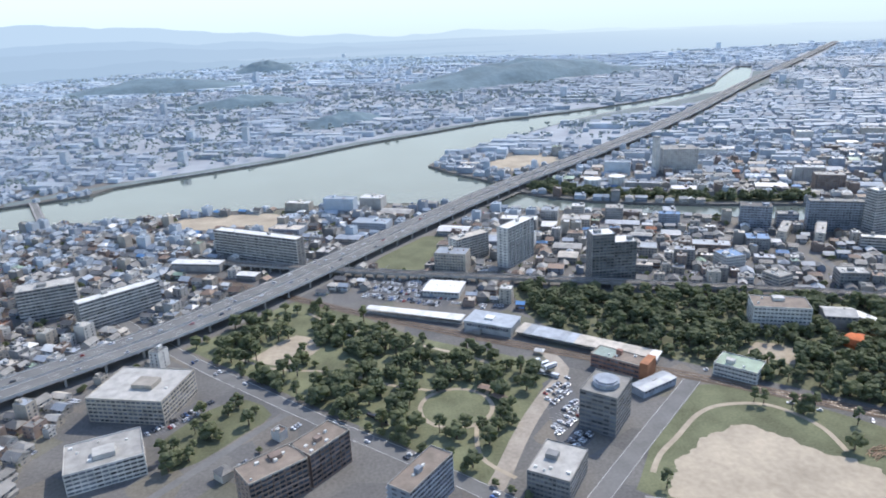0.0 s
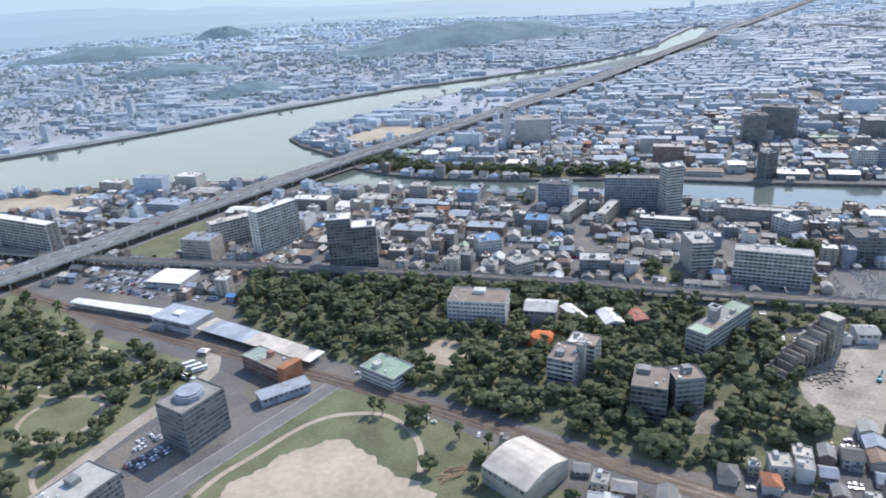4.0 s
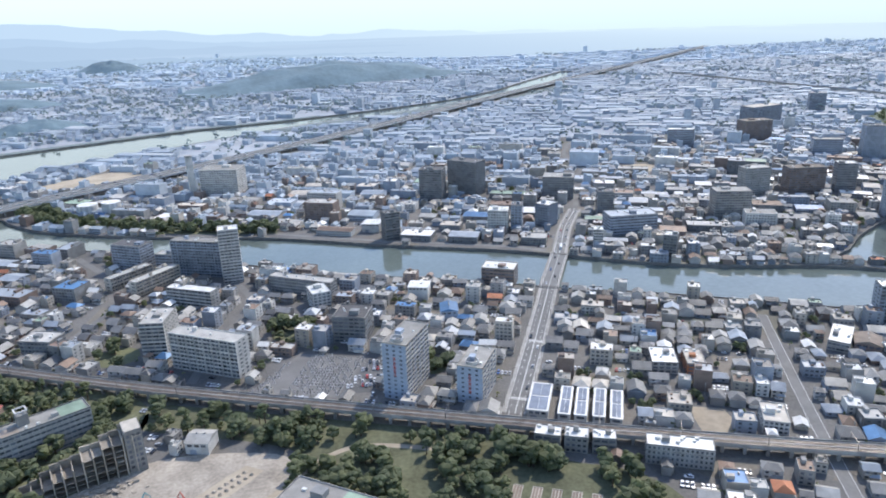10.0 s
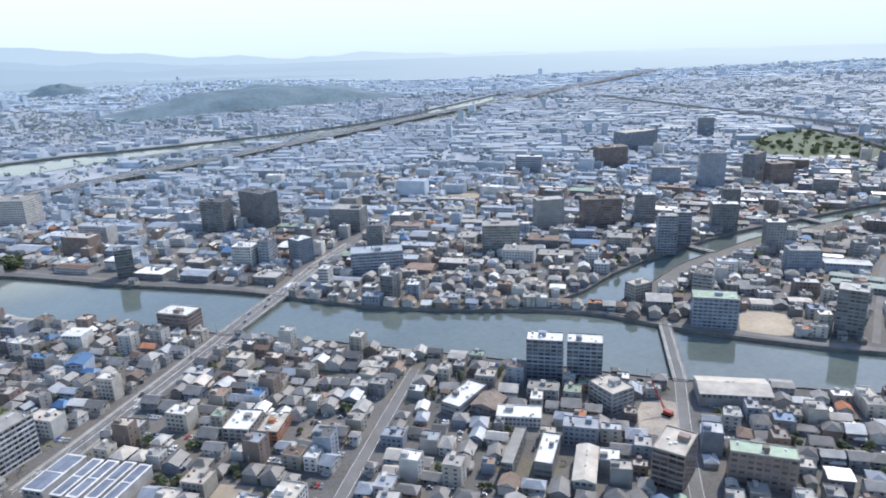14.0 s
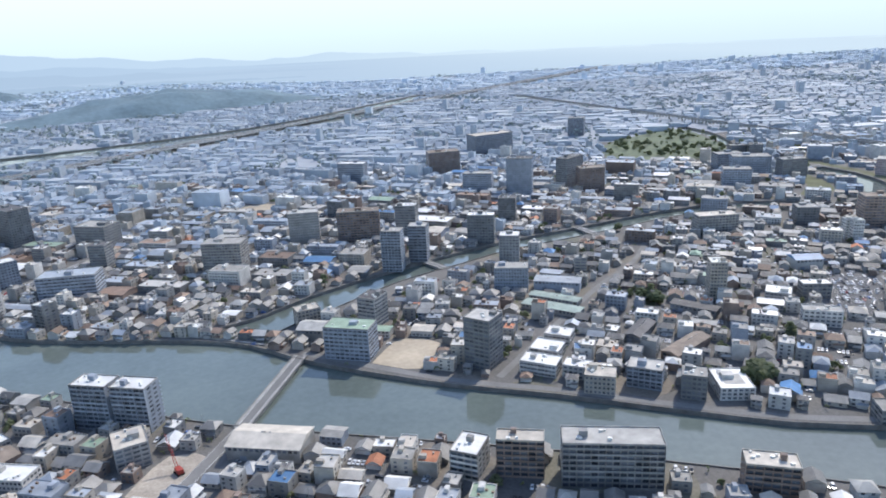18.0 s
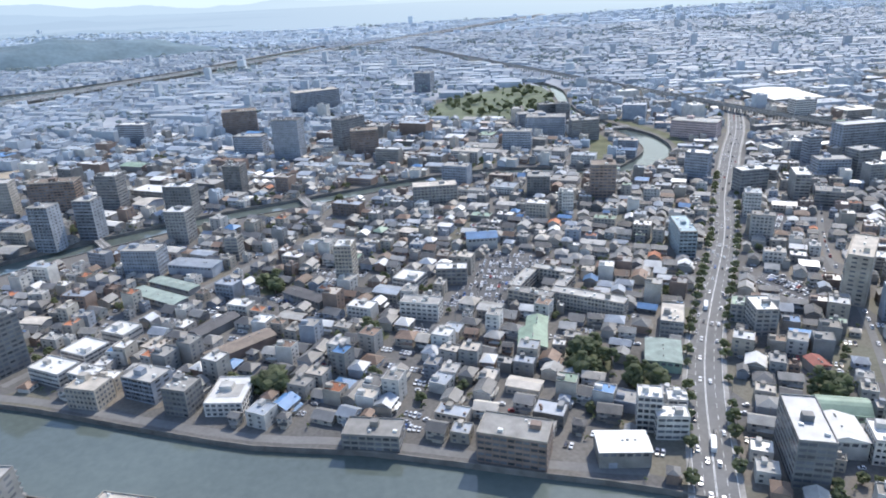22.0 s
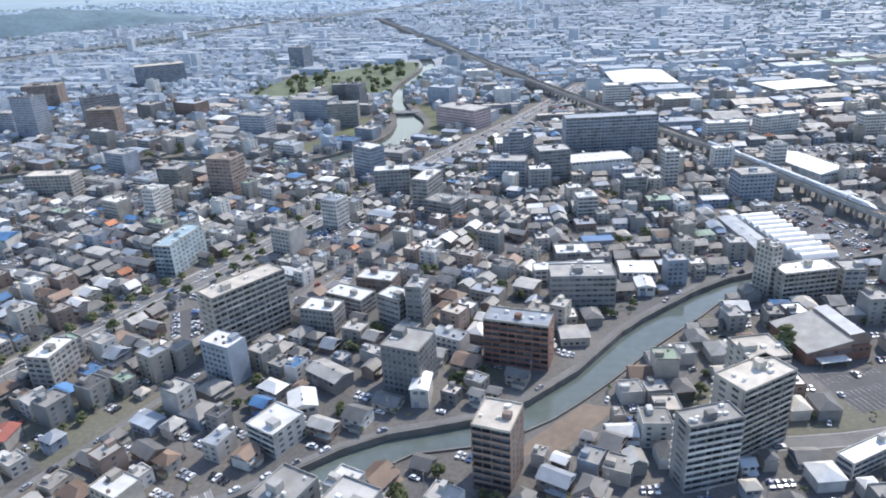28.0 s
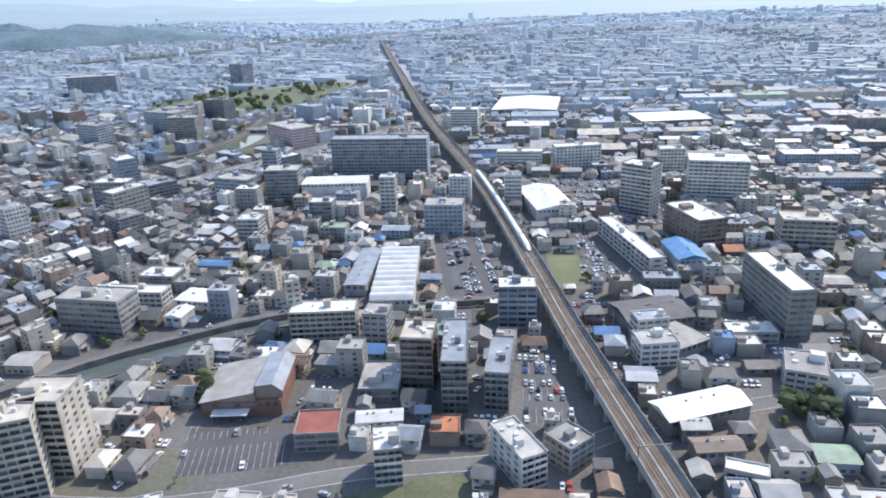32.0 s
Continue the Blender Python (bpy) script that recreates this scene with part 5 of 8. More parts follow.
building("apt", "cream", "cream", 2147, 216, 18.0, 18.0, 32.6, 0)
building("apt", "grey", "grey", 2108, 180, 21.9, 10.5, 30.0, 6)
building("apt", "cream", "white", 2231, 313, 32.8, 14.0, 17.6, 2)
building("tower", "cream", "cream", 2214, 322, 7.6, 12.0, 29.7, 17)
building("off", "grey", "grey", 2258, 312, 12.4, 14.0, 16.0, -9)
building("off", "white", "white", 2179, 179, 40.3, 7.4, 8.0, 18)
building("gym", "brick", "bluegrey", 2207, 260, 33.6, 30.2, 10.0, 1)
building("off", "grey", "red", 2243, 228, 17.1, 16.2, 8.0, 3)
building("hall", "white", "white", 2266, 236, 18.4, 8.0, 5.0, 4)
building("apt", "grey", "white", 2272, 207, 9.8, 14.8, 15.0, 7)
building("off", "grey", "grey", 2264, 265, 17.7, 23.8, 6.0, -2)
building("apt", "brown", "cream", 2281, 271, 14.1, 18.0, 25.2, -6)
building("apt", "dark", "bluegrey", 2297, 261, 10.7, 38.0, 25.0, -2)
building("apt", "dark", "bluegrey", 2316, 260, 10.1, 32.0, 18.1, -9)
building("apt", "bluegrey", "white", 2329, 325, 19.1, 14.0, 22.9, -3)
building("vaults", "white", "white", 2262, 382, 24.1, 79.7, 7.0, 0)
building("hall", "grey", "bluegrey", 2241, 394, 12.5, 60.0, 7.0, -4)
building("off", "bluegrey", "grey", 2290, 475, 27.6, 20.0, 22.0, -5)
building("off", "bluegrey", "bluegrey", 2131, 617, 13.5, 14.0, 33.7, -6)
building("off", "white", "white", 2152, 465, 15.8, 14.0, 17.8, -4)
building("off", "dark", "white", 2010, 560, 30.4, 16.0, 23.2, -5)
building("off", "grey", "white", 2037, 523, 31.3, 14.0, 26.1, 60)
building("off", "dark", "grey", 1961, 977, 25.9, 18.0, 30.8, -10)
building("off", "grey", "grey", 1964, 851, 37.7, 20.0, 28.0, -8)
building("off", "white", "white", 2245, 527, 12.3, 10.0, 28.7, -5)
building("off", "dark", "white", 2199, 491, 17.2, 14.0, 21.1, -5)
building("apt", "grey", "white", 2437, 504, 23.9, 18.0, 38.8, -40)
building("apt", "white", "white", 2409, 419, 81.9, 10.0, 12.5, -80)
building("apt", "brown", "white", 2459, 445, 20.9, 42.4, 20.0, 14)
building("hall", "blue", "blue", 2440, 404, 18.7, 33.2, 8.0, 2)
building("apt", "cream", "cream", 2524, 426, 32.1, 20.0, 20.0, -13)
building("off", "white", "white", 2506, 538, 45.1, 28.0, 33.1, -15)
building("off", "white", "white", 2493, 616, 22.2, 15.0, 24.4, -7)
building("off", "dark", "white", 2461, 325, 12.6, 51.8, 26.0, 2)
building("off", "white", "white", 2360, 653, 43.0, 15.0, 17.7, -7)
building("off", "white", "white", 2414, 652, 44.3, 15.0, 21.8, 7)
building("hall", "white", "white", 2369, 524, 30.3, 63.9, 9.0, 8)
building("off", "white", "grey", 2344, 534, 13.5, 12.0, 25.6, -5)
building("off", "white", "white", 2311, 842, 32.5, 20.0, 28.7, -9)
building("off", "white", "bluegrey", 2392, 305, 16.0, 10.0, 12.4, 8)
building("off", "white", "grey", 2389, 284, 17.8, 14.0, 11.6, 4)
building("hall", "grey", "white", 2394, 237, 36.6, 14.6, 7.0, 17)
building("off", "white", "grey", 2448, 263, 17.3, 20.0, 9.0, -22)
building("off", "white", "white", 2397, 197, 14.2, 6.5, 7.0, -21)
building("apt", "white", "grey", 2319, 207, 10.3, 23.6, 14.0, 25)
building("off", "grey", "grey", 2338, 212, 12.6, 13.5, 11.0, 39)
building("hall", "grey", "brown", 2392, 212, 17.6, 8.5, 6.0, 3)
building("hall", "grey", "grey", 2388, 225, 10.5, 8.1, 6.0, -2)
building("off", "grey", "white", 2440, 302, 23.6, 11.9, 6.0, -3)
building("hall", "grey", "dark", 2398, 325, 35.3, 26.2, 6.0, 12)
building("hall", "grey", "grey", 2402, 296, 21.4, 21.4, 6.0, 28)
building("off", "white", "white", 2109, 362, 44.5, 11.7, 9.0, -6)
building("off", "grey", "white", 2118, 387, 22.1, 16.1, 9.0, -8)
building("hall", "white", "white", 2151, 358, 21.6, 16.9, 6.0, -13)
building("hall", "white", "white", 2147, 336, 10.1, 13.4, 6.0, -11)
building("hall", "grey", "white", 2402, 994, 87.3, 116.0, 9.0, -11)
building("hall", "grey", "white", 2563, 860, 85.3, 58.6, 9.0, 3)


# ---------------------------------------------------------------- houses
def tract(px, py):
    """Which places are free of water, roads, greens and large buildings."""
    ok = np.ones(len(px), bool)
    for poly in EXCLUDE:
        a = np.array(poly)
        m = (px > a[:, 0].min()) & (px < a[:, 0].max()) & (py > a[:, 1].min()) & (py < a[:, 1].max()) & ok
        k = np.where(m)[0]
        ok[k[inside(px[k], py[k], poly)]] = False
    for pts, wd in LINES:
        a = np.array(pts)
        m = (px > a[:, 0].min() - wd) & (px < a[:, 0].max() + wd) & (py > a[:, 1].min() - wd) & (py < a[:, 1].max() + wd) & ok
        k = np.where(m)[0]
        ok[k[near_line(px[k], py[k], pts, wd)]] = False
    return ok


def clear_of_buildings(px, py, pad):
    ok = np.ones(len(px), bool)
    for x, y, w, d, r in FOOT:
        k = np.where((abs(px - x) < w + d) & (abs(py - y) < w + d))[0]
        c, s = math.cos(r), math.sin(r)
        u, v = (px[k] - x) * c + (py[k] - y) * s, -(px[k] - x) * s + (py[k] - y) * c
        ok[k[(abs(u) < w / 2 + pad) & (abs(v) < d / 2 + pad)]] = False
    return ok


HOUSE_ROOFS = ["tile", "tile_dark", "tile_brown", "grey", "bluegrey", "white", "tile_red", "blue", "cream", "green"]
HOUSE_ODDS = [0.345, 0.22, 0.09, 0.13, 0.10, 0.055, 0.01, 0.015, 0.03, 0.005]
HOUSE_WALLS = ["white", "cream", "grey", "brown", "bluegrey", "dark"]
WALL_ODDS = [0.26, 0.24, 0.22, 0.12, 0.09, 0.07]


def house_shapes(form, w, d, h, wall_slot=0, roof_slot=1, glass_slot=2):
    """Walls, roof and windows of a house: gabled, hipped or flat."""
    wl, rf, gl = Shape(), Shape(), Shape()
    e = 0.55
    if form == "flat":
        wl.box(-w / 2, -d / 2, 0, w / 2, d / 2, h, wall_slot)
        rf.box(-w / 2 + 0.25, -d / 2 + 0.25, h - 0.1, w / 2 - 0.25, d / 2 - 0.25, h + 0.08, roof_slot)
        for a0, b0, a1, b1 in ((-w / 2, -d / 2, w / 2, -d / 2 + 0.25), (-w / 2, d / 2 - 0.25, w / 2, d / 2), (-w / 2, -d / 2 + 0.25, -w / 2 + 0.25, d / 2 - 0.25), (w / 2 - 0.25, -d / 2 + 0.25, w / 2, d / 2 - 0.25)):
            wl.box(a0, b0, h - 0.1, a1, b1, h + 0.75, wall_slot)
        wl.box(-w / 4, d / 10, h, -w / 4 + 2.4, d / 2 - 0.4, h + 2.3, wall_slot)
        wl.box(w / 6, -d / 5, h, w / 6 + 1.2, -d / 5 + 0.8, h + 1.1, wall_slot)
    else:
        rise = 0.26 * d
        lap = 0 if form == "gable" else d * 0.42
        if form == "gable":
            k = len(wl.v)
            wl.v += [(-w / 2, -d / 2, 0), (w / 2, -d / 2, 0), (w / 2, d / 2, 0), (-w / 2, d / 2, 0), (-w / 2, -d / 2, h), (w / 2, -d / 2, h), (w / 2, d / 2, h), (-w / 2, d / 2, h), (-w / 2, 0, h + rise * 0.86), (w / 2, 0, h + rise * 0.86)]
            wl.f += [(0, 1, 5, 4), (1, 2, 6, 9, 5), (2, 3, 7, 6), (3, 0, 4, 8, 7)]
            wl.s += [wall_slot] * 4
        else:
            wl.box(-w / 2, -d / 2, 0, w / 2, d / 2, h, wall_slot)
        a, b, c, q = (-w / 2 - e, -d / 2 - e, h - 0.15), (w / 2 + e, -d / 2 - e, h - 0.15), (w / 2 + e, d / 2 + e, h - 0.15), (-w / 2 - e, d / 2 + e, h - 0.15)
        r0, r1 = (-w / 2 - e + lap, 0, h + rise), (w / 2 + e - lap, 0, h + rise)
        rf.face([a, b, r1, r0], roof_slot); rf.face([c, q, r0, r1], roof_slot)
        if lap:
            rf.face([b, c, r1], roof_slot); rf.face([q, a, r0], roof_slot)
        rf.face([(p[0], p[1], p[2] - 0.12) for p in (q, c, b, a)], roof_slot)
        if h > 5:
            x0, x1, y0, z0 = -w * 0.18, w * 0.5 + 0.3, -d / 2 - 1.9, 2.55
            wl.box(-w * 0.12, y0 + 0.4, 0, w * 0.45, -d / 2, z0, wall_slot)
            rf.face([(x0, y0, z0), (x1, y0, z0), (x1, -d / 2, z0 + 0.75), (x0, -d / 2, z0 + 0.75)], roof_slot)
            rf.face([(x0, y0, z0 - 0.1), (x0, -d / 2, z0 - 0.1), (x1, -d / 2, z0 - 0.1), (x1, y0, z0 - 0.1)], roof_slot)
            wl.box(-w * 0.42, -d / 2 - 0.9, 2.75, -w * 0.05, -d / 2, 3.7, wall_slot, bottom=True)
    for f in range(max(1, int(h / 2.7))):
        z = f * 2.75 + 0.9
        for u in (-w * 0.28, w * 0.2):
            gl.box(u - 0.85, -d / 2 - 0.05, z, u + 0.85, -d / 2 + 0.02, z + 1.25, glass_slot)
        gl.box(w / 2 - 0.02, -0.8, z, w / 2 + 0.05, 0.8, z + 1.1, glass_slot)
    return wl, rf, gl


def lots(x0, x1, y0, y1, rot, lot_w, lot_d, street, cross, seed, keep):
    """Plots in back-to-back rows with lanes between, turned to the streets of their district."""
    rnd = np.random.RandomState(seed)
    r = radians(rot)
    cx, cy = (x0 + x1) / 2, (y0 + y1) / 2
    R = math.hypot(x1 - x0, y1 - y0) / 2
    us, vs, faces = [], [], []
    v, j = -R, 0
    while v < R:
        u = -R + rnd.uniform(0, lot_w)
        run = 0.0
        while u < R:
            step = lot_w * rnd.uniform(0.82, 1.35)
            us.append(u + step / 2); vs.append(v + lot_d / 2); faces.append((step, j % 2))
            u += step; run += step
            if run > cross:
                u += street; run = 0
        v += lot_d if j % 2 == 0 else lot_d + street
        j += 1
    us, vs, faces = np.array(us), np.array(vs), np.array(faces)
    px, py = cx + us * math.cos(r) - vs * math.sin(r), cy + us * math.sin(r) + vs * math.cos(r)
    m = (px > x0) & (px < x1) & (py > y0) & (py < y1)
    px, py, faces = px[m], py[m], faces[m]
    m = keep(px, py)
    px, py, faces = px[m], py[m], faces[m]
    m = np.ones(len(px), bool)
    for a, b in ((0, 0), (0.45, 0.42), (-0.45, 0.42), (0.45, -0.42), (-0.45, -0.42)):
        du, dv = a * lot_w, b * lot_d
        qx, qy = px + du * math.cos(r) - dv * math.sin(r), py + du * math.sin(r) + dv * math.cos(r)
        m &= tract(qx, qy) & clear_of_buildings(qx, qy, 0.8)
    return px[m], py[m], faces[m], r


def east_of(px, py):
    """How far past the line between the two street grids."""
    return (px - 1480) + 0.45 * (py - 300)


# workshops, stores and small office blocks among the houses
rs = np.random.RandomState(44)
MEDIUM = []
cx = np.concatenate([rs.uniform(-100, 2900, 5200), rs.uniform(300, 2600, 900)]); cy = np.concatenate([rs.uniform(640, 1270, 5200), rs.uniform(180, 640, 900)])
works = rs.uniform(0, 1, (4, 420))
cx, cy = np.concatenate([2372 + 900 * works[0], cx]), np.concatenate([560 + 690 * works[1], cy])
far_one = cy > 640
cw = np.where(far_one, rs.uniform(15, 50, len(cx)), rs.uniform(12, 21, len(cx))); cd = np.where(far_one, rs.uniform(11, 26, len(cx)), rs.uniform(9, 14, len(cx)))
cw[:420], cd[:420] = 32 + 62 * works[2], 18 + 26 * works[3]
cr = np.radians(np.where(cx >= 2085 + 0.10 * (cy - 250), -6.0, np.where(east_of(cx, cy) > 0, -36.0, -26.0)))
fine_spot = np.ones(len(cx), bool)
for a, e in ((0, 0), (0.5, 0.5), (0.5, -0.5), (-0.5, 0.5), (-0.5, -0.5), (0.5, 0), (-0.5, 0), (0, 0.5), (0, -0.5)):
    qx, qy = cx + a * cw * np.cos(cr) - e * cd * np.sin(cr), cy + a * cw * np.sin(cr) + e * cd * np.cos(cr)
    fine_spot &= tract(qx, qy) & clear_of_buildings(qx, qy, 3.0)
own = []
for x, y, w, d, r in zip(cx[fine_spot], cy[fine_spot], cw[fine_spot], cd[fine_spot], cr[fine_spot]):
    busy = noise.noise(Vector((x * 0.006, y * 0.006, 1.7)))
    if rs.rand() > (0.85 + 0.9 * busy if y > 640 else 0.5) or any(abs(x - a) < (w + e) / 2 + 4 and abs(y - q) < (w + e) / 2 + 2 for a, q, e in own):
        continue
    own.append((x, y, w)); FOOT.append((x, y, w, d, r))
    MEDIUM.append((x, y, w, d, float(rs.choice([7.0, 8.0, 9.0, 12.0])) if w > 50 else float(rs.choice([5.0, 6.0, 7.0, 9.0, 12.0, 16.0, 22.0], p=[0.17, 0.23, 0.2, 0.17, 0.12, 0.08, 0.03])), r))
PLOTS = []
for spec in ((-700, 1700, 250, 1250, -26, lambda x, y: (east_of(x, y) <= 0) & ((x > -60) | (y > 330))),
             (950, 2300, 120, 1250, -36, lambda x, y: (east_of(x, y) > 0) & (x < 2085 + 0.10 * (y - 250))),
             (2050, 3300, 90, 1250, -6, lambda x, y: x >= 2085 + 0.10 * (y - 250))):
    PLOTS.append(lots(*spec[:5], 11.2, 12.5, 4.5, 62, int(spec[0] + 1000), spec[5]))

# what is taken already, metre by metre, and small houses in the gaps that are left
X0, Y0, NX, NY = -800, 80, 4200, 1200
taken = np.zeros((NX, NY), bool)


def mark(x, y, w, d, r, pad=0.0):
    u, v = np.meshgrid(np.arange(-w / 2 - pad, w / 2 + pad, 0.7), np.arange(-d / 2 - pad, d / 2 + pad, 0.7))
    i, j = (x + u * math.cos(r) - v * math.sin(r) - X0).astype(int), (y + u * math.sin(r) + v * math.cos(r) - Y0).astype(int)
    k = (i >= 0) & (j >= 0) & (i < NX) & (j < NY)
    taken[i[k], j[k]] = True


for px, py, fc, r in PLOTS:
    for x, y, (step, side) in zip(px, py, fc):
        mark(x, y, step, 11.5, r)
for x, y, w, d, r in FOOT:
    mark(x, y, w, d, r, 1.2)
gx, gy = np.meshgrid(np.arange(NX) + X0 + 0.5, np.arange(NY) + Y0 + 0.5, indexing="ij")
free = tract(gx.ravel(), gy.ravel()).reshape(NX, NY)
taken |= ~free
rs = np.random.RandomState(9)
FILL = []
for size in (11.0, 9.0, 7.0):
    idx = np.argwhere(~taken[:, :640 if size > 8 else 520])
    idx = idx[rs.permutation(len(idx))[:70000]]
    cand = np.stack([idx[:, 0] + X0 + 0.5, idx[:, 1] + Y0 + 0.5], -1)
    cand = cand[(cand[:, 1] > 150) & ((cand[:, 0] > -60) | (cand[:, 1] > 330)) & (cand[:, 0] > -600) & (cand[:, 0] < 2900)]
    for x, y in cand:
        if taken[int(x) - X0, int(y) - Y0]:
            continue
        r = radians(-6 if x >= 2085 + 0.10 * (y - 250) else -36 if east_of(x, y) > 0 else -26)
        u, v = np.meshgrid(np.linspace(-size / 2, size / 2, 5), np.linspace(-size / 2, size / 2, 5))
        i, j = (x + u * math.cos(r) - v * math.sin(r) - X0).astype(int), (y + u * math.sin(r) + v * math.cos(r) - Y0).astype(int)
        if taken[np.clip(i, 0, NX - 1), np.clip(j, 0, NY - 1)].any():
            continue
        mark(x, y, size, size, r, 0.4)
        FILL.append((x, y, size, r))

FILL += [(-57, 389, 10, radians(45)), (-67, 377, 9, radians(45)), (-47, 400, 9, radians(45)), (-78, 365, 10, radians(45)), (-36, 411, 10, radians(45))]
CAR_SPOTS, GARDEN_TREES, BUSHES = [], [], []
house_ground = np.zeros((NX, NY), bool)
for px, py, fc, r in PLOTS:
    for x, y, (step, side) in zip(px, py, fc):
        if y < 760 and rs.rand() < 0.45:
            s_ = rs.choice([-1, 1])
            BUSHES.append((x + s_ * step * 0.47 * math.cos(r) + 5.2 * math.sin(r), y + s_ * step * 0.47 * math.sin(r) - 5.2 * math.cos(r)))
        if y < 760 and rs.rand() < 0.30:
            o = (6.9 if side == 1 else -6.9)
            CAR_SPOTS.append((x - o * math.sin(r), y + o * math.cos(r), r + (math.pi if rs.rand() < 0.5 else 0)))
for _ in range(26000):
    x, y = rs.uniform(-100, 2700), rs.uniform(150, 600)
    i, j = int(x) - X0, int(y) - Y0
    if free[i - 2:i + 3, j - 2:j + 3].all() and not taken[i - 2:i + 3, j - 2:j + 3].any():
        taken[i - 2:i + 3, j - 2:j + 3] = True
        if rs.rand() < 0.5:
            CAR_SPOTS.append((x, y, radians(-30) + rs.choice([0, math.pi / 2])))
        else:
            BUSHES.append((x, y))
KINDS = {"gable": 0, "hip": 0, "flat": 0, "block": 0}
LIMIT = {"gable": 300, "hip": 230, "flat": 200, "block": 110}
cache = {}
rnd = np.random.RandomState(5)
entries = []
for px, py, fc, r in PLOTS:
    for x, y, (step, side) in zip(px, py, fc):
        entries.append((y, x, step, side, r))
entries += [(y, x, size, 2, r) for x, y, size, r in FILL]
entries.sort()
# aerial haze painted into these wall and roof colours: bluish, low in contrast
hazed_walls = [material("distant_pale_wall", (0.476, 0.519, 0.564), 0.9, vary=0.12, fine=0.1, broad=0.01), material("distant_grey_wall", (0.401, 0.449, 0.499), 0.9, vary=0.12, fine=0.1, broad=0.01)]
hazed_roofs = [material("distant_slate_roof", (0.317, 0.363, 0.409), 0.7, vary=0.12, fine=0.1, broad=0.01, spec=0.3), material("distant_metal_roof", (0.312, 0.355, 0.404), 0.6, vary=0.12, fine=0.1, broad=0.01, spec=0.3),
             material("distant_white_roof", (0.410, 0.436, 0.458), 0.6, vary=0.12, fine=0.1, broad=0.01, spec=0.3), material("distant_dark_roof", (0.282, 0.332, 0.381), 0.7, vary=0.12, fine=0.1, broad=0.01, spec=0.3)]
# a paler set with more haze in its colour, for beyond 2900 m
far_hazed_walls = [material("far_pale_wall", (0.534, 0.612, 0.689), 0.9, vary=0.1, fine=0.1, broad=0.01), material("far_grey_wall", (0.466, 0.544, 0.631), 0.9, vary=0.1, fine=0.1, broad=0.01)]
far_hazed_roofs = [material("far_slate_roof", (0.314, 0.382, 0.450), 0.8, vary=0.1, fine=0.1, broad=0.01, spec=0.2), material("far_metal_roof", (0.346, 0.414, 0.481), 0.8, vary=0.1, fine=0.1, broad=0.01, spec=0.2),
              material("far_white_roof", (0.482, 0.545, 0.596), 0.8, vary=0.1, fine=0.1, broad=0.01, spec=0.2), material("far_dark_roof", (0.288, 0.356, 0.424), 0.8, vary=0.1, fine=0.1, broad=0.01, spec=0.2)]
town_mats = [WALL[w] for w in HOUSE_WALLS] + [ROOF[q] for q in HOUSE_ROOFS] + [GLASS] + hazed_walls + hazed_roofs
town = {}


def house_mesh(form, wi, di, hi):
    key = (form, wi, di, hi)
    if key not in cache:
        cache[key] = house_shapes(form, wi, di, hi)
    return cache[key]


data_cache = {}


def shared(sh, name, mat, key):
    if key not in data_cache:
        data_cache[key] = sh.mesh(name, [mat])
    return data_cache[key]


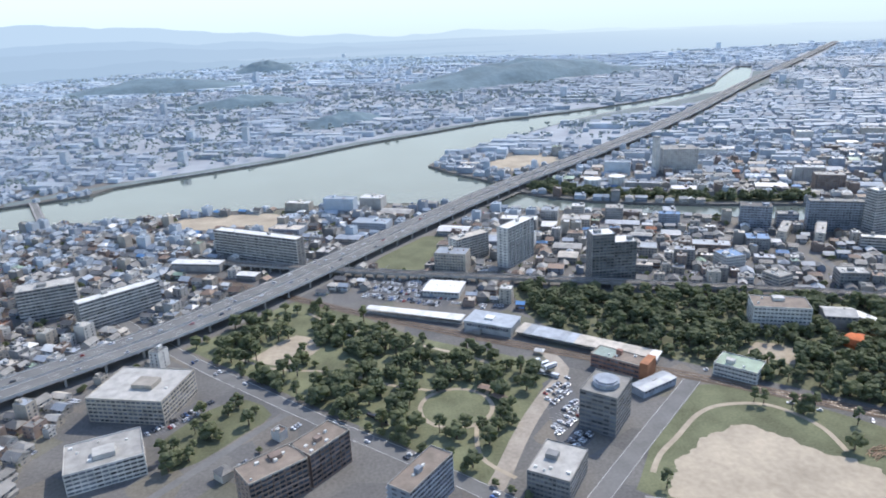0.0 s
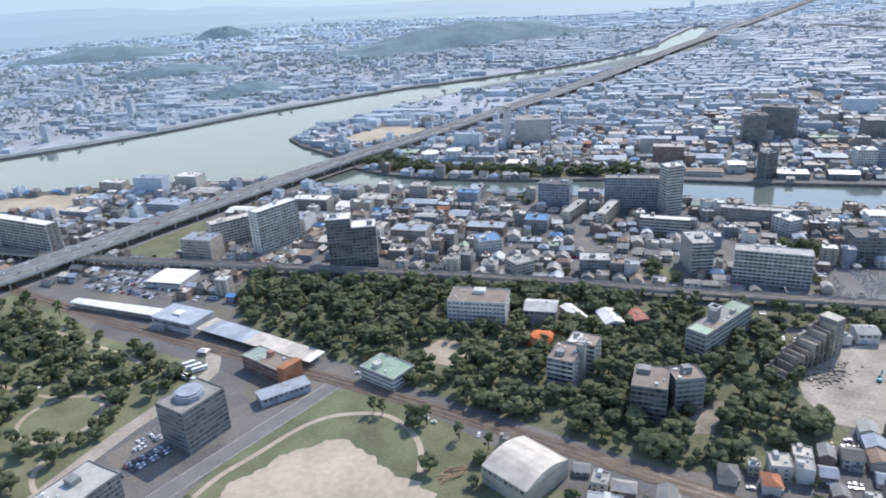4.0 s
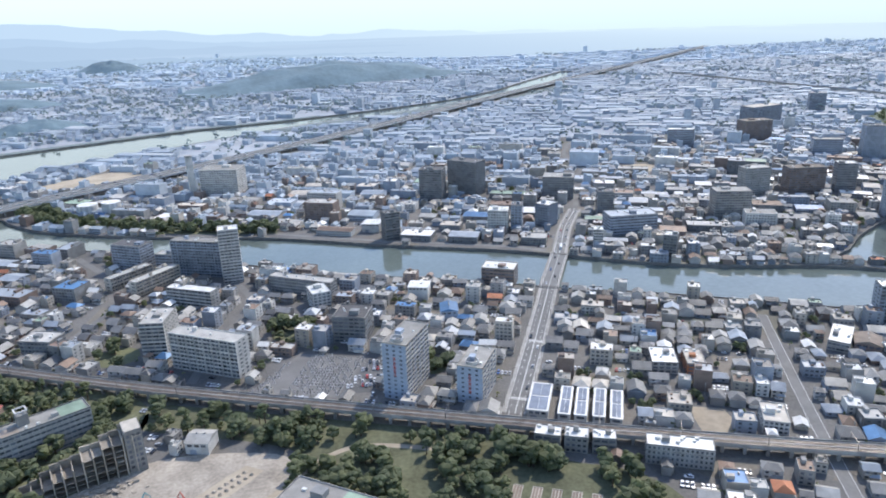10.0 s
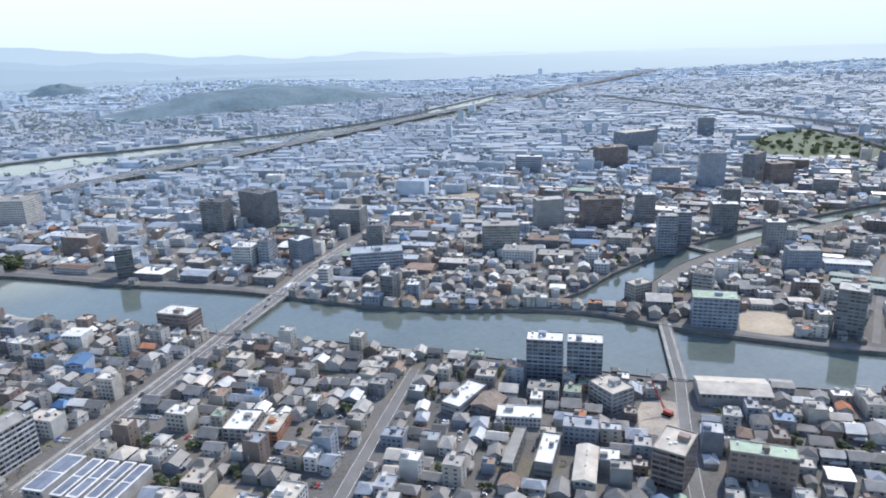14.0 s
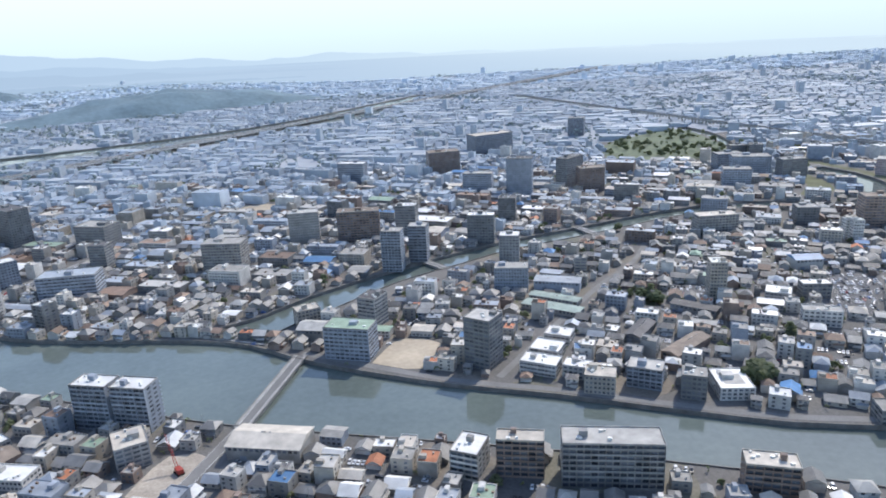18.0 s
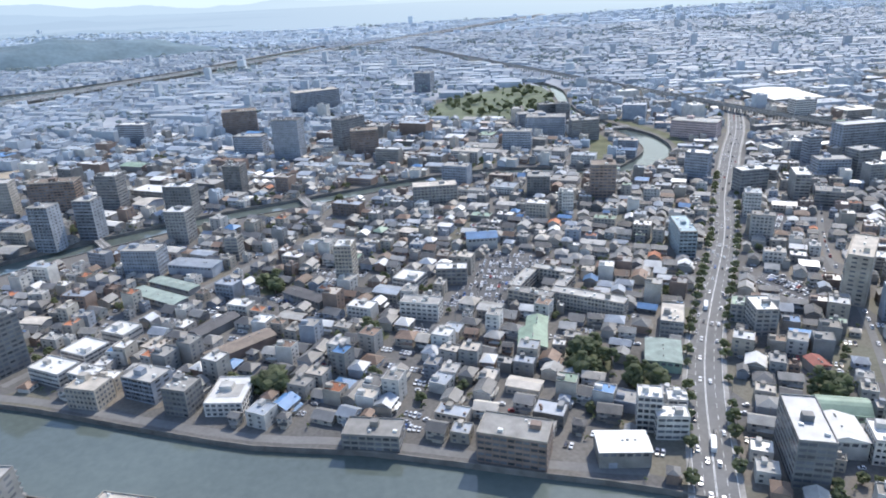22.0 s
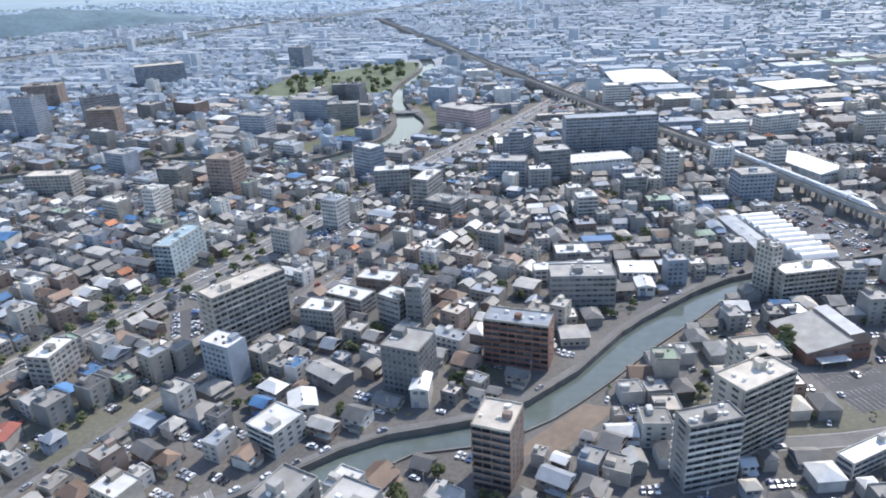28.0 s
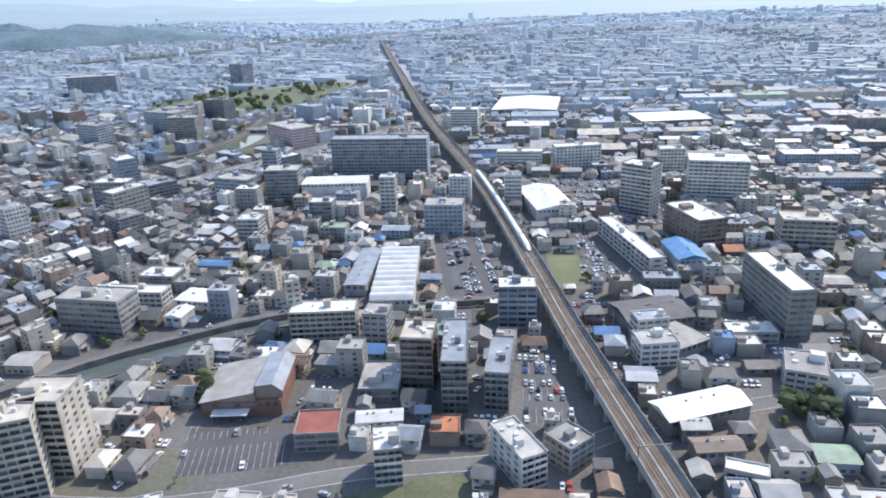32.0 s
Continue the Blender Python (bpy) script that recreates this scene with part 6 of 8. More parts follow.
for y, x, step, side, r in entries:
    p = rnd.rand()
    if p < 0.13:
        for k in range(rnd.randint(2, 5)):
            CAR_SPOTS.append((x + (k - 1.5) * 2.6 * math.cos(r), y + (k - 1.5) * 2.6 * math.sin(r), r + math.pi / 2))
        continue
    if p < 0.20:
        GARDEN_TREES.append((x, y)); continue
    form = "gable" if p < 0.54 else "hip" if p < 0.74 else "flat" if p < 0.91 else "block"
    wi = round(min(max(step - 1.6, 6.0), 12.0) * 0.5) * 2.0 if form != "block" else round(min(step + 0.5, 12))
    wi = min(wi, step - 0.8)
    wi = round(wi * 2) / 2
    di = float(rnd.choice([7.5, 8.5, 9.5, 10.5])) if form != "block" else 11.0
    hi = float(rnd.choice([3.2, 5.7, 5.7, 6.0])) if form in ("gable", "hip") else float(rnd.choice([6.0, 8.6])) if form == "flat" else float(rnd.choice([8.8, 11.6, 14.5]))
    if side == 2:
        form = "flat" if form == "block" else form
        wi, di = step - 1.2, step - 1.8
        hi = min(hi, 6.0)
    elif form != "block" and rnd.rand() < 0.12:
        di = 11.5
    shape_form = "flat" if form == "block" else form
    odds = np.array(HOUSE_ODDS) if shape_form != "flat" else np.array([0, 0.05, 0.03, 0.46, 0.12, 0.15, 0.02, 0.02, 0.13, 0.02])
    rf = HOUSE_ROOFS[rnd.choice(len(HOUSE_ROOFS), p=odds / odds.sum())]
    wl = HOUSE_WALLS[rnd.choice(len(HOUSE_WALLS), p=WALL_ODDS)]
    turn = r + (math.pi / 2 if (rnd.rand() < 0.5 and abs(wi - di) < 2.6) else 0) + rnd.uniform(-0.09, 0.09)
    a, b, g_ = house_mesh(shape_form, wi, di, hi)
    if KINDS[form] < LIMIT[form] and y > 150:
        KINDS[form] += 1
        what = {"gable": "gabled_house", "hip": "hipped_house", "flat": "flat_roofed_house", "block": "small_apartment_house"}[form]
        say = {"tile": "grey tiled", "tile_dark": "dark tiled", "tile_brown": "brown tiled", "tile_red": "orange-red tiled"}.get(rf, WORD.get(rf, rf))
        ob = new(what, shared(a, "wall", WALL[wl], ("w", form, wi, di, hi, wl)))
        ob.matrix_basis = pose(x, y, 0, 0, 0, math.degrees(turn))
        tagged(ob, "%s walled %s with a %s roof" % (WORD[wl], what.replace("_", " "), say), "house", what.replace("_", " ") + "s of the town")
        part("roof", shared(b, "roof", ROOF[rf], ("r", form, wi, di, hi, rf)), ob)
        tagged(part("window", shared(g_, "window", GLASS, ("g", form, wi, di, hi)), ob), kind="stuff")
    else:
        key = int(x // 500)
        sh = town.setdefault(key, Shape())
        # the farther the house, the likelier it takes the haze-coloured set
        hazed = rnd.rand() < (y - 700) / 500
        for src, slot in ((a, 17 + rnd.randint(2) if hazed else HOUSE_WALLS.index(wl)), (b, 19 + rnd.choice(4, p=[0.42, 0.27, 0.06, 0.25]) if hazed else 6 + HOUSE_ROOFS.index(rf)), (g_, 16)):
            if src is g_ and y > 750:
                continue
            k = len(sh.f)
            sh.moved(src, x, y, turn)
            sh.s[k:] = [slot] * (len(sh.f) - k)
for x, y, w, d, h, r in MEDIUM:
    sh = town.setdefault(int(x // 500), Shape())
    # distant blocks draw from the haze-coloured set too
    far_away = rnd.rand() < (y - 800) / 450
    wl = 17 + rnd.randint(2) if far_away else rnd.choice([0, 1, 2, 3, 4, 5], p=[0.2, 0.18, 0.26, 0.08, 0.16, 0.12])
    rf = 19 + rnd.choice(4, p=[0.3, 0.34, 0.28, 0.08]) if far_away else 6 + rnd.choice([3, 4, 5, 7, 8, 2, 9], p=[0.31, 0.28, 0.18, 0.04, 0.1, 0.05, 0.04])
    m = Shape().box(-w / 2, -d / 2, 0, w / 2, d / 2, h, wl)
    if h < 8.5 and rnd.rand() < 0.6:
        e, up = 0.5, 0.10 * d
        for s in (-1, 1):
            m.face([(-w / 2 - e, s * (d / 2 + e), h), (w / 2 + e, s * (d / 2 + e), h), (w / 2 + e, 0, h + up), (-w / 2 - e, 0, h + up)][::s], rf)
        for s in (-1, 1):
            m.face([(s * w / 2, -d / 2, h), (s * w / 2, d / 2, h), (s * w / 2, 0, h + up)], wl)
    else:
        m.box(-w / 2 + 0.3, -d / 2 + 0.3, h - 0.1, w / 2 - 0.3, d / 2 - 0.3, h + 0.06, rf)
        for a0, b0, a1, b1 in ((-w / 2, -d / 2, w / 2, -d / 2 + 0.3), (-w / 2, d / 2 - 0.3, w / 2, d / 2), (-w / 2, -d / 2 + 0.3, -w / 2 + 0.3, d / 2 - 0.3), (w / 2 - 0.3, -d / 2 + 0.3, w / 2, d / 2 - 0.3)):
            m.box(a0, b0, h - 0.1, a1, b1, h + 0.6, wl)
        u = rnd.uniform(-0.3, 0.2) * w
        m.box(u, 0, h, u + 3.2, d * 0.4, h + 2.4, wl)
        for _ in range(3):
            u, v = rnd.uniform(-0.42, 0.38) * w, rnd.uniform(-0.38, 0.3) * d
            m.box(u, v, h, u + 1.3, v + 0.9, h + 1.1, 8)
    if y < 900:
        for f in range(int(h / 3.0)):
            for u in np.arange(-w / 2 + 1.2, w / 2 - 2.2, 3.1):
                m.box(u, -d / 2 - 0.05, f * 3.0 + 0.9, u + 1.9, -d / 2 + 0.02, f * 3.0 + 2.3, 16)
    sh.moved(m, x, y, r)
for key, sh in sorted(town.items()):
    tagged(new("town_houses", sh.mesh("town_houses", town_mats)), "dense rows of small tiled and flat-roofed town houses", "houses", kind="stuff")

# the wide town beyond: larger plots, block by block
rnd = np.random.RandomState(11)
# x, y, half length, half depth, height, turn
hills = ((840, 2800, 640, 190, 88, 24), (60, 1860, 120, 70, 34, 20), (-290, 4200, 200, 120, 60, 0), (-250, 2450, 220, 100, 36, 10), (-700, 3300, 420, 190, 55, 0))


def on_hill(x, y):
    for a, b, rx, ry, _, turn in hills:
        c, q = math.cos(radians(turn)), math.sin(radians(turn))
        u, v = ((x - a) * c + (y - b) * q) / rx, (-(x - a) * q + (y - b) * c) / ry
        if u * u + v * v < 0.9:
            return True
    return False



groves = []
for near_y, far_y, lw, ld in ((1250, 2900, 21, 24), (2900, 5400, 33, 38)):
    far = Shape()
    fx, fy, ffc, fr = lots(-3200, 8000, near_y, far_y, -24, lw, ld, 6, 110, 77, lambda x, y: (x > -300 - 0.5 * y) & (x < 1800 + 1.05 * y) & (y < 4000 + np.clip((1700 - x) * 0.8, 0, 1400)))
    for x, y, (step, side) in zip(fx, fy, ffc):
        if on_hill(x, y):
            continue
        q = rnd.rand()
        patchy = noise.noise(Vector((x * 0.0045, y * 0.003, 3.1)))
        if patchy > (0.02 if x < 900 else 0.28) and q < 0.75:
            if q < 0.45:
                groves.append((x, y, rnd.uniform(2.2, 4.2)))
            continue
        if q < 0.10:
            if q < 0.05 or (y < 1900 and q < 0.08):
                groves.append((x, y, rnd.uniform(2.0, 4.0)))
            continue
        w, d, h = step * rnd.uniform(0.55, 0.85), rnd.uniform(0.45, 0.8) * ld, rnd.choice([5.5, 6.0, 7.0, 9.0, 12.0], p=[0.3, 0.3, 0.2, 0.13, 0.07])
        if q > 0.994:
            h = rnd.uniform(18, 40)
        works = patchy < -0.12
        if (0.90 if not works else 0.80) < q < 0.955:
            w, d, h = w * rnd.uniform(2.0, 4.2), d * rnd.uniform(1.2, 2.0), rnd.uniform(7, 11)
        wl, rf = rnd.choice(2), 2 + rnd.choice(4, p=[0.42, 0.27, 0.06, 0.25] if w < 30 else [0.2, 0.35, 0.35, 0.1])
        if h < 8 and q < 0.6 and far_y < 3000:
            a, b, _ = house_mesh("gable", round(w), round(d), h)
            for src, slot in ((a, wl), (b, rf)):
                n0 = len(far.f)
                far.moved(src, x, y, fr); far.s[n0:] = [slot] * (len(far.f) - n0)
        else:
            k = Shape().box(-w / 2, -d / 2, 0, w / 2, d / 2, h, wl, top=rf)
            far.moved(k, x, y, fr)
    tagged(new("distant_town", far.mesh("distant_town", hazed_walls + hazed_roofs if near_y < 2000 else far_hazed_walls + far_hazed_roofs)), "distant town of countless low roofs across the plain", "houses", kind="stuff")


# ---------------------------------------------------------------- trees and woods
def tree_shape(seed, height, spread, clumps, big=1.0):
    rs = random.Random(seed)
    trunk, crown = Shape(), Shape()
    n = 6
    lev = [(0, 0.05 * spread + 0.12), (height * 0.35, 0.035 * spread + 0.08), (height * 0.7, 0.05)]
    for (z0, r0), (z1, r1) in zip(lev[:-1], lev[1:]):
        for i in range(n):
            a, b = 2 * math.pi * i / n, 2 * math.pi * (i + 1) / n
            trunk.face([(r0 * math.cos(a), r0 * math.sin(a), z0), (r0 * math.cos(b), r0 * math.sin(b), z0), (r1 * math.cos(b), r1 * math.sin(b), z1), (r1 * math.cos(a), r1 * math.sin(a), z1)])
    for k in range(4):
        a = rs.uniform(0, 6.28); L = spread * 0.32
        p0, p1 = Vector((0, 0, height * 0.35)), Vector((L * math.cos(a), L * math.sin(a), height * 0.62))
        s = Vector((-math.sin(a), math.cos(a), 0)) * 0.09
        trunk.face([tuple(p0 - s), tuple(p0 + s), tuple(p1 + s * 0.4), tuple(p1 - s * 0.4)])
        s = Vector((0, 0, 0.09))
        trunk.face([tuple(p0 - s), tuple(p0 + s), tuple(p1 + s * 0.4), tuple(p1 - s * 0.4)])
    bmi = bmesh.new()
    bmesh.ops.create_icosphere(bmi, subdivisions=1, radius=1.0)
    iv = [v.co.copy() for v in bmi.verts]
    ifc = [tuple(v.index for v in f.verts) for f in bmi.faces]
    bmi.free()
    for k in range(clumps):
        u, a = rs.uniform(-0.75, 1.0), rs.uniform(0, 6.28)
        rr = math.sqrt(max(0, 1 - u * u)) * rs.uniform(0.55, 1.05)
        c = Vector((math.cos(a) * rr * spread / 2, math.sin(a) * rr * spread / 2, height * 0.62 + u * height * 0.34 * rs.uniform(0.8, 1.1)))
        s = spread * rs.uniform(0.09, 0.19) * big
        k0 = len(crown.v)
        for v in iv:
            j = 1 + rs.uniform(-0.35, 0.35)
            crown.v.append((c.x + v.x * s * j, c.y + v.y * s * j, c.z + v.z * s * 0.8 * j))
        crown.f += [tuple(k0 + i for i in f) for f in ifc]
        crown.s += [0] * len(ifc)
    return trunk, crown


TREES = [tree_shape(i, h, s, n, 1.3) for i, (h, s, n) in enumerate(((8.5, 7.0, 46), (11.0, 8.5, 56), (6.5, 5.5, 36), (13.0, 6.0, 50), (9.5, 9.5, 58), (3.2, 3.4, 12)))]
LIGHT = [tree_shape(20 + i, h, s, n, 1.75) for i, (h, s, n) in enumerate(((8.5, 7.0, 19), (11.0, 8.5, 22), (6.5, 5.5, 10), (13.0, 6.0, 20), (9.5, 9.5, 24), (3.2, 3.4, 4)))]
tree_data = [(t.mesh("trunk", [BARK]), c.mesh("crown", [LEAF]), c.mesh("crown_pale", [LEAF_PALE])) for t, c in TREES]
SPOTS = []
rnd = np.random.RandomState(21)


def scatter(poly, n, seed, pad=0.0):
    rs = np.random.RandomState(seed)
    a = np.array(poly)
    out = []
    for _ in range(40):
        x, y = rs.uniform(a[:, 0].min(), a[:, 0].max(), 400), rs.uniform(a[:, 1].min(), a[:, 1].max(), 400)
        m = inside(x, y, poly)
        for q, _m in zip(SANDS.values(), SANDS):
            m &= ~inside(x, y, q[0])
        for pts, wd in LINES:
            m &= ~near_line(x, y, pts, wd + 1)
        m &= clear_of_buildings(x, y, 2.5)
        out += list(zip(x[m], y[m]))
        if len(out) > n:
            break
    return out[:n]


for name, n in (("park_lawn", 330), ("wood_floor_west", 900), ("wood_floor_east", 470), ("far_park", 110), ("peninsula_green", 260), ("temple_garden", 22), ("school_garden", 14), ("kindergarten_garden", 16), ("shrine_garden", 9), ("court_garden", 12), ("flats_garden", 8), ("river_garden", 20), ("hedge_garden", 14), ("rail_garden", 6), ("canal_garden", 6), ("house_garden", 6), ("campus_field", 14), ("office_lawn", 17)):
    for x, y in scatter(GREENS[name][0], n, n):
        if name == "park_lawn" and (math.hypot(x - 71, y - 408) < 26 or math.hypot(x - 71, y - 408) > 150 and rnd.rand() < 0.2):
            continue
        if name == "wood_floor_east" and (764 < x < 815 and 255 < y < 295 or noise.noise(Vector((x * 0.03, y * 0.03, 4.2))) > 0.32):
            continue
        SPOTS.append((x, y, name))
for x, y, a in along(ROADS["avenue"][0], 13):
    for o in (-10.6, 10.6):
        if rnd.rand() < 0.75 and y < 620:
            SPOTS.append((x - math.sin(a) * o, y + math.cos(a) * o, "street"))
for x, y, a in along(ROADS["park_road"][0], 11):
    if rnd.rand() < 0.6 and y < 520:
        SPOTS.append((x - math.sin(a) * 8.5, y + math.cos(a) * 8.5, "street"))
for poly in (STREAM_W, STREAM_E):
    for x, y, a in along(poly, 30):
        if rnd.rand() < 0.2:
            SPOTS.append((x + rnd.uniform(-1, 1) * 3 - 8 * math.sin(a), y + 8 * math.cos(a), "bank"))
for x, y in ((267, 366), (272, 363), (287, 354), (291, 347), (297, 346), (313, 327), (327, 314)):
    SPOTS.append((x, y, "poplar"))
for x, y in GARDEN_TREES:
    for _ in range(rnd.randint(1, 4)):
        SPOTS.append((x + rnd.uniform(-4, 4), y + rnd.uniform(-4, 4), "garden"))
for x, y in BUSHES:
    SPOTS.append((x, y, "bush"))
xs, ys = np.array([s[0] for s in SPOTS]), np.array([s[1] for s in SPOTS])
wet = np.zeros(len(xs), bool)
for poly in RIVERS.values():
    wet |= inside(xs, ys, poly)
SPOTS = [s for s, w in zip(SPOTS, wet) if not w]
SPOTS.sort(key=lambda s: s[1] + (900 if s[2] == "bush" else 0))
woods = Shape()
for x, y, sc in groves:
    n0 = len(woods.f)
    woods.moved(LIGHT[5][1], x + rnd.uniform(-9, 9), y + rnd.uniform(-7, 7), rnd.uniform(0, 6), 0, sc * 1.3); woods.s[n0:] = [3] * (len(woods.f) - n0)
for i, (x, y, where) in enumerate(SPOTS):
    k = 5 if where == "bush" else 3 if where == "poplar" else rnd.randint(5) if where not in ("street", "garden") else 2
    sc = rnd.uniform(0.7, 1.2) * (0.8 if where == "garden" else 1.0)
    pale = rnd.rand() < (0.5 if where == "park_lawn" else 0.8 if where == "far_park" else 0.45)
    turn = rnd.uniform(0, 6.28)
    if i < 240:
        ob = base("tree", x, y, math.degrees(turn), "broad pale green tree with an uneven crown" if pale else "dark green broadleaved tree with a dense crown", "tree", "trees of the town")
        ob.scale = (sc, sc, sc)
        part("trunk", tree_data[k][0], ob)
        part("crown", tree_data[k][2 if pale else 1], ob)
    else:
        for src, slot in zip(LIGHT[k], (0, 2 if pale else 1)):
            if (y > 700 or where == "bush") and slot == 0:
                continue
            n0 = len(woods.f)
            woods.moved(src, x, y, turn, 0, sc); woods.s[n0:] = [slot] * (len(woods.f) - n0)
# the last slot, for the far groves, has haze mixed into its green
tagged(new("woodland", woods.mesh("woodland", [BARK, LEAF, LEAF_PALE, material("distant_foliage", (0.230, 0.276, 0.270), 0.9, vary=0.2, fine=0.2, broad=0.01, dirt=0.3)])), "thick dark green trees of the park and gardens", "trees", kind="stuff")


# ---------------------------------------------------------------- cars
def car_shapes(L, W, H):
    b, g_, w = Shape(), Shape(), Shape()
    prof = [(-L / 2, 0.35), (-L / 2, 0.85), (-L * 0.22, 0.95), (L * 0.40, 1.0), (L / 2, 0.9), (L / 2, 0.35)]
    for s in (-W / 2, W / 2):
        b.face([(x, s, z) for x, z in (prof if s < 0 else prof[::-1])])
    for (x0, z0), (x1, z1) in zip(prof, prof[1:] + prof[:1]):
        b.face([(x0, W / 2, z0), (x1, W / 2, z1), (x1, -W / 2, z1), (x0, -W / 2, z0)])
    k = W / 2 - 0.12
    t = W / 2 - 0.25
    p = [(-L * 0.24, k, 0.95), (L * 0.38, k, 0.98), (L * 0.30, t, H - 0.06), (-L * 0.08, t, H - 0.06)]
    g_.face(p); g_.face([(x, -y, z) for x, y, z in p[::-1]])
    g_.face([p[0], p[3], (p[3][0], -p[3][1], p[3][2]), (p[0][0], -p[0][1], p[0][2])])
    g_.face([p[2], p[1], (p[1][0], -p[1][1], p[1][2]), (p[2][0], -p[2][1], p[2][2])])
    b.box(-L * 0.09, -t - 0.03, H - 0.07, L * 0.31, t + 0.03, H)
    for x in (-L * 0.3, L * 0.3):
        for y in (-W / 2 + 0.1, W / 2 - 0.1):
            for i in range(8):
                a, c = 2 * math.pi * i / 8, 2 * math.pi * (i + 1) / 8
                w.face([(x + 0.32 * math.cos(a), y - 0.1, 0.32 + 0.32 * math.sin(a)), (x + 0.32 * math.cos(c), y - 0.1, 0.32 + 0.32 * math.sin(c)),
                        (x + 0.32 * math.cos(c), y + 0.1, 0.32 + 0.32 * math.sin(c)), (x + 0.32 * math.cos(a), y + 0.1, 0.32 + 0.32 * math.sin(a))])
    return b, g_, w


CARS = [car_shapes(4.4, 1.75, 1.5), car_shapes(3.5, 1.55, 1.75), car_shapes(4.9, 1.85, 1.9)]
TYRE = material("tyre_rubber", (0.02, 0.02, 0.02), 0.9)
car_data = [[(b.mesh("body", [p]), g_.mesh("cabin_glass", [GLASS]), w.mesh("wheels", [TYRE])) for p in CAR_PAINT] for b, g_, w in CARS]
spots = [(x, y, a, 0.06) for x, y, a in CAR_SPOTS]
rnd = np.random.RandomState(31)
bays = Shape()
for name, poly in CAR_PARKS.items():
    a = np.array(poly, float)
    e = a[1] - a[0]
    rot = math.atan2(e[1], e[0])
    c = a.mean(0)
    R = np.linalg.norm(a - c, axis=1).max()
    v = -R
    while v < R:
        for u in np.arange(-R, R, 2.6):
            x, y = c[0] + u * math.cos(rot) - v * math.sin(rot), c[1] + u * math.sin(rot) + v * math.cos(rot)
            if inside(np.array([x]), np.array([y]), poly)[0] and clear_of_buildings(np.array([x]), np.array([y]), 2.0)[0]:
                m = Shape(); m.face([(-1.25, -2.4, 0.055), (-1.15, -2.4, 0.055), (-1.15, 2.4, 0.055), (-1.25, 2.4, 0.055)])
                bays.moved(m, x, y, rot)
                if rnd.rand() < {"gym_car_park": 0.04, "works_car_park": 0.4, "hall_car_park": 0.45, "flats_car_park": 0.5}.get(name, 0.62):
                    spots.append((x + rnd.uniform(-.15, .15), y, rot + math.pi / 2 + rnd.choice([0, math.pi]), 0.05))
        v += 5.6 if int(round(v)) % 2 else 10.8
tagged(new("bay_lines", bays.mesh("bay_lines", [PAINT])), "white painted parking bay lines on asphalt", "road marking", kind="structure")
for name, step, offs in (("avenue", 24, (-6.5, -2.6, 2.6, 6.5)), ("bridge_road_south", 30, (-3.5, 3.5)), ("bridge_road_north", 26, (-3.5, 3.5)), ("park_road", 32, (-2, 2)), ("station_front", 45, (-2,)), ("lane_east", 11, (-1.1,)), ("lane_canal", 13, (0.5,))):
    for o in offs:
        for x, y, a in along(smooth(ROADS[name][0], 15), step, rnd.uniform(0, 20)):
            if rnd.rand() < 0.5:
                spots.append((x - math.sin(a) * o, y + math.cos(a) * o, a + (math.pi if o > 0 else 0) + math.pi, 0.07))
for s in (-9.5, 9.5):
    for o in (-4, 0, 4):
        for x, y, a in along(shifted(EXPRESSWAY, s + o), 38, rnd.uniform(0, 30)):
            if rnd.rand() < 0.5:
                spots.append((x, y, a + (math.pi if s > 0 else 0), 9.06))
for k in range(5):
    spots.append((887 + k * 8.2 + (3 if k % 2 else -3) * 0.9, 554 + k * 16 - (3 if k % 2 else -3) * 0.45, radians(63), 0.52))
spots.sort(key=lambda s: s[1])
rest = Shape()
for i, (x, y, a, z) in enumerate(spots):
    k = rnd.choice(3, p=[0.5, 0.3, 0.2])
    c = rnd.choice(5, p=[0.46, 0.27, 0.21, 0.03, 0.03])
    if i < 170:
        ob = base("car", x, y, math.degrees(a), "%s %s on the asphalt" % (("white", "silver", "black", "red", "blue")[c], ("saloon car", "small boxy car", "tall family van")[k]), "car", "cars of the town", z)
        part("body", car_data[k][c][0], ob); part("cabin_glass", car_data[k][c][1], ob, "dark car glass"); part("wheels", car_data[k][c][2], ob)
    else:
        for src, slot in zip(CARS[k], (c, 5, 6)):
            if slot == 6:
                continue
            n0 = len(rest.f)
            rest.moved(src, x, y, a, z); rest.s[n0:] = [slot] * (len(rest.f) - n0)
tagged(new("parked_cars", rest.mesh("parked_cars", CAR_PAINT + [GLASS, TYRE])), "many parked and driving cars, mostly white and silver", "cars", kind="stuff")


# ---------------------------------------------------------------- single things
def tank(x, y, r, h):
    ob = base("storage_tank", x, y, 0, "white round steel storage tank", "tank", "tanks of the works")
    sh = Shape(); top = Shape()
    n = 24
    pts = [(r * math.cos(2 * math.pi * i / n), r * math.sin(2 * math.pi * i / n)) for i in range(n)]
    for i in range(n):
        a, b = pts[i], pts[(i + 1) % n]
        sh.face([(*a, 0), (*b, 0), (*b, h), (*a, h)])
        top.face([(*a, h), (*b, h), (0, 0, h + r * 0.12)])
    part("shell", sh.mesh("shell", [WALL["white"]]), ob); part("roof", top.mesh("roof", [ROOF["white"]]), ob)


tank(392, 968, 13, 14)
tank(425, 955, 12, 18)

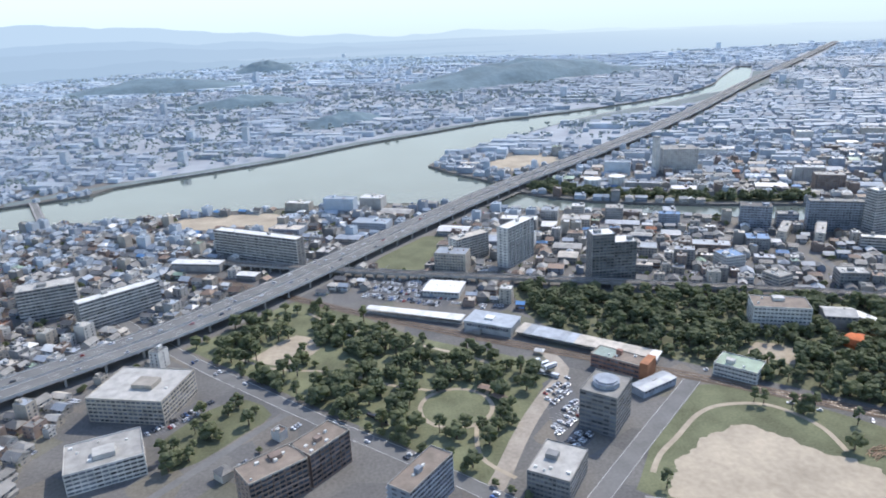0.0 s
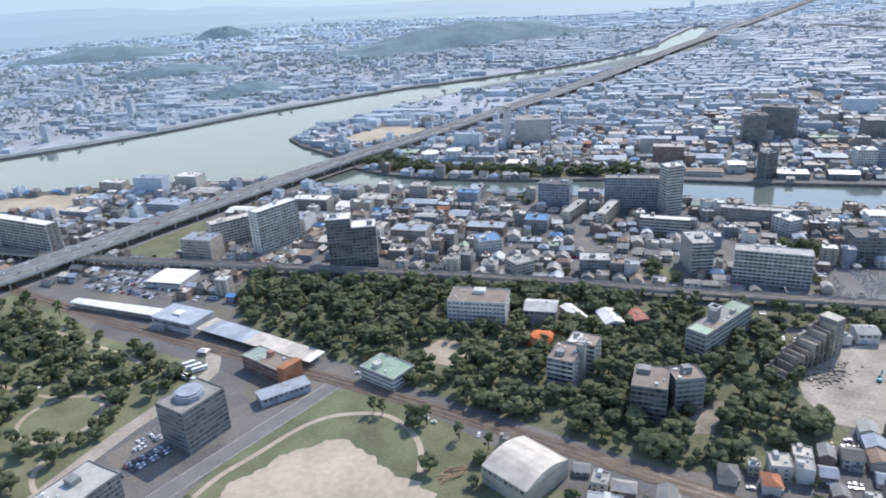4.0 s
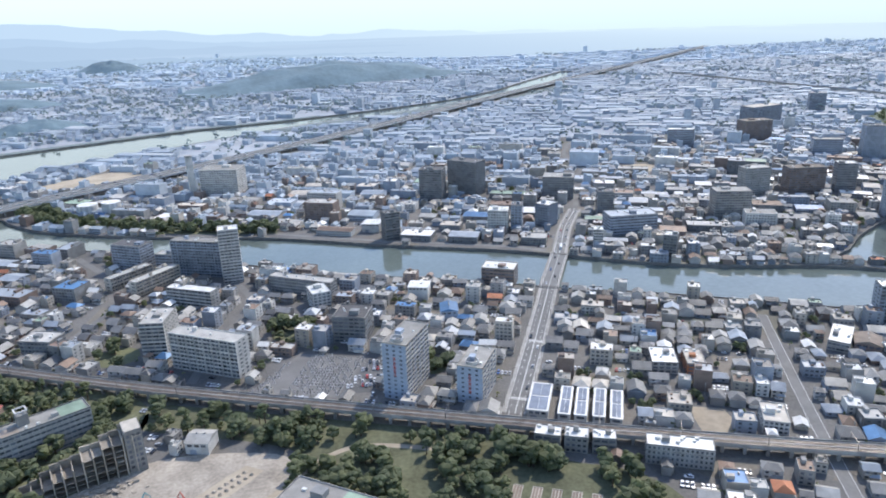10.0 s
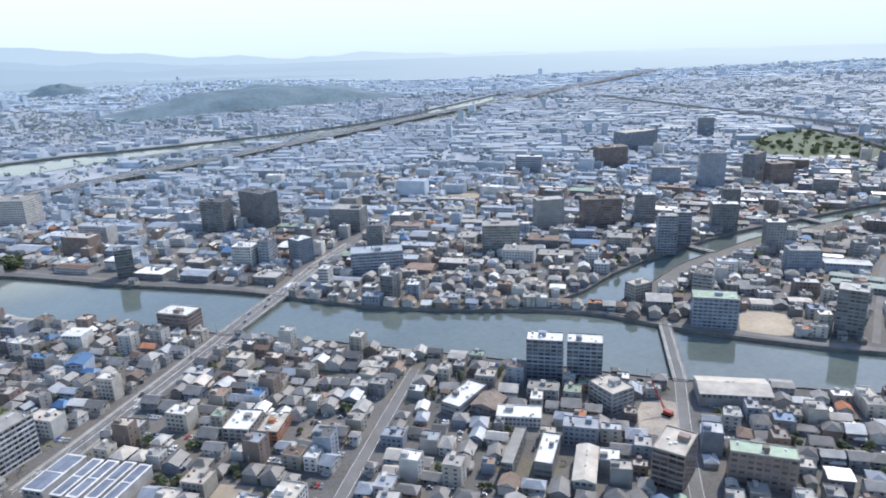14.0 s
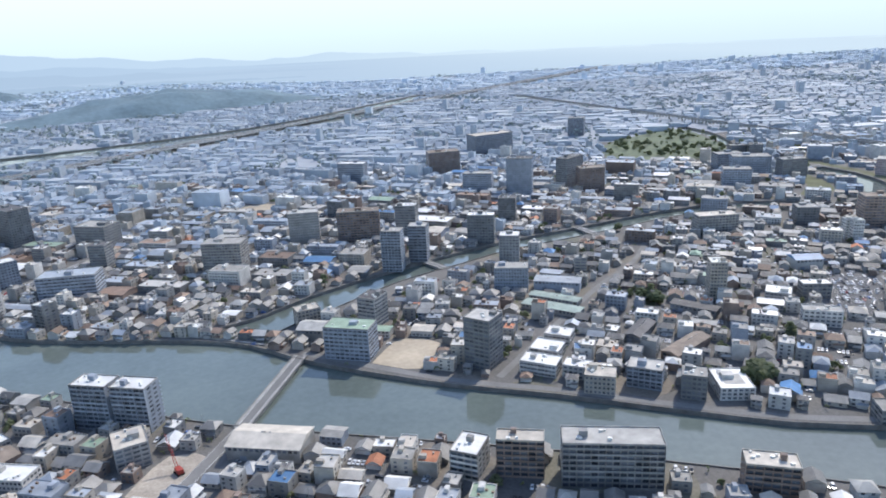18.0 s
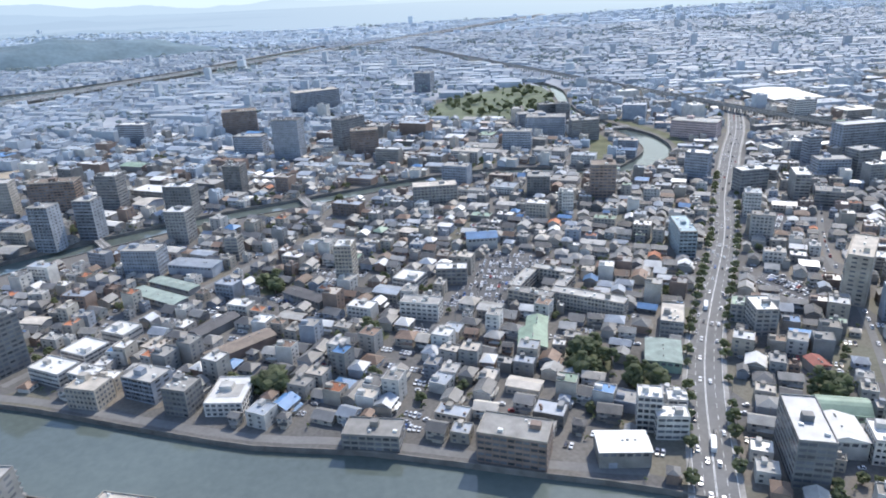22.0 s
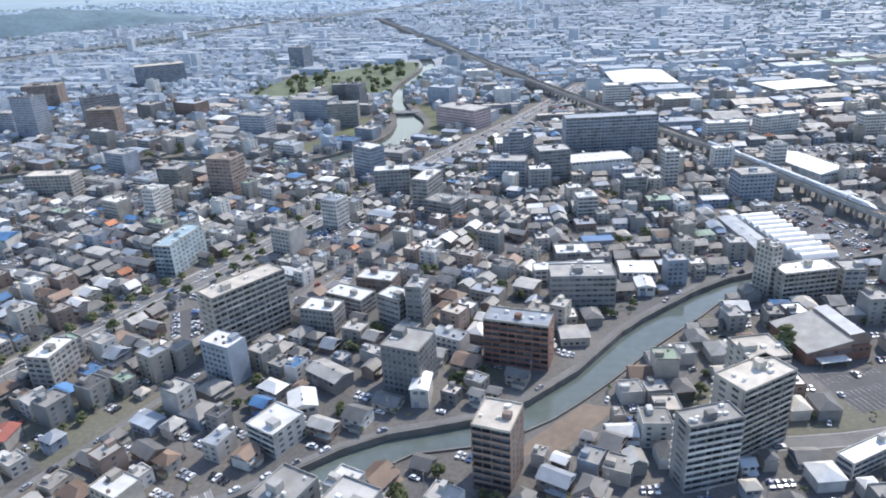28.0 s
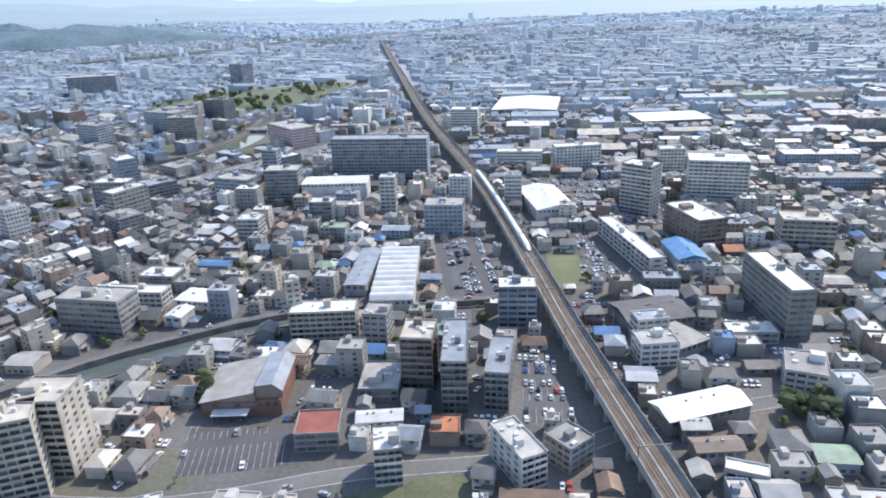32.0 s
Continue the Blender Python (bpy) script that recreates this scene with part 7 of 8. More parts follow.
# the long white train on the fast line
train = base("train", 0, 0, 0, "long white express train with a pointed nose on the viaduct", "train")
TRACK = shifted(FAST_RAIL, -2.1)
for i, (x, y, a) in enumerate(along(TRACK, 25.2, 318)[:8]):
    sh = Shape()
    prof = [(-1.65, 0.6), (-1.7, 2.0), (-1.35, 3.4), (0, 3.75), (1.35, 3.4), (1.7, 2.0), (1.65, 0.6)]
    stations = ((-12.3, 1.0), (12.3, 1.0)) if i else ((-12.3, 0.16), (-10.0, 0.55), (-6.0, 0.86), (-2.5, 1.0), (12.3, 1.0))
    for (u0, s0), (u1, s1) in zip(stations[:-1], stations[1:]):
        for (p0, z0), (p1, z1) in zip(prof[:-1], prof[1:]):
            sh.face([(u0, p0 * (0.5 + s0 / 2), 0.6 + (z0 - 0.6) * s0), (u0, p1 * (0.5 + s0 / 2), 0.6 + (z1 - 0.6) * s0), (u1, p1 * (0.5 + s1 / 2), 0.6 + (z1 - 0.6) * s1), (u1, p0 * (0.5 + s1 / 2), 0.6 + (z0 - 0.6) * s1)])
    s2 = Shape(); s2.moved(sh, x, y, a, 9.1)
    car = part("carriage", s2.mesh("carriage", [CAR_PAINT[0]]), train)
    g_ = Shape()
    for s in (-1, 1):
        for u in np.arange(-8 if i else 0, 10.5, 2.2):
            g_.box(u, s * 1.68 - 0.06, 1.7, u + 1.3, s * 1.68 + 0.06, 2.4)
    s3 = Shape(); s3.moved(g_, x, y, a, 9.1)
    part("glazing_band", s3.mesh("glazing_band", [GLASS]), car, "dark train windows")

# station platform roofs along the ground line
for k, (a, b, w0, w1) in enumerate((((24, 589), (104, 542), 4.5, 6.5), ((146, 511), (233, 434), 10.0, 8.0))):
    d = Vector((b[0] - a[0], b[1] - a[1]))
    L = d.length
    ob = base("platform_canopy", a[0], a[1], math.degrees(math.atan2(d.y, d.x)), "long pale platform roof on posts beside the tracks", "canopy")
    part("platform", Shape().box(0, -4, 0, L, 4, 1.1).mesh("platform", [CONCRETE]), ob)
    n = int(L / 7)
    for i in range(n):
        p, q = i / n, (i + 1) / n
        u0, u1, y0, y1 = L * p + 0.05, L * q - 0.05, w0 + (w1 - w0) * p, w0 + (w1 - w0) * q
        slab = Shape()
        for sgn in (-1, 1):
            slab.face([(u0, 0, 5.6), (u1, 0, 5.6), (u1, sgn * y1, 5.25), (u0, sgn * y0, 5.25)][::-sgn])
            slab.face([(u0, sgn * y0, 4.95), (u1, sgn * y1, 4.95), (u1, sgn * y1, 5.25), (u0, sgn * y0, 5.25)])
        slab.face([(u0, -y0, 4.95), (u0, y0, 4.95), (u1, y1, 4.95), (u1, -y1, 4.95)])
        part("roof_panel", slab.mesh("roof_panel", [ROOF["bluegrey" if k and 0 < i < 7 else "white" if k == 0 or i > n - 2 else "cream"]]), ob, "blue-grey sheet roof bay" if k and 0 < i < 7 else "pale sheet roof bay")
    for u in np.arange(4, L, 9):
        for sgn in (-3, 3):
            part("post", Shape().box(u - 0.15, sgn - 0.15, 1.1, u + 0.15, sgn + 0.15, 5.0).mesh("post", [STEEL]), ob)
hall = base("station_building", 126, 525, -36, "grey-white station building with a low stepped roof", "station")
part("wall", Shape().box(-21, -12, 0, 21, 12, 8.6).mesh("wall", [WALL["white"]]), hall)
part("roof", Shape().box(-21.6, -12.6, 8.6, 21.6, 12.6, 9.1, bottom=True).mesh("roof", [ROOF["bluegrey"]]), hall, "pale blue-grey flat roof")
part("roof_light", Shape().box(-6, -4, 9.1, 2, 3, 10.6).mesh("roof_light", [ROOF["white"]]), hall, "pale roof light box")
part("glazing_band", windows_row(38, 4.6, 7.2, 2.4, 0.4, -12).mesh("glazing_band", [GLASS]), hall)
steps = Shape()
for i in range(10):
    steps.box(-20 + i * 1.5, -16.5, 0, -18.5 + i * 1.5, -13, 0.45 * (i + 1))
part("outside_stair", steps.mesh("outside_stair", [CONCRETE]), hall, "concrete stair against the front")


stack = base("chimney", 520, 1022, 20, "tall square white concrete chimney of the works", "chimney")
part("shaft", Shape().box(-4.2, -4.2, 0, 4.2, 4.2, 58).mesh("shaft", [WALL["white"]]), stack)
part("cap", Shape().box(-4.6, -4.6, 58, 4.6, 4.6, 60.5, bottom=True).mesh("cap", [WALL["grey"]]), stack, "grey rim of the chimney")


def digger(x, y, rot, mat, label):
    ob = base("excavator", x, y, rot, label, "excavator", "machines on the demolition site")
    for s in (-1.1, 1.1):
        part("track", Shape().box(-1.9, s - 0.3, 0.05, 1.9, s + 0.3, 0.95).mesh("track", [TYRE]), ob)
    part("body", Shape().box(-2.0, -1.3, 1.0, 1.2, 1.3, 2.3).mesh("body", [mat]), ob)
    part("cab", Shape().box(0.0, 0.2, 2.3, 1.4, 1.2, 3.3).mesh("cab", [GLASS]), ob)
    arm = Shape()
    for (u0, z0), (u1, z1) in (((1.0, 2.0), (4.5, 6.0)), ((4.5, 6.0), (7.0, 2.5)), ((7.0, 2.5), (6.4, 1.0))):
        for s in (-0.25, 0.25):
            arm.face([(u0, s, z0 - 0.3), (u1, s, z1 - 0.3), (u1, s, z1 + 0.3), (u0, s, z0 + 0.3)])
        arm.face([(u0, -0.25, z0 + 0.3), (u0, 0.25, z0 + 0.3), (u1, 0.25, z1 + 0.3), (u1, -0.25, z1 + 0.3)])
    part("arm", arm.mesh("arm", [mat]), ob)


digger(575, 322, 40, TEAL_PAINT, "blue-green excavator on pale rubble ground")
digger(600, 318, 140, RED_PAINT, "red excavator on pale rubble ground")
digger(585, 300, 200, TEAL_PAINT, "blue-green excavator beside heaps of rubble")

def tube(shape, a, b, r0, r1, n=8, slot=0):
    """A tapered round bar between two points."""
    a, b = Vector(a), Vector(b)
    q = (b - a).to_track_quat("Z", "Y")
    k = len(shape.v)
    for c, r in ((a, r0), (b, r1)):
        for i in range(n):
            shape.v.append(tuple(c + q @ Vector((r * math.cos(6.2832 * i / n), r * math.sin(6.2832 * i / n), 0))))
    for i in range(n):
        shape.f.append((k + i, k + (i + 1) % n, k + n + (i + 1) % n, k + n + i)); shape.s.append(slot)
    shape.f.append(tuple(range(k + n, k + 2 * n))); shape.s.append(slot)
    return shape


# the old aeroplane and the steam engine shown in the park
ob = base("display_aeroplane", -2, 543, 35, "old white propeller aeroplane standing on the park grass", "aeroplane")
fus = tube(tube(Shape(), (-8, 0, 2.4), (4, 0, 2.2), 0.4, 1.1), (4, 0, 2.2), (8, 0, 2.0), 1.1, 0.3)
part("fuselage", fus.mesh("fuselage", [CAR_PAINT[0]]), ob)
for sgn in (-1, 1):
    part("wing", Shape().box(0.5, min(0, sgn * 10), 2.6, 3.3, max(0, sgn * 10), 2.85, bottom=True).mesh("wing", [CAR_PAINT[0]]), ob)
    part("tailplane", Shape().box(-8, min(0, sgn * 3), 2.8, -6.6, max(0, sgn * 3), 2.95, bottom=True).mesh("tailplane", [CAR_PAINT[0]]), ob)
    part("wheel_leg", tube(Shape(), (2, sgn * 1.5, 0), (2, sgn * 1.5, 2.6), 0.15, 0.15).mesh("wheel_leg", [STEEL]), ob)
part("tail_fin", Shape().box(-8, -0.1, 2.6, -6.6, 0.1, 5.0).mesh("tail_fin", [CAR_PAINT[0]]), ob)

ob = base("steam_engine", 19, 402, -52, "black steam locomotive and tender shown in the park", "locomotive")
part("boiler", tube(Shape(), (-4, 0, 2.3), (6, 0, 2.3), 0.95, 0.95, 12).mesh("boiler", [CAR_PAINT[2]]), ob)
part("cab", Shape().box(-7, -1.4, 1.0, -4, 1.4, 3.8).mesh("cab", [CAR_PAINT[2]]), ob)
part("tender", Shape().box(-13, -1.4, 1.0, -7.4, 1.4, 3.0).mesh("tender", [CAR_PAINT[2]]), ob)
part("chassis", Shape().box(-13, -1.1, 0.3, 6.4, 1.1, 1.1).mesh("chassis", [STEEL]), ob)
part("chimney", tube(Shape(), (5, 0, 3.1), (5, 0, 4.1), 0.3, 0.4).mesh("chimney", [CAR_PAINT[2]]), ob)


def pavilion(x, y, rot, w, d, h, roof, label):
    ob = base("park_pavilion", x, y, rot, label, "pavilion")
    for a in (-1, 1):
        for b in (-1, 1):
            part("post", Shape().box(a * (w / 2 - 0.3) - 0.12, b * (d / 2 - 0.3) - 0.12, 0, a * (w / 2 - 0.3) + 0.12, b * (d / 2 - 0.3) + 0.12, h).mesh("post", [BARK]), ob)
    r = Shape()
    c = [(-w / 2, -d / 2, h), (w / 2, -d / 2, h), (w / 2, d / 2, h), (-w / 2, d / 2, h)]
    t0, t1 = (-w / 4, 0, h + 1.4), (w / 4, 0, h + 1.4)
    r.face([c[0], c[1], t1, t0]); r.face([c[2], c[3], t0, t1]); r.face([c[1], c[2], t1]); r.face([c[3], c[0], t0])
    part("roof", r.mesh("roof", [ROOF[roof]]), ob)


pavilion(41, 446, -20, 9, 6, 3, "white", "open park shelter with a bright white roof")
pavilion(96, 425, -35, 11, 7, 3.2, "tile_brown", "wooden park pavilion with a brown roof")
pavilion(102, 411, -60, 11, 7, 3.2, "tile_brown", "wooden park pavilion with a brown roof")
pavilion(150, 470, -30, 8, 6, 3, "white", "small shelter with a white roof by the station")

# footpaths in the park
for pts, half in ((ring(71, 408, 25, 24) + [ring(71, 408, 25, 24)[0]], 1.6), ([(-100, 540), (-60, 500), (-10, 480), (30, 450), (60, 434)], 1.5), ([(95, 420), (110, 460), (60, 510), (0, 560), (-30, 600)], 1.5), ([(80, 384), (75, 350), (90, 325)], 1.5),
                  ([(168, 312), (180, 327), (198, 341), (223, 361), (244, 368), (270, 363), (283, 349), (290, 328), (287, 304)], 1.7), ([(584, 262), (608, 285), (642, 312), (674, 341), (700, 345), (740, 330)], 2.0)):
    sh = strip(smooth(pts, 5), half, 0.075)
    tagged(new("footpath", sh.mesh("footpath", [SOIL])), "pale beaten earth footpath across the grass", "path", kind="structure")


def bus(x, y, rot, colour, label):
    ob = base("bus", x, y, rot, label, "bus", "buses at the station", 0.06)
    part("body", Shape().box(-5.4, -1.25, 0.4, 5.4, 1.25, 3.05).mesh("body", [colour]), ob)
    for sgn in (-1, 1):
        g1 = Shape()
        for u in np.arange(-4.8, 4.4, 1.6):
            g1.box(u, sgn * 1.25 - 0.03, 1.6, u + 1.35, sgn * 1.25 + 0.03, 2.5)
        part("side_window", g1.mesh("side_window", [GLASS]), ob)
        for u in (-3.4, 3.4):
            part("wheel", tube(Shape(), (u, sgn * 1.0, 0.48), (u, sgn * 1.27, 0.48), 0.48, 0.48, 10).mesh("wheel", [TYRE]), ob)
    part("windscreen", Shape().box(5.38, -1.1, 1.3, 5.45, 1.1, 2.7).mesh("windscreen", [GLASS]), ob)


for x, y, rot in ((141, 455, 20), (146, 450, 20), (151, 446, 20), (140, 440, -45), (144, 437, -45), (148, 433, -45)):
    bus(x, y, rot, CAR_PAINT[0], "white town bus parked at the station")
for x, y, rot in ((1728, 212, 57), (1812, 342, 54), (935, 648, 66)):
    bus(x, y, rot, CAR_PAINT[0], "white town bus on the road")

# orange tent roof in the wood
tent = Shape()
n = 12
for i in range(n):
    a, b = 6.2832 * i / n, 6.2832 * (i + 1) / n
    for r0, z0, r1, z1 in ((11, 3, 8, 6.5), (8, 6.5, 0.1, 8.5)):
        tent.face([(r0 * math.cos(a), r0 * math.sin(a), z0), (r0 * math.cos(b), r0 * math.sin(b), z0), (r1 * math.cos(b), r1 * math.sin(b), z1), (r1 * math.cos(a), r1 * math.sin(a), z1)])
    tent.face([(11 * math.cos(a), 11 * math.sin(a), 0), (11 * math.cos(b), 11 * math.sin(b), 0), (11 * math.cos(b), 11 * math.sin(b), 3), (11 * math.cos(a), 11 * math.sin(a), 3)])
ob = base("tent_hall", 391, 422, 0, "round hall with a bright orange tent roof among trees", "tent hall")
part("roof", tent.mesh("roof", [material("orange_tent_cloth", (0.62, 0.17, 0.06), 0.8, vary=0.05)]), ob)


def crane(x, y, rot, reach, rise, mat, label):
    ob = base("crane", x, y, rot, label, "crane")
    for sgn in (-1.6, 1.6):
        part("track", Shape().box(-3, sgn - 0.5, 0, 3, sgn + 0.5, 1.1).mesh("track", [TYRE]), ob)
    part("cab", Shape().box(-3.2, -1.6, 1.1, 2.2, 1.6, 3.4).mesh("cab", [mat]), ob)
    jib = Shape()
    for a in (-0.7, 0.7):
        for b in (-0.7, 0.7):
            tube(jib, (1.5, a, 2.4 + b * 0.5), (1.5 + reach, a * 0.4, 2.4 + rise + b * 0.3), 0.13, 0.1, 5)
    for i in range(14):
        f0, f1 = i / 14, (i + 1) / 14
        sg = 1 if i % 2 else -1
        tube(jib, (1.5 + reach * f0, sg * 0.7 * (1 - 0.6 * f0), 2.4 + rise * f0), (1.5 + reach * f1, -sg * 0.7 * (1 - 0.6 * f1), 2.4 + rise * f1), 0.07, 0.07, 4)
    part("jib", jib.mesh("jib", [mat]), ob)
    part("hoist_rope", tube(Shape(), (1.5 + reach, 0, 2.4 + rise), (1.5 + reach, 0, rise * 0.4), 0.05, 0.05, 4).mesh("rope", [STEEL]), ob)


crane(1168, 336, 120, 11, 17, RED_PAINT, "red crawler crane with a lattice jib on a building site")
crane(2570, 500, 160, 60, 30, material("green_crane_paint", (0.10, 0.33, 0.22), 0.6), "tall green crane with a long lattice jib")

# street lamps and poles
pole = Shape()
tube(pole, (0, 0, 0), (0, 0, 9), 0.14, 0.09, 6); tube(pole, (0, 0, 8.8), (2.0, 0, 9.2), 0.07, 0.06, 5); pole.box(1.5, -0.15, 9.1, 2.4, 0.15, 9.3)
pole_mesh = pole.mesh("street_lamp", [STEEL])
for nm, step in (("avenue", 34), ("bridge_road_south", 34), ("bridge_road_north", 40)):
    for x, y, a in along(ROADS[nm][0], step, 8):
        if y > 620:
            continue
        half = ROADS[nm][1]
        for sgn in (-1, 1):
            o = new("street_lamp", pole_mesh)
            o.matrix_basis = pose(x - math.sin(a) * sgn * (half - 0.6), y + math.cos(a) * sgn * (half - 0.6), 0.05, 0, 0, math.degrees(a) - 90 * sgn)
            tagged(o, "slim grey street lamp at the kerb", "street lamp", "street lamps along the roads")
wire = Shape()
rs = random.Random(8)
for px, py, fc, r in PLOTS:
    for x, y, (step, side) in zip(px, py, fc):
        if y < 480 and rs.random() < 0.22:
            o = 6.4 if side == 1 else -6.4
            m = Shape(); tube(m, (0, 0, 0), (0, 0, 10), 0.17, 0.12, 5); m.box(-0.9, -0.06, 9.2, 0.9, 0.06, 9.35); m.box(-0.3, -0.25, 7.6, 0.3, 0.25, 8.5)
            wire.moved(m, x - o * math.sin(r) + 4 * math.cos(r), y + o * math.cos(r) + 4 * math.sin(r), r)
tagged(new("utility_pole", wire.mesh("utility_pole", [CONCRETE])), "grey concrete utility poles along the lanes", "utility poles", kind="stuff")

# a heap of logs by the sports field
ob = base("log_pile", 304, 299, 20, "loose heap of pale brown logs on bare earth", "log pile")
rs = random.Random(12)
for _ in range(46):
    u, v, a = rs.uniform(-7, 7), rs.uniform(-4, 4), rs.uniform(-0.5, 0.5)
    L, z = rs.uniform(1.6, 3.2), 0.25 + rs.uniform(0, 1.0) * max(0, 1 - abs(u) / 8)
    part("log", tube(Shape(), (u - L * math.cos(a), v - L * math.sin(a), z), (u + L * math.cos(a), v + L * math.sin(a), z), 0.28, 0.22, 6).mesh("log", [LOG]), ob)
# graves in rows, garden beds, soil mounds
grave = Shape()
rs = random.Random(6)
poly = SANDS["cemetery_ground"][0]
rot = math.atan2(405 - 427, 683 - 625)
for u in np.arange(-46, 46, 2.3):
    for v in np.arange(-40, 40, 3.6):
        x, y = 669 + u * math.cos(rot) - v * math.sin(rot), 441 + u * math.sin(rot) + v * math.cos(rot)
        if int(u / 11.5) % 4 == 3 or rs.random() < 0.22 or not inside(np.array([x]), np.array([y]), poly)[0]:
            continue
        m = Shape().box(-0.75, -1.0, 0, 0.75, 1.0, 0.35); m.box(-0.5, 0.0, 0.35, 0.5, 0.8, 0.8); m.box(-0.25, 0.2, 0.8, 0.25, 0.65, rs.uniform(1.5, 2.1))
        grave.moved(m, x, y, rot + rs.uniform(-0.03, 0.03))
tagged(new("gravestone", grave.mesh("gravestone", [material("grey_grave_granite", (0.33, 0.325, 0.32), 0.6, vary=0.35, fine=4)])), "close rows of grey granite gravestones on gravel", "gravestones", kind="stuff")
for k in range(5):
    x, y = 768 + 9.2 * k, 284 - 4.4 * k
    ob = base("garden_bed", x, y, 62, "vegetable bed framed by pale boards on the grass", "garden bed", "garden beds by the wood", 0.05)
    for s in range(4):
        part("board", Shape().box(-6, -2.6 + s * 1.6, 0, 6, -2.1 + s * 1.6, 0.35).mesh("board", [WALL["cream"]]), ob)
    for s in (-6, 5.6):
        part("end_board", Shape().box(s, -2.65, 0, s + 0.4, 2.75, 0.42).mesh("end_board", [WALL["cream"]]), ob)
    part("soil", Shape().box(-5.6, -2.1, 0, 5.6, 2.2, 0.2).mesh("soil", [EARTH]), ob)
mound = Shape()
for (x0, y0), (x1, y1), n in (((557, 275), (585, 302), 11), ((561, 271), (589, 298), 11), ((602, 315), (629, 339), 9), ((605, 312), (633, 336), 9)):
    for k in range(n):
        f = (k + 0.5) / n
        x, y = x0 + (x1 - x0) * f, y0 + (y1 - y0) * f
        m = Shape()
        top = [(0.7 * math.cos(6.283 * i / 7) * rs.uniform(0.6, 1.1), 0.7 * math.sin(6.283 * i / 7) * rs.uniform(0.6, 1.1), rs.uniform(0.8, 1.2)) for i in range(7)]
        low = [(1.6 * math.cos(6.283 * i / 7), 1.6 * math.sin(6.283 * i / 7), 0) for i in range(7)]
        for i in range(7):
            m.face([low[i], low[(i + 1) % 7], top[(i + 1) % 7], top[i]])
        m.face(top)
        mound.moved(m, x, y, rs.uniform(0, 6))
tagged(new("soil_mound", mound.mesh("soil_mound", [RUBBLE])), "small rubble mounds in rows on sandy ground", "mounds", kind="stuff")

# heaps on the demolition ground
heap = Shape()
rs = random.Random(4)
for _ in range(260):
    x, y = rs.gauss(545, 10), rs.gauss(338, 6)
    if not inside(np.array([x]), np.array([y]), SANDS["demolition_ground"][0])[0]:
        continue
    s = rs.uniform(0.3, 1.4)
    m = Shape().box(-s, -s * 0.7, -0.2, s, s * 0.7, s * rs.uniform(0.4, 1.1))
    heap.moved(m, x, y, rs.uniform(0, 6))
tagged(new("rubble_heap", heap.mesh("rubble_heap", [RUBBLE])), "scattered heaps of broken concrete on the demolition site", "rubble", kind="stuff")

# wooded hills within the town and the far hazy ranges
def hill(name, cx, cy, rx, ry, h, turn, mat, label, seed, kind="structure", cat="hill"):
    nx, ny = 48, 20
    v, f = [], []
    for j in range(ny + 1):
        for i in range(nx + 1):
            u, w = 2 * i / nx - 1, 2 * j / ny - 1
            q = max(0.0, 1 - u * u) ** 1.2 * max(0.0, 1 - w * w)
            n = noise.fractal(Vector((u * 3 + seed, w * 2, seed * 1.7)), 1.1, 2.0, 4)
            cc, ss = math.cos(radians(turn)), math.sin(radians(turn))
            v.append((cx + u * rx * cc - w * ry * ss, cy + u * rx * ss + w * ry * cc, -1 + h * q * (0.85 + 0.3 * n)))
    for j in range(ny):
        for i in range(nx):
            a = j * (nx + 1) + i
            f.append((a, a + 1, a + nx + 2, a + nx + 1))
    me = bpy.data.meshes.new(name)
    me.from_pydata(v, [], f)
    me.materials.append(mat)
    for p in me.polygons:
        p.use_smooth = True
    return tagged(new(name, me), label, cat, kind=kind)


# bluish base colour: haze over the hills is painted in
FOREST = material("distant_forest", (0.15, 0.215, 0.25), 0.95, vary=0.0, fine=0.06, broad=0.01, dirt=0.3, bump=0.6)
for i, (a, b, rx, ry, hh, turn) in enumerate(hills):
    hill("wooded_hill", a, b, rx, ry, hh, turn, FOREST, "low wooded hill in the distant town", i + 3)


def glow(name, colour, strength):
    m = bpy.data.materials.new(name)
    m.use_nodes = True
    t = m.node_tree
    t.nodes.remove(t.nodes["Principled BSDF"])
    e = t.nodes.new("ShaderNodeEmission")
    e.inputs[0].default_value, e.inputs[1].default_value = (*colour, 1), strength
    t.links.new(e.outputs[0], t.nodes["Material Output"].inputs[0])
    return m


def range_of_hills(name, dist, skyline, rough, seed, mat, label):
    """A far range round the plain: bearings in degrees from north with the height of the skyline there."""
    n = 320
    v, f = [], []
    for i in range(n + 1):
        a = -70 + 150 * i / n
        z = float(np.interp(a, [p[0] for p in skyline], [p[1] for p in skyline]))
        z = max(-10.0, z + rough * noise.fractal(Vector((i * 0.11 + seed, seed, 0)), 0.9, 2.0, 6))
        x, y = 1100 + dist * math.sin(radians(a)), dist * math.cos(radians(a))
        v += [(x, y, -30), (x, y, z)]
    for i in range(n):
        f.append((2 * i, 2 * i + 2, 2 * i + 3, 2 * i + 1))
    me = bpy.data.meshes.new(name)
    me.from_pydata(v, [], f)
    me.materials.append(mat)
    return tagged(new(name, me), label, "hills", kind="structure")


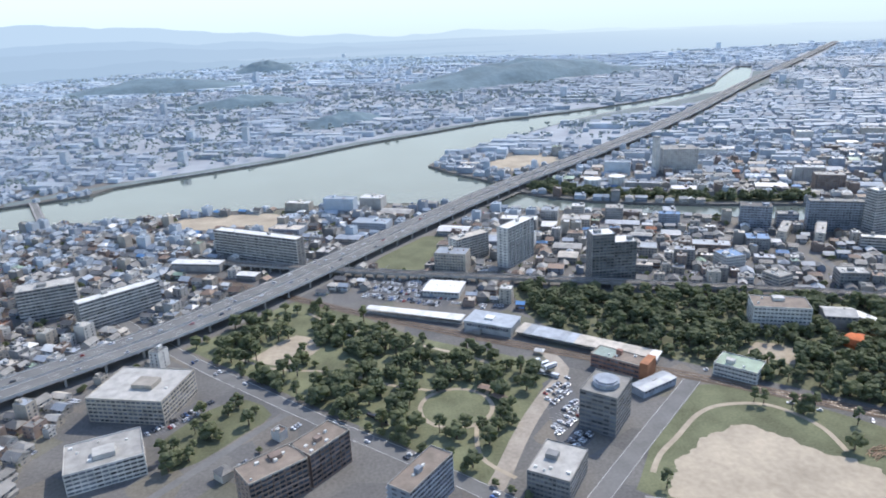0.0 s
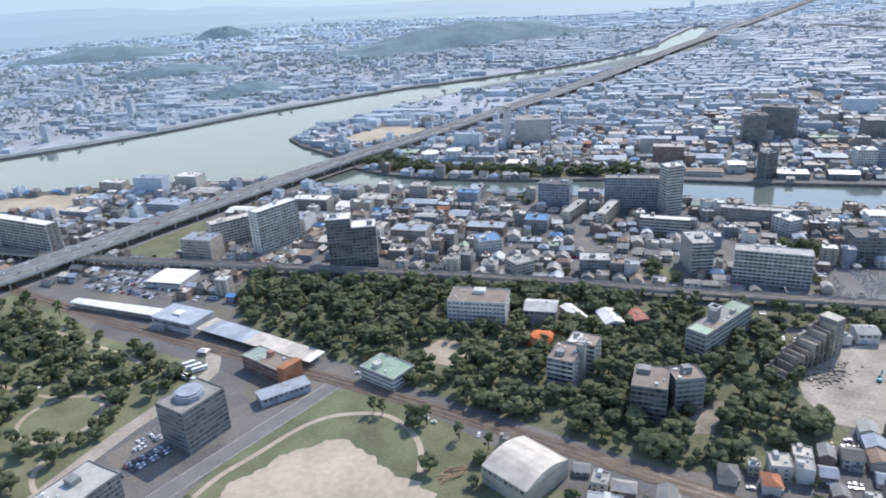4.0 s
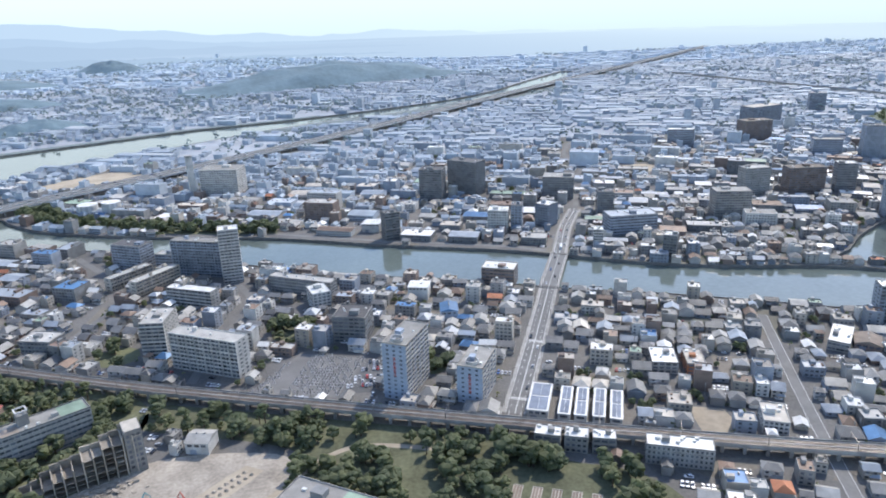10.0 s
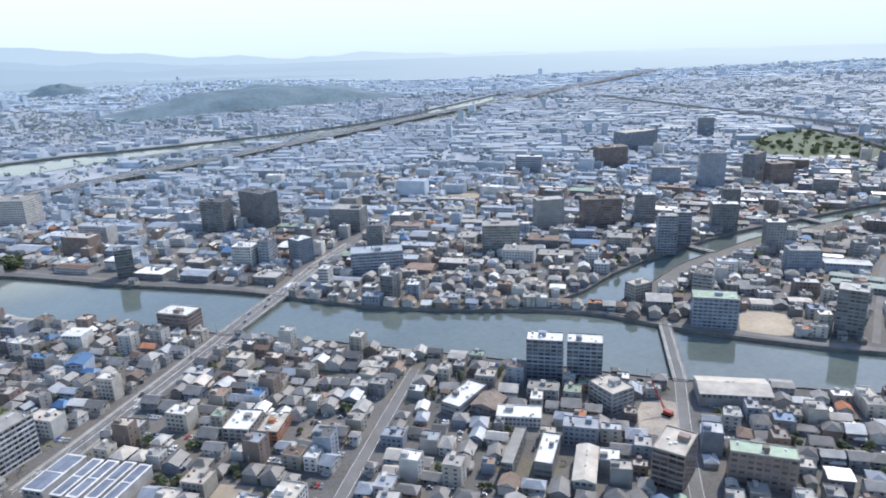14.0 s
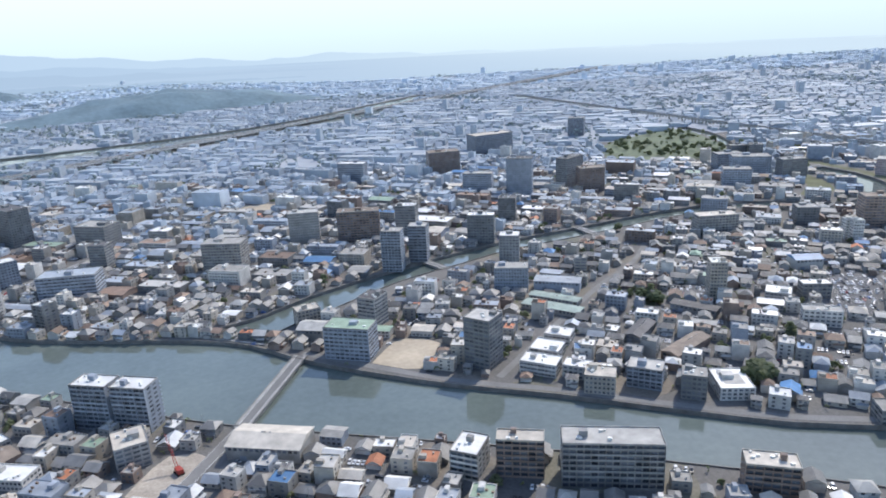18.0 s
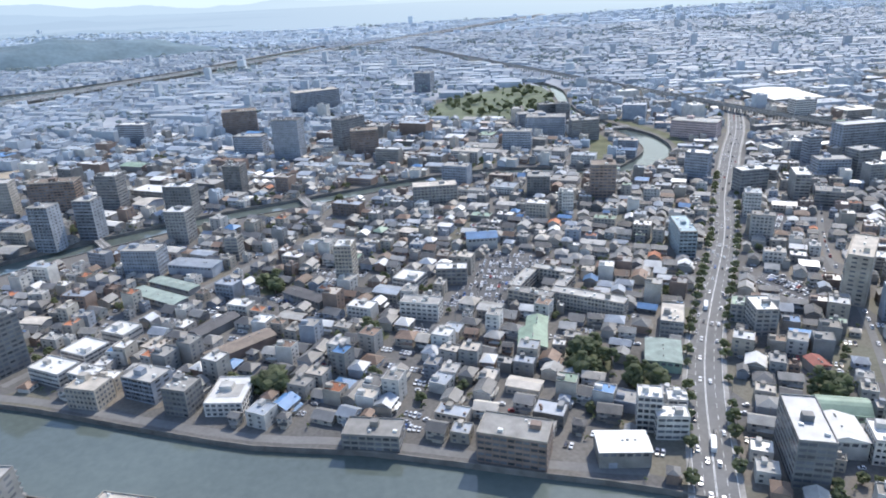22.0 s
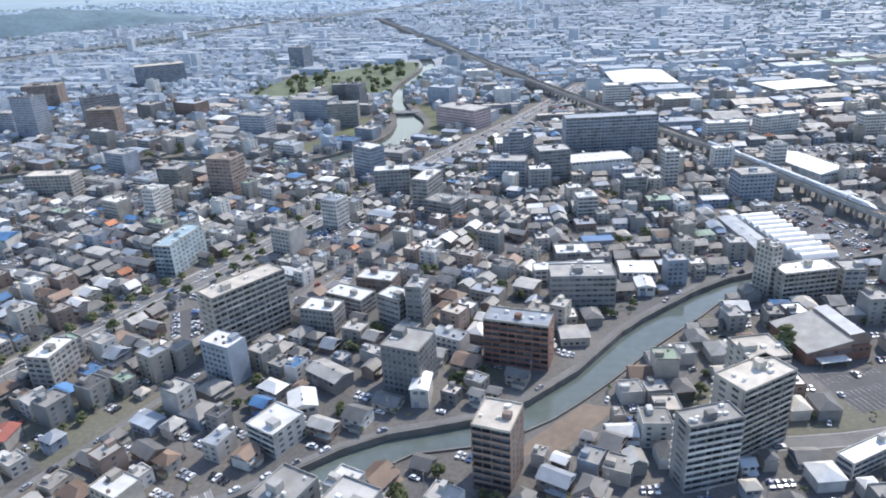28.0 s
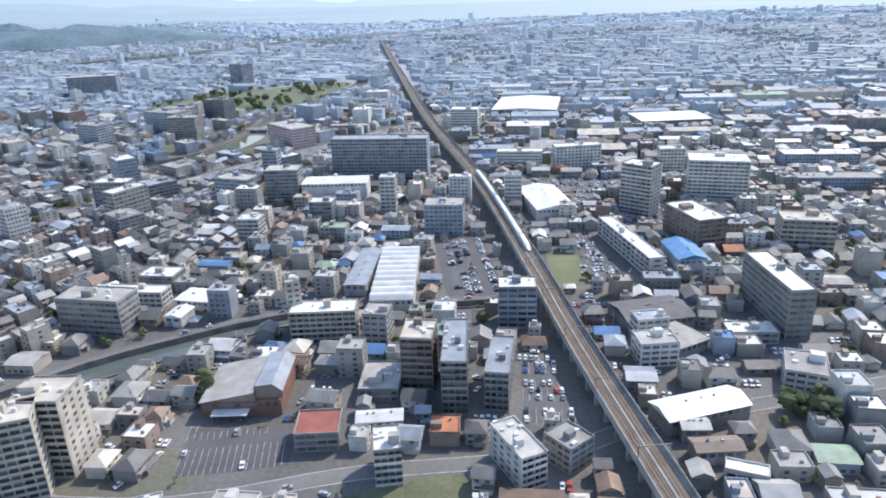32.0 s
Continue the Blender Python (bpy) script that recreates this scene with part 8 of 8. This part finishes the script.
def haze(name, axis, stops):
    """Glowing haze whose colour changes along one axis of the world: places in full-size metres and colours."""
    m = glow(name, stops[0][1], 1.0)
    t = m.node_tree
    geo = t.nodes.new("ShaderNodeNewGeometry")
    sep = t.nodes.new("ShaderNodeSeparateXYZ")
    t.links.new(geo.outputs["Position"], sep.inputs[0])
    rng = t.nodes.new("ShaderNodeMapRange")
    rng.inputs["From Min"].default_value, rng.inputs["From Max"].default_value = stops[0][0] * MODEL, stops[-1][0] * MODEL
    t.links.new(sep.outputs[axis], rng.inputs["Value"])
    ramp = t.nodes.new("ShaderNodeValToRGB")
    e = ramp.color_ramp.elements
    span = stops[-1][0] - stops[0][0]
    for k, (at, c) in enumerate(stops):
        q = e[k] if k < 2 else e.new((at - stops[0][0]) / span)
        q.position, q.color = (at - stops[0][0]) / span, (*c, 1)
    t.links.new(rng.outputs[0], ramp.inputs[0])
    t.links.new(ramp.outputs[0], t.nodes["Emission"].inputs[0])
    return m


# added glowing sheets: haze, and its paling towards the sun, is in their colours
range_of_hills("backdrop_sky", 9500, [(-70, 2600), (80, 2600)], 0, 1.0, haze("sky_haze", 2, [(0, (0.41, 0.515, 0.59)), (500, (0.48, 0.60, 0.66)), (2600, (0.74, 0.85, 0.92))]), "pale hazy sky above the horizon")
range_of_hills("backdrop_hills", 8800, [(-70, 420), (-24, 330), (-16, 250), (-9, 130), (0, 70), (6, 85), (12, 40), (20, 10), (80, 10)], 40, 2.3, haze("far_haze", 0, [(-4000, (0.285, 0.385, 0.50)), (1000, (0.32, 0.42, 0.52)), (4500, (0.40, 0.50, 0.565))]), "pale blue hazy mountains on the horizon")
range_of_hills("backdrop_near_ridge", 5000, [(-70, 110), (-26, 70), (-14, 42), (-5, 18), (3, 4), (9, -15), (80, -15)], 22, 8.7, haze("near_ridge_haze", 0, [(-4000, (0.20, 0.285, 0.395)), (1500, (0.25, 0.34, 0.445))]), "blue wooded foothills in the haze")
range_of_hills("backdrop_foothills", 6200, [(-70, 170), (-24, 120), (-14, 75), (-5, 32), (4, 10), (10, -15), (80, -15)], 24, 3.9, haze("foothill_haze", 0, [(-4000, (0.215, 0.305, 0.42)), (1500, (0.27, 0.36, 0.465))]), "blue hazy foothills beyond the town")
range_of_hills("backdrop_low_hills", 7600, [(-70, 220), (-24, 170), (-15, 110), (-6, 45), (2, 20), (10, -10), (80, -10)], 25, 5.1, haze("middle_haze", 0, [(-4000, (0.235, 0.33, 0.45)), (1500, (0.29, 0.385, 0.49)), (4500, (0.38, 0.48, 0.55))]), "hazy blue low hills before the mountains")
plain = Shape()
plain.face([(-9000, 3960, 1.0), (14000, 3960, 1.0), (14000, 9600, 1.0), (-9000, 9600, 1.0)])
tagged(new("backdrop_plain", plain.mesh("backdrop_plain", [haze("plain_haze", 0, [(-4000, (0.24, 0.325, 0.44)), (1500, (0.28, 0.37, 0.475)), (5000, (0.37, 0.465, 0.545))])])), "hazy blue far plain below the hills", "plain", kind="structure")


# ---------------------------------------------------------------- the whole place stands at the scale of the model
for ob in list(scene.objects):
    if ob.parent is None and ob.type in ("MESH", "EMPTY"):
        ob.matrix_basis = Matrix.Scale(MODEL, 4) @ ob.matrix_basis
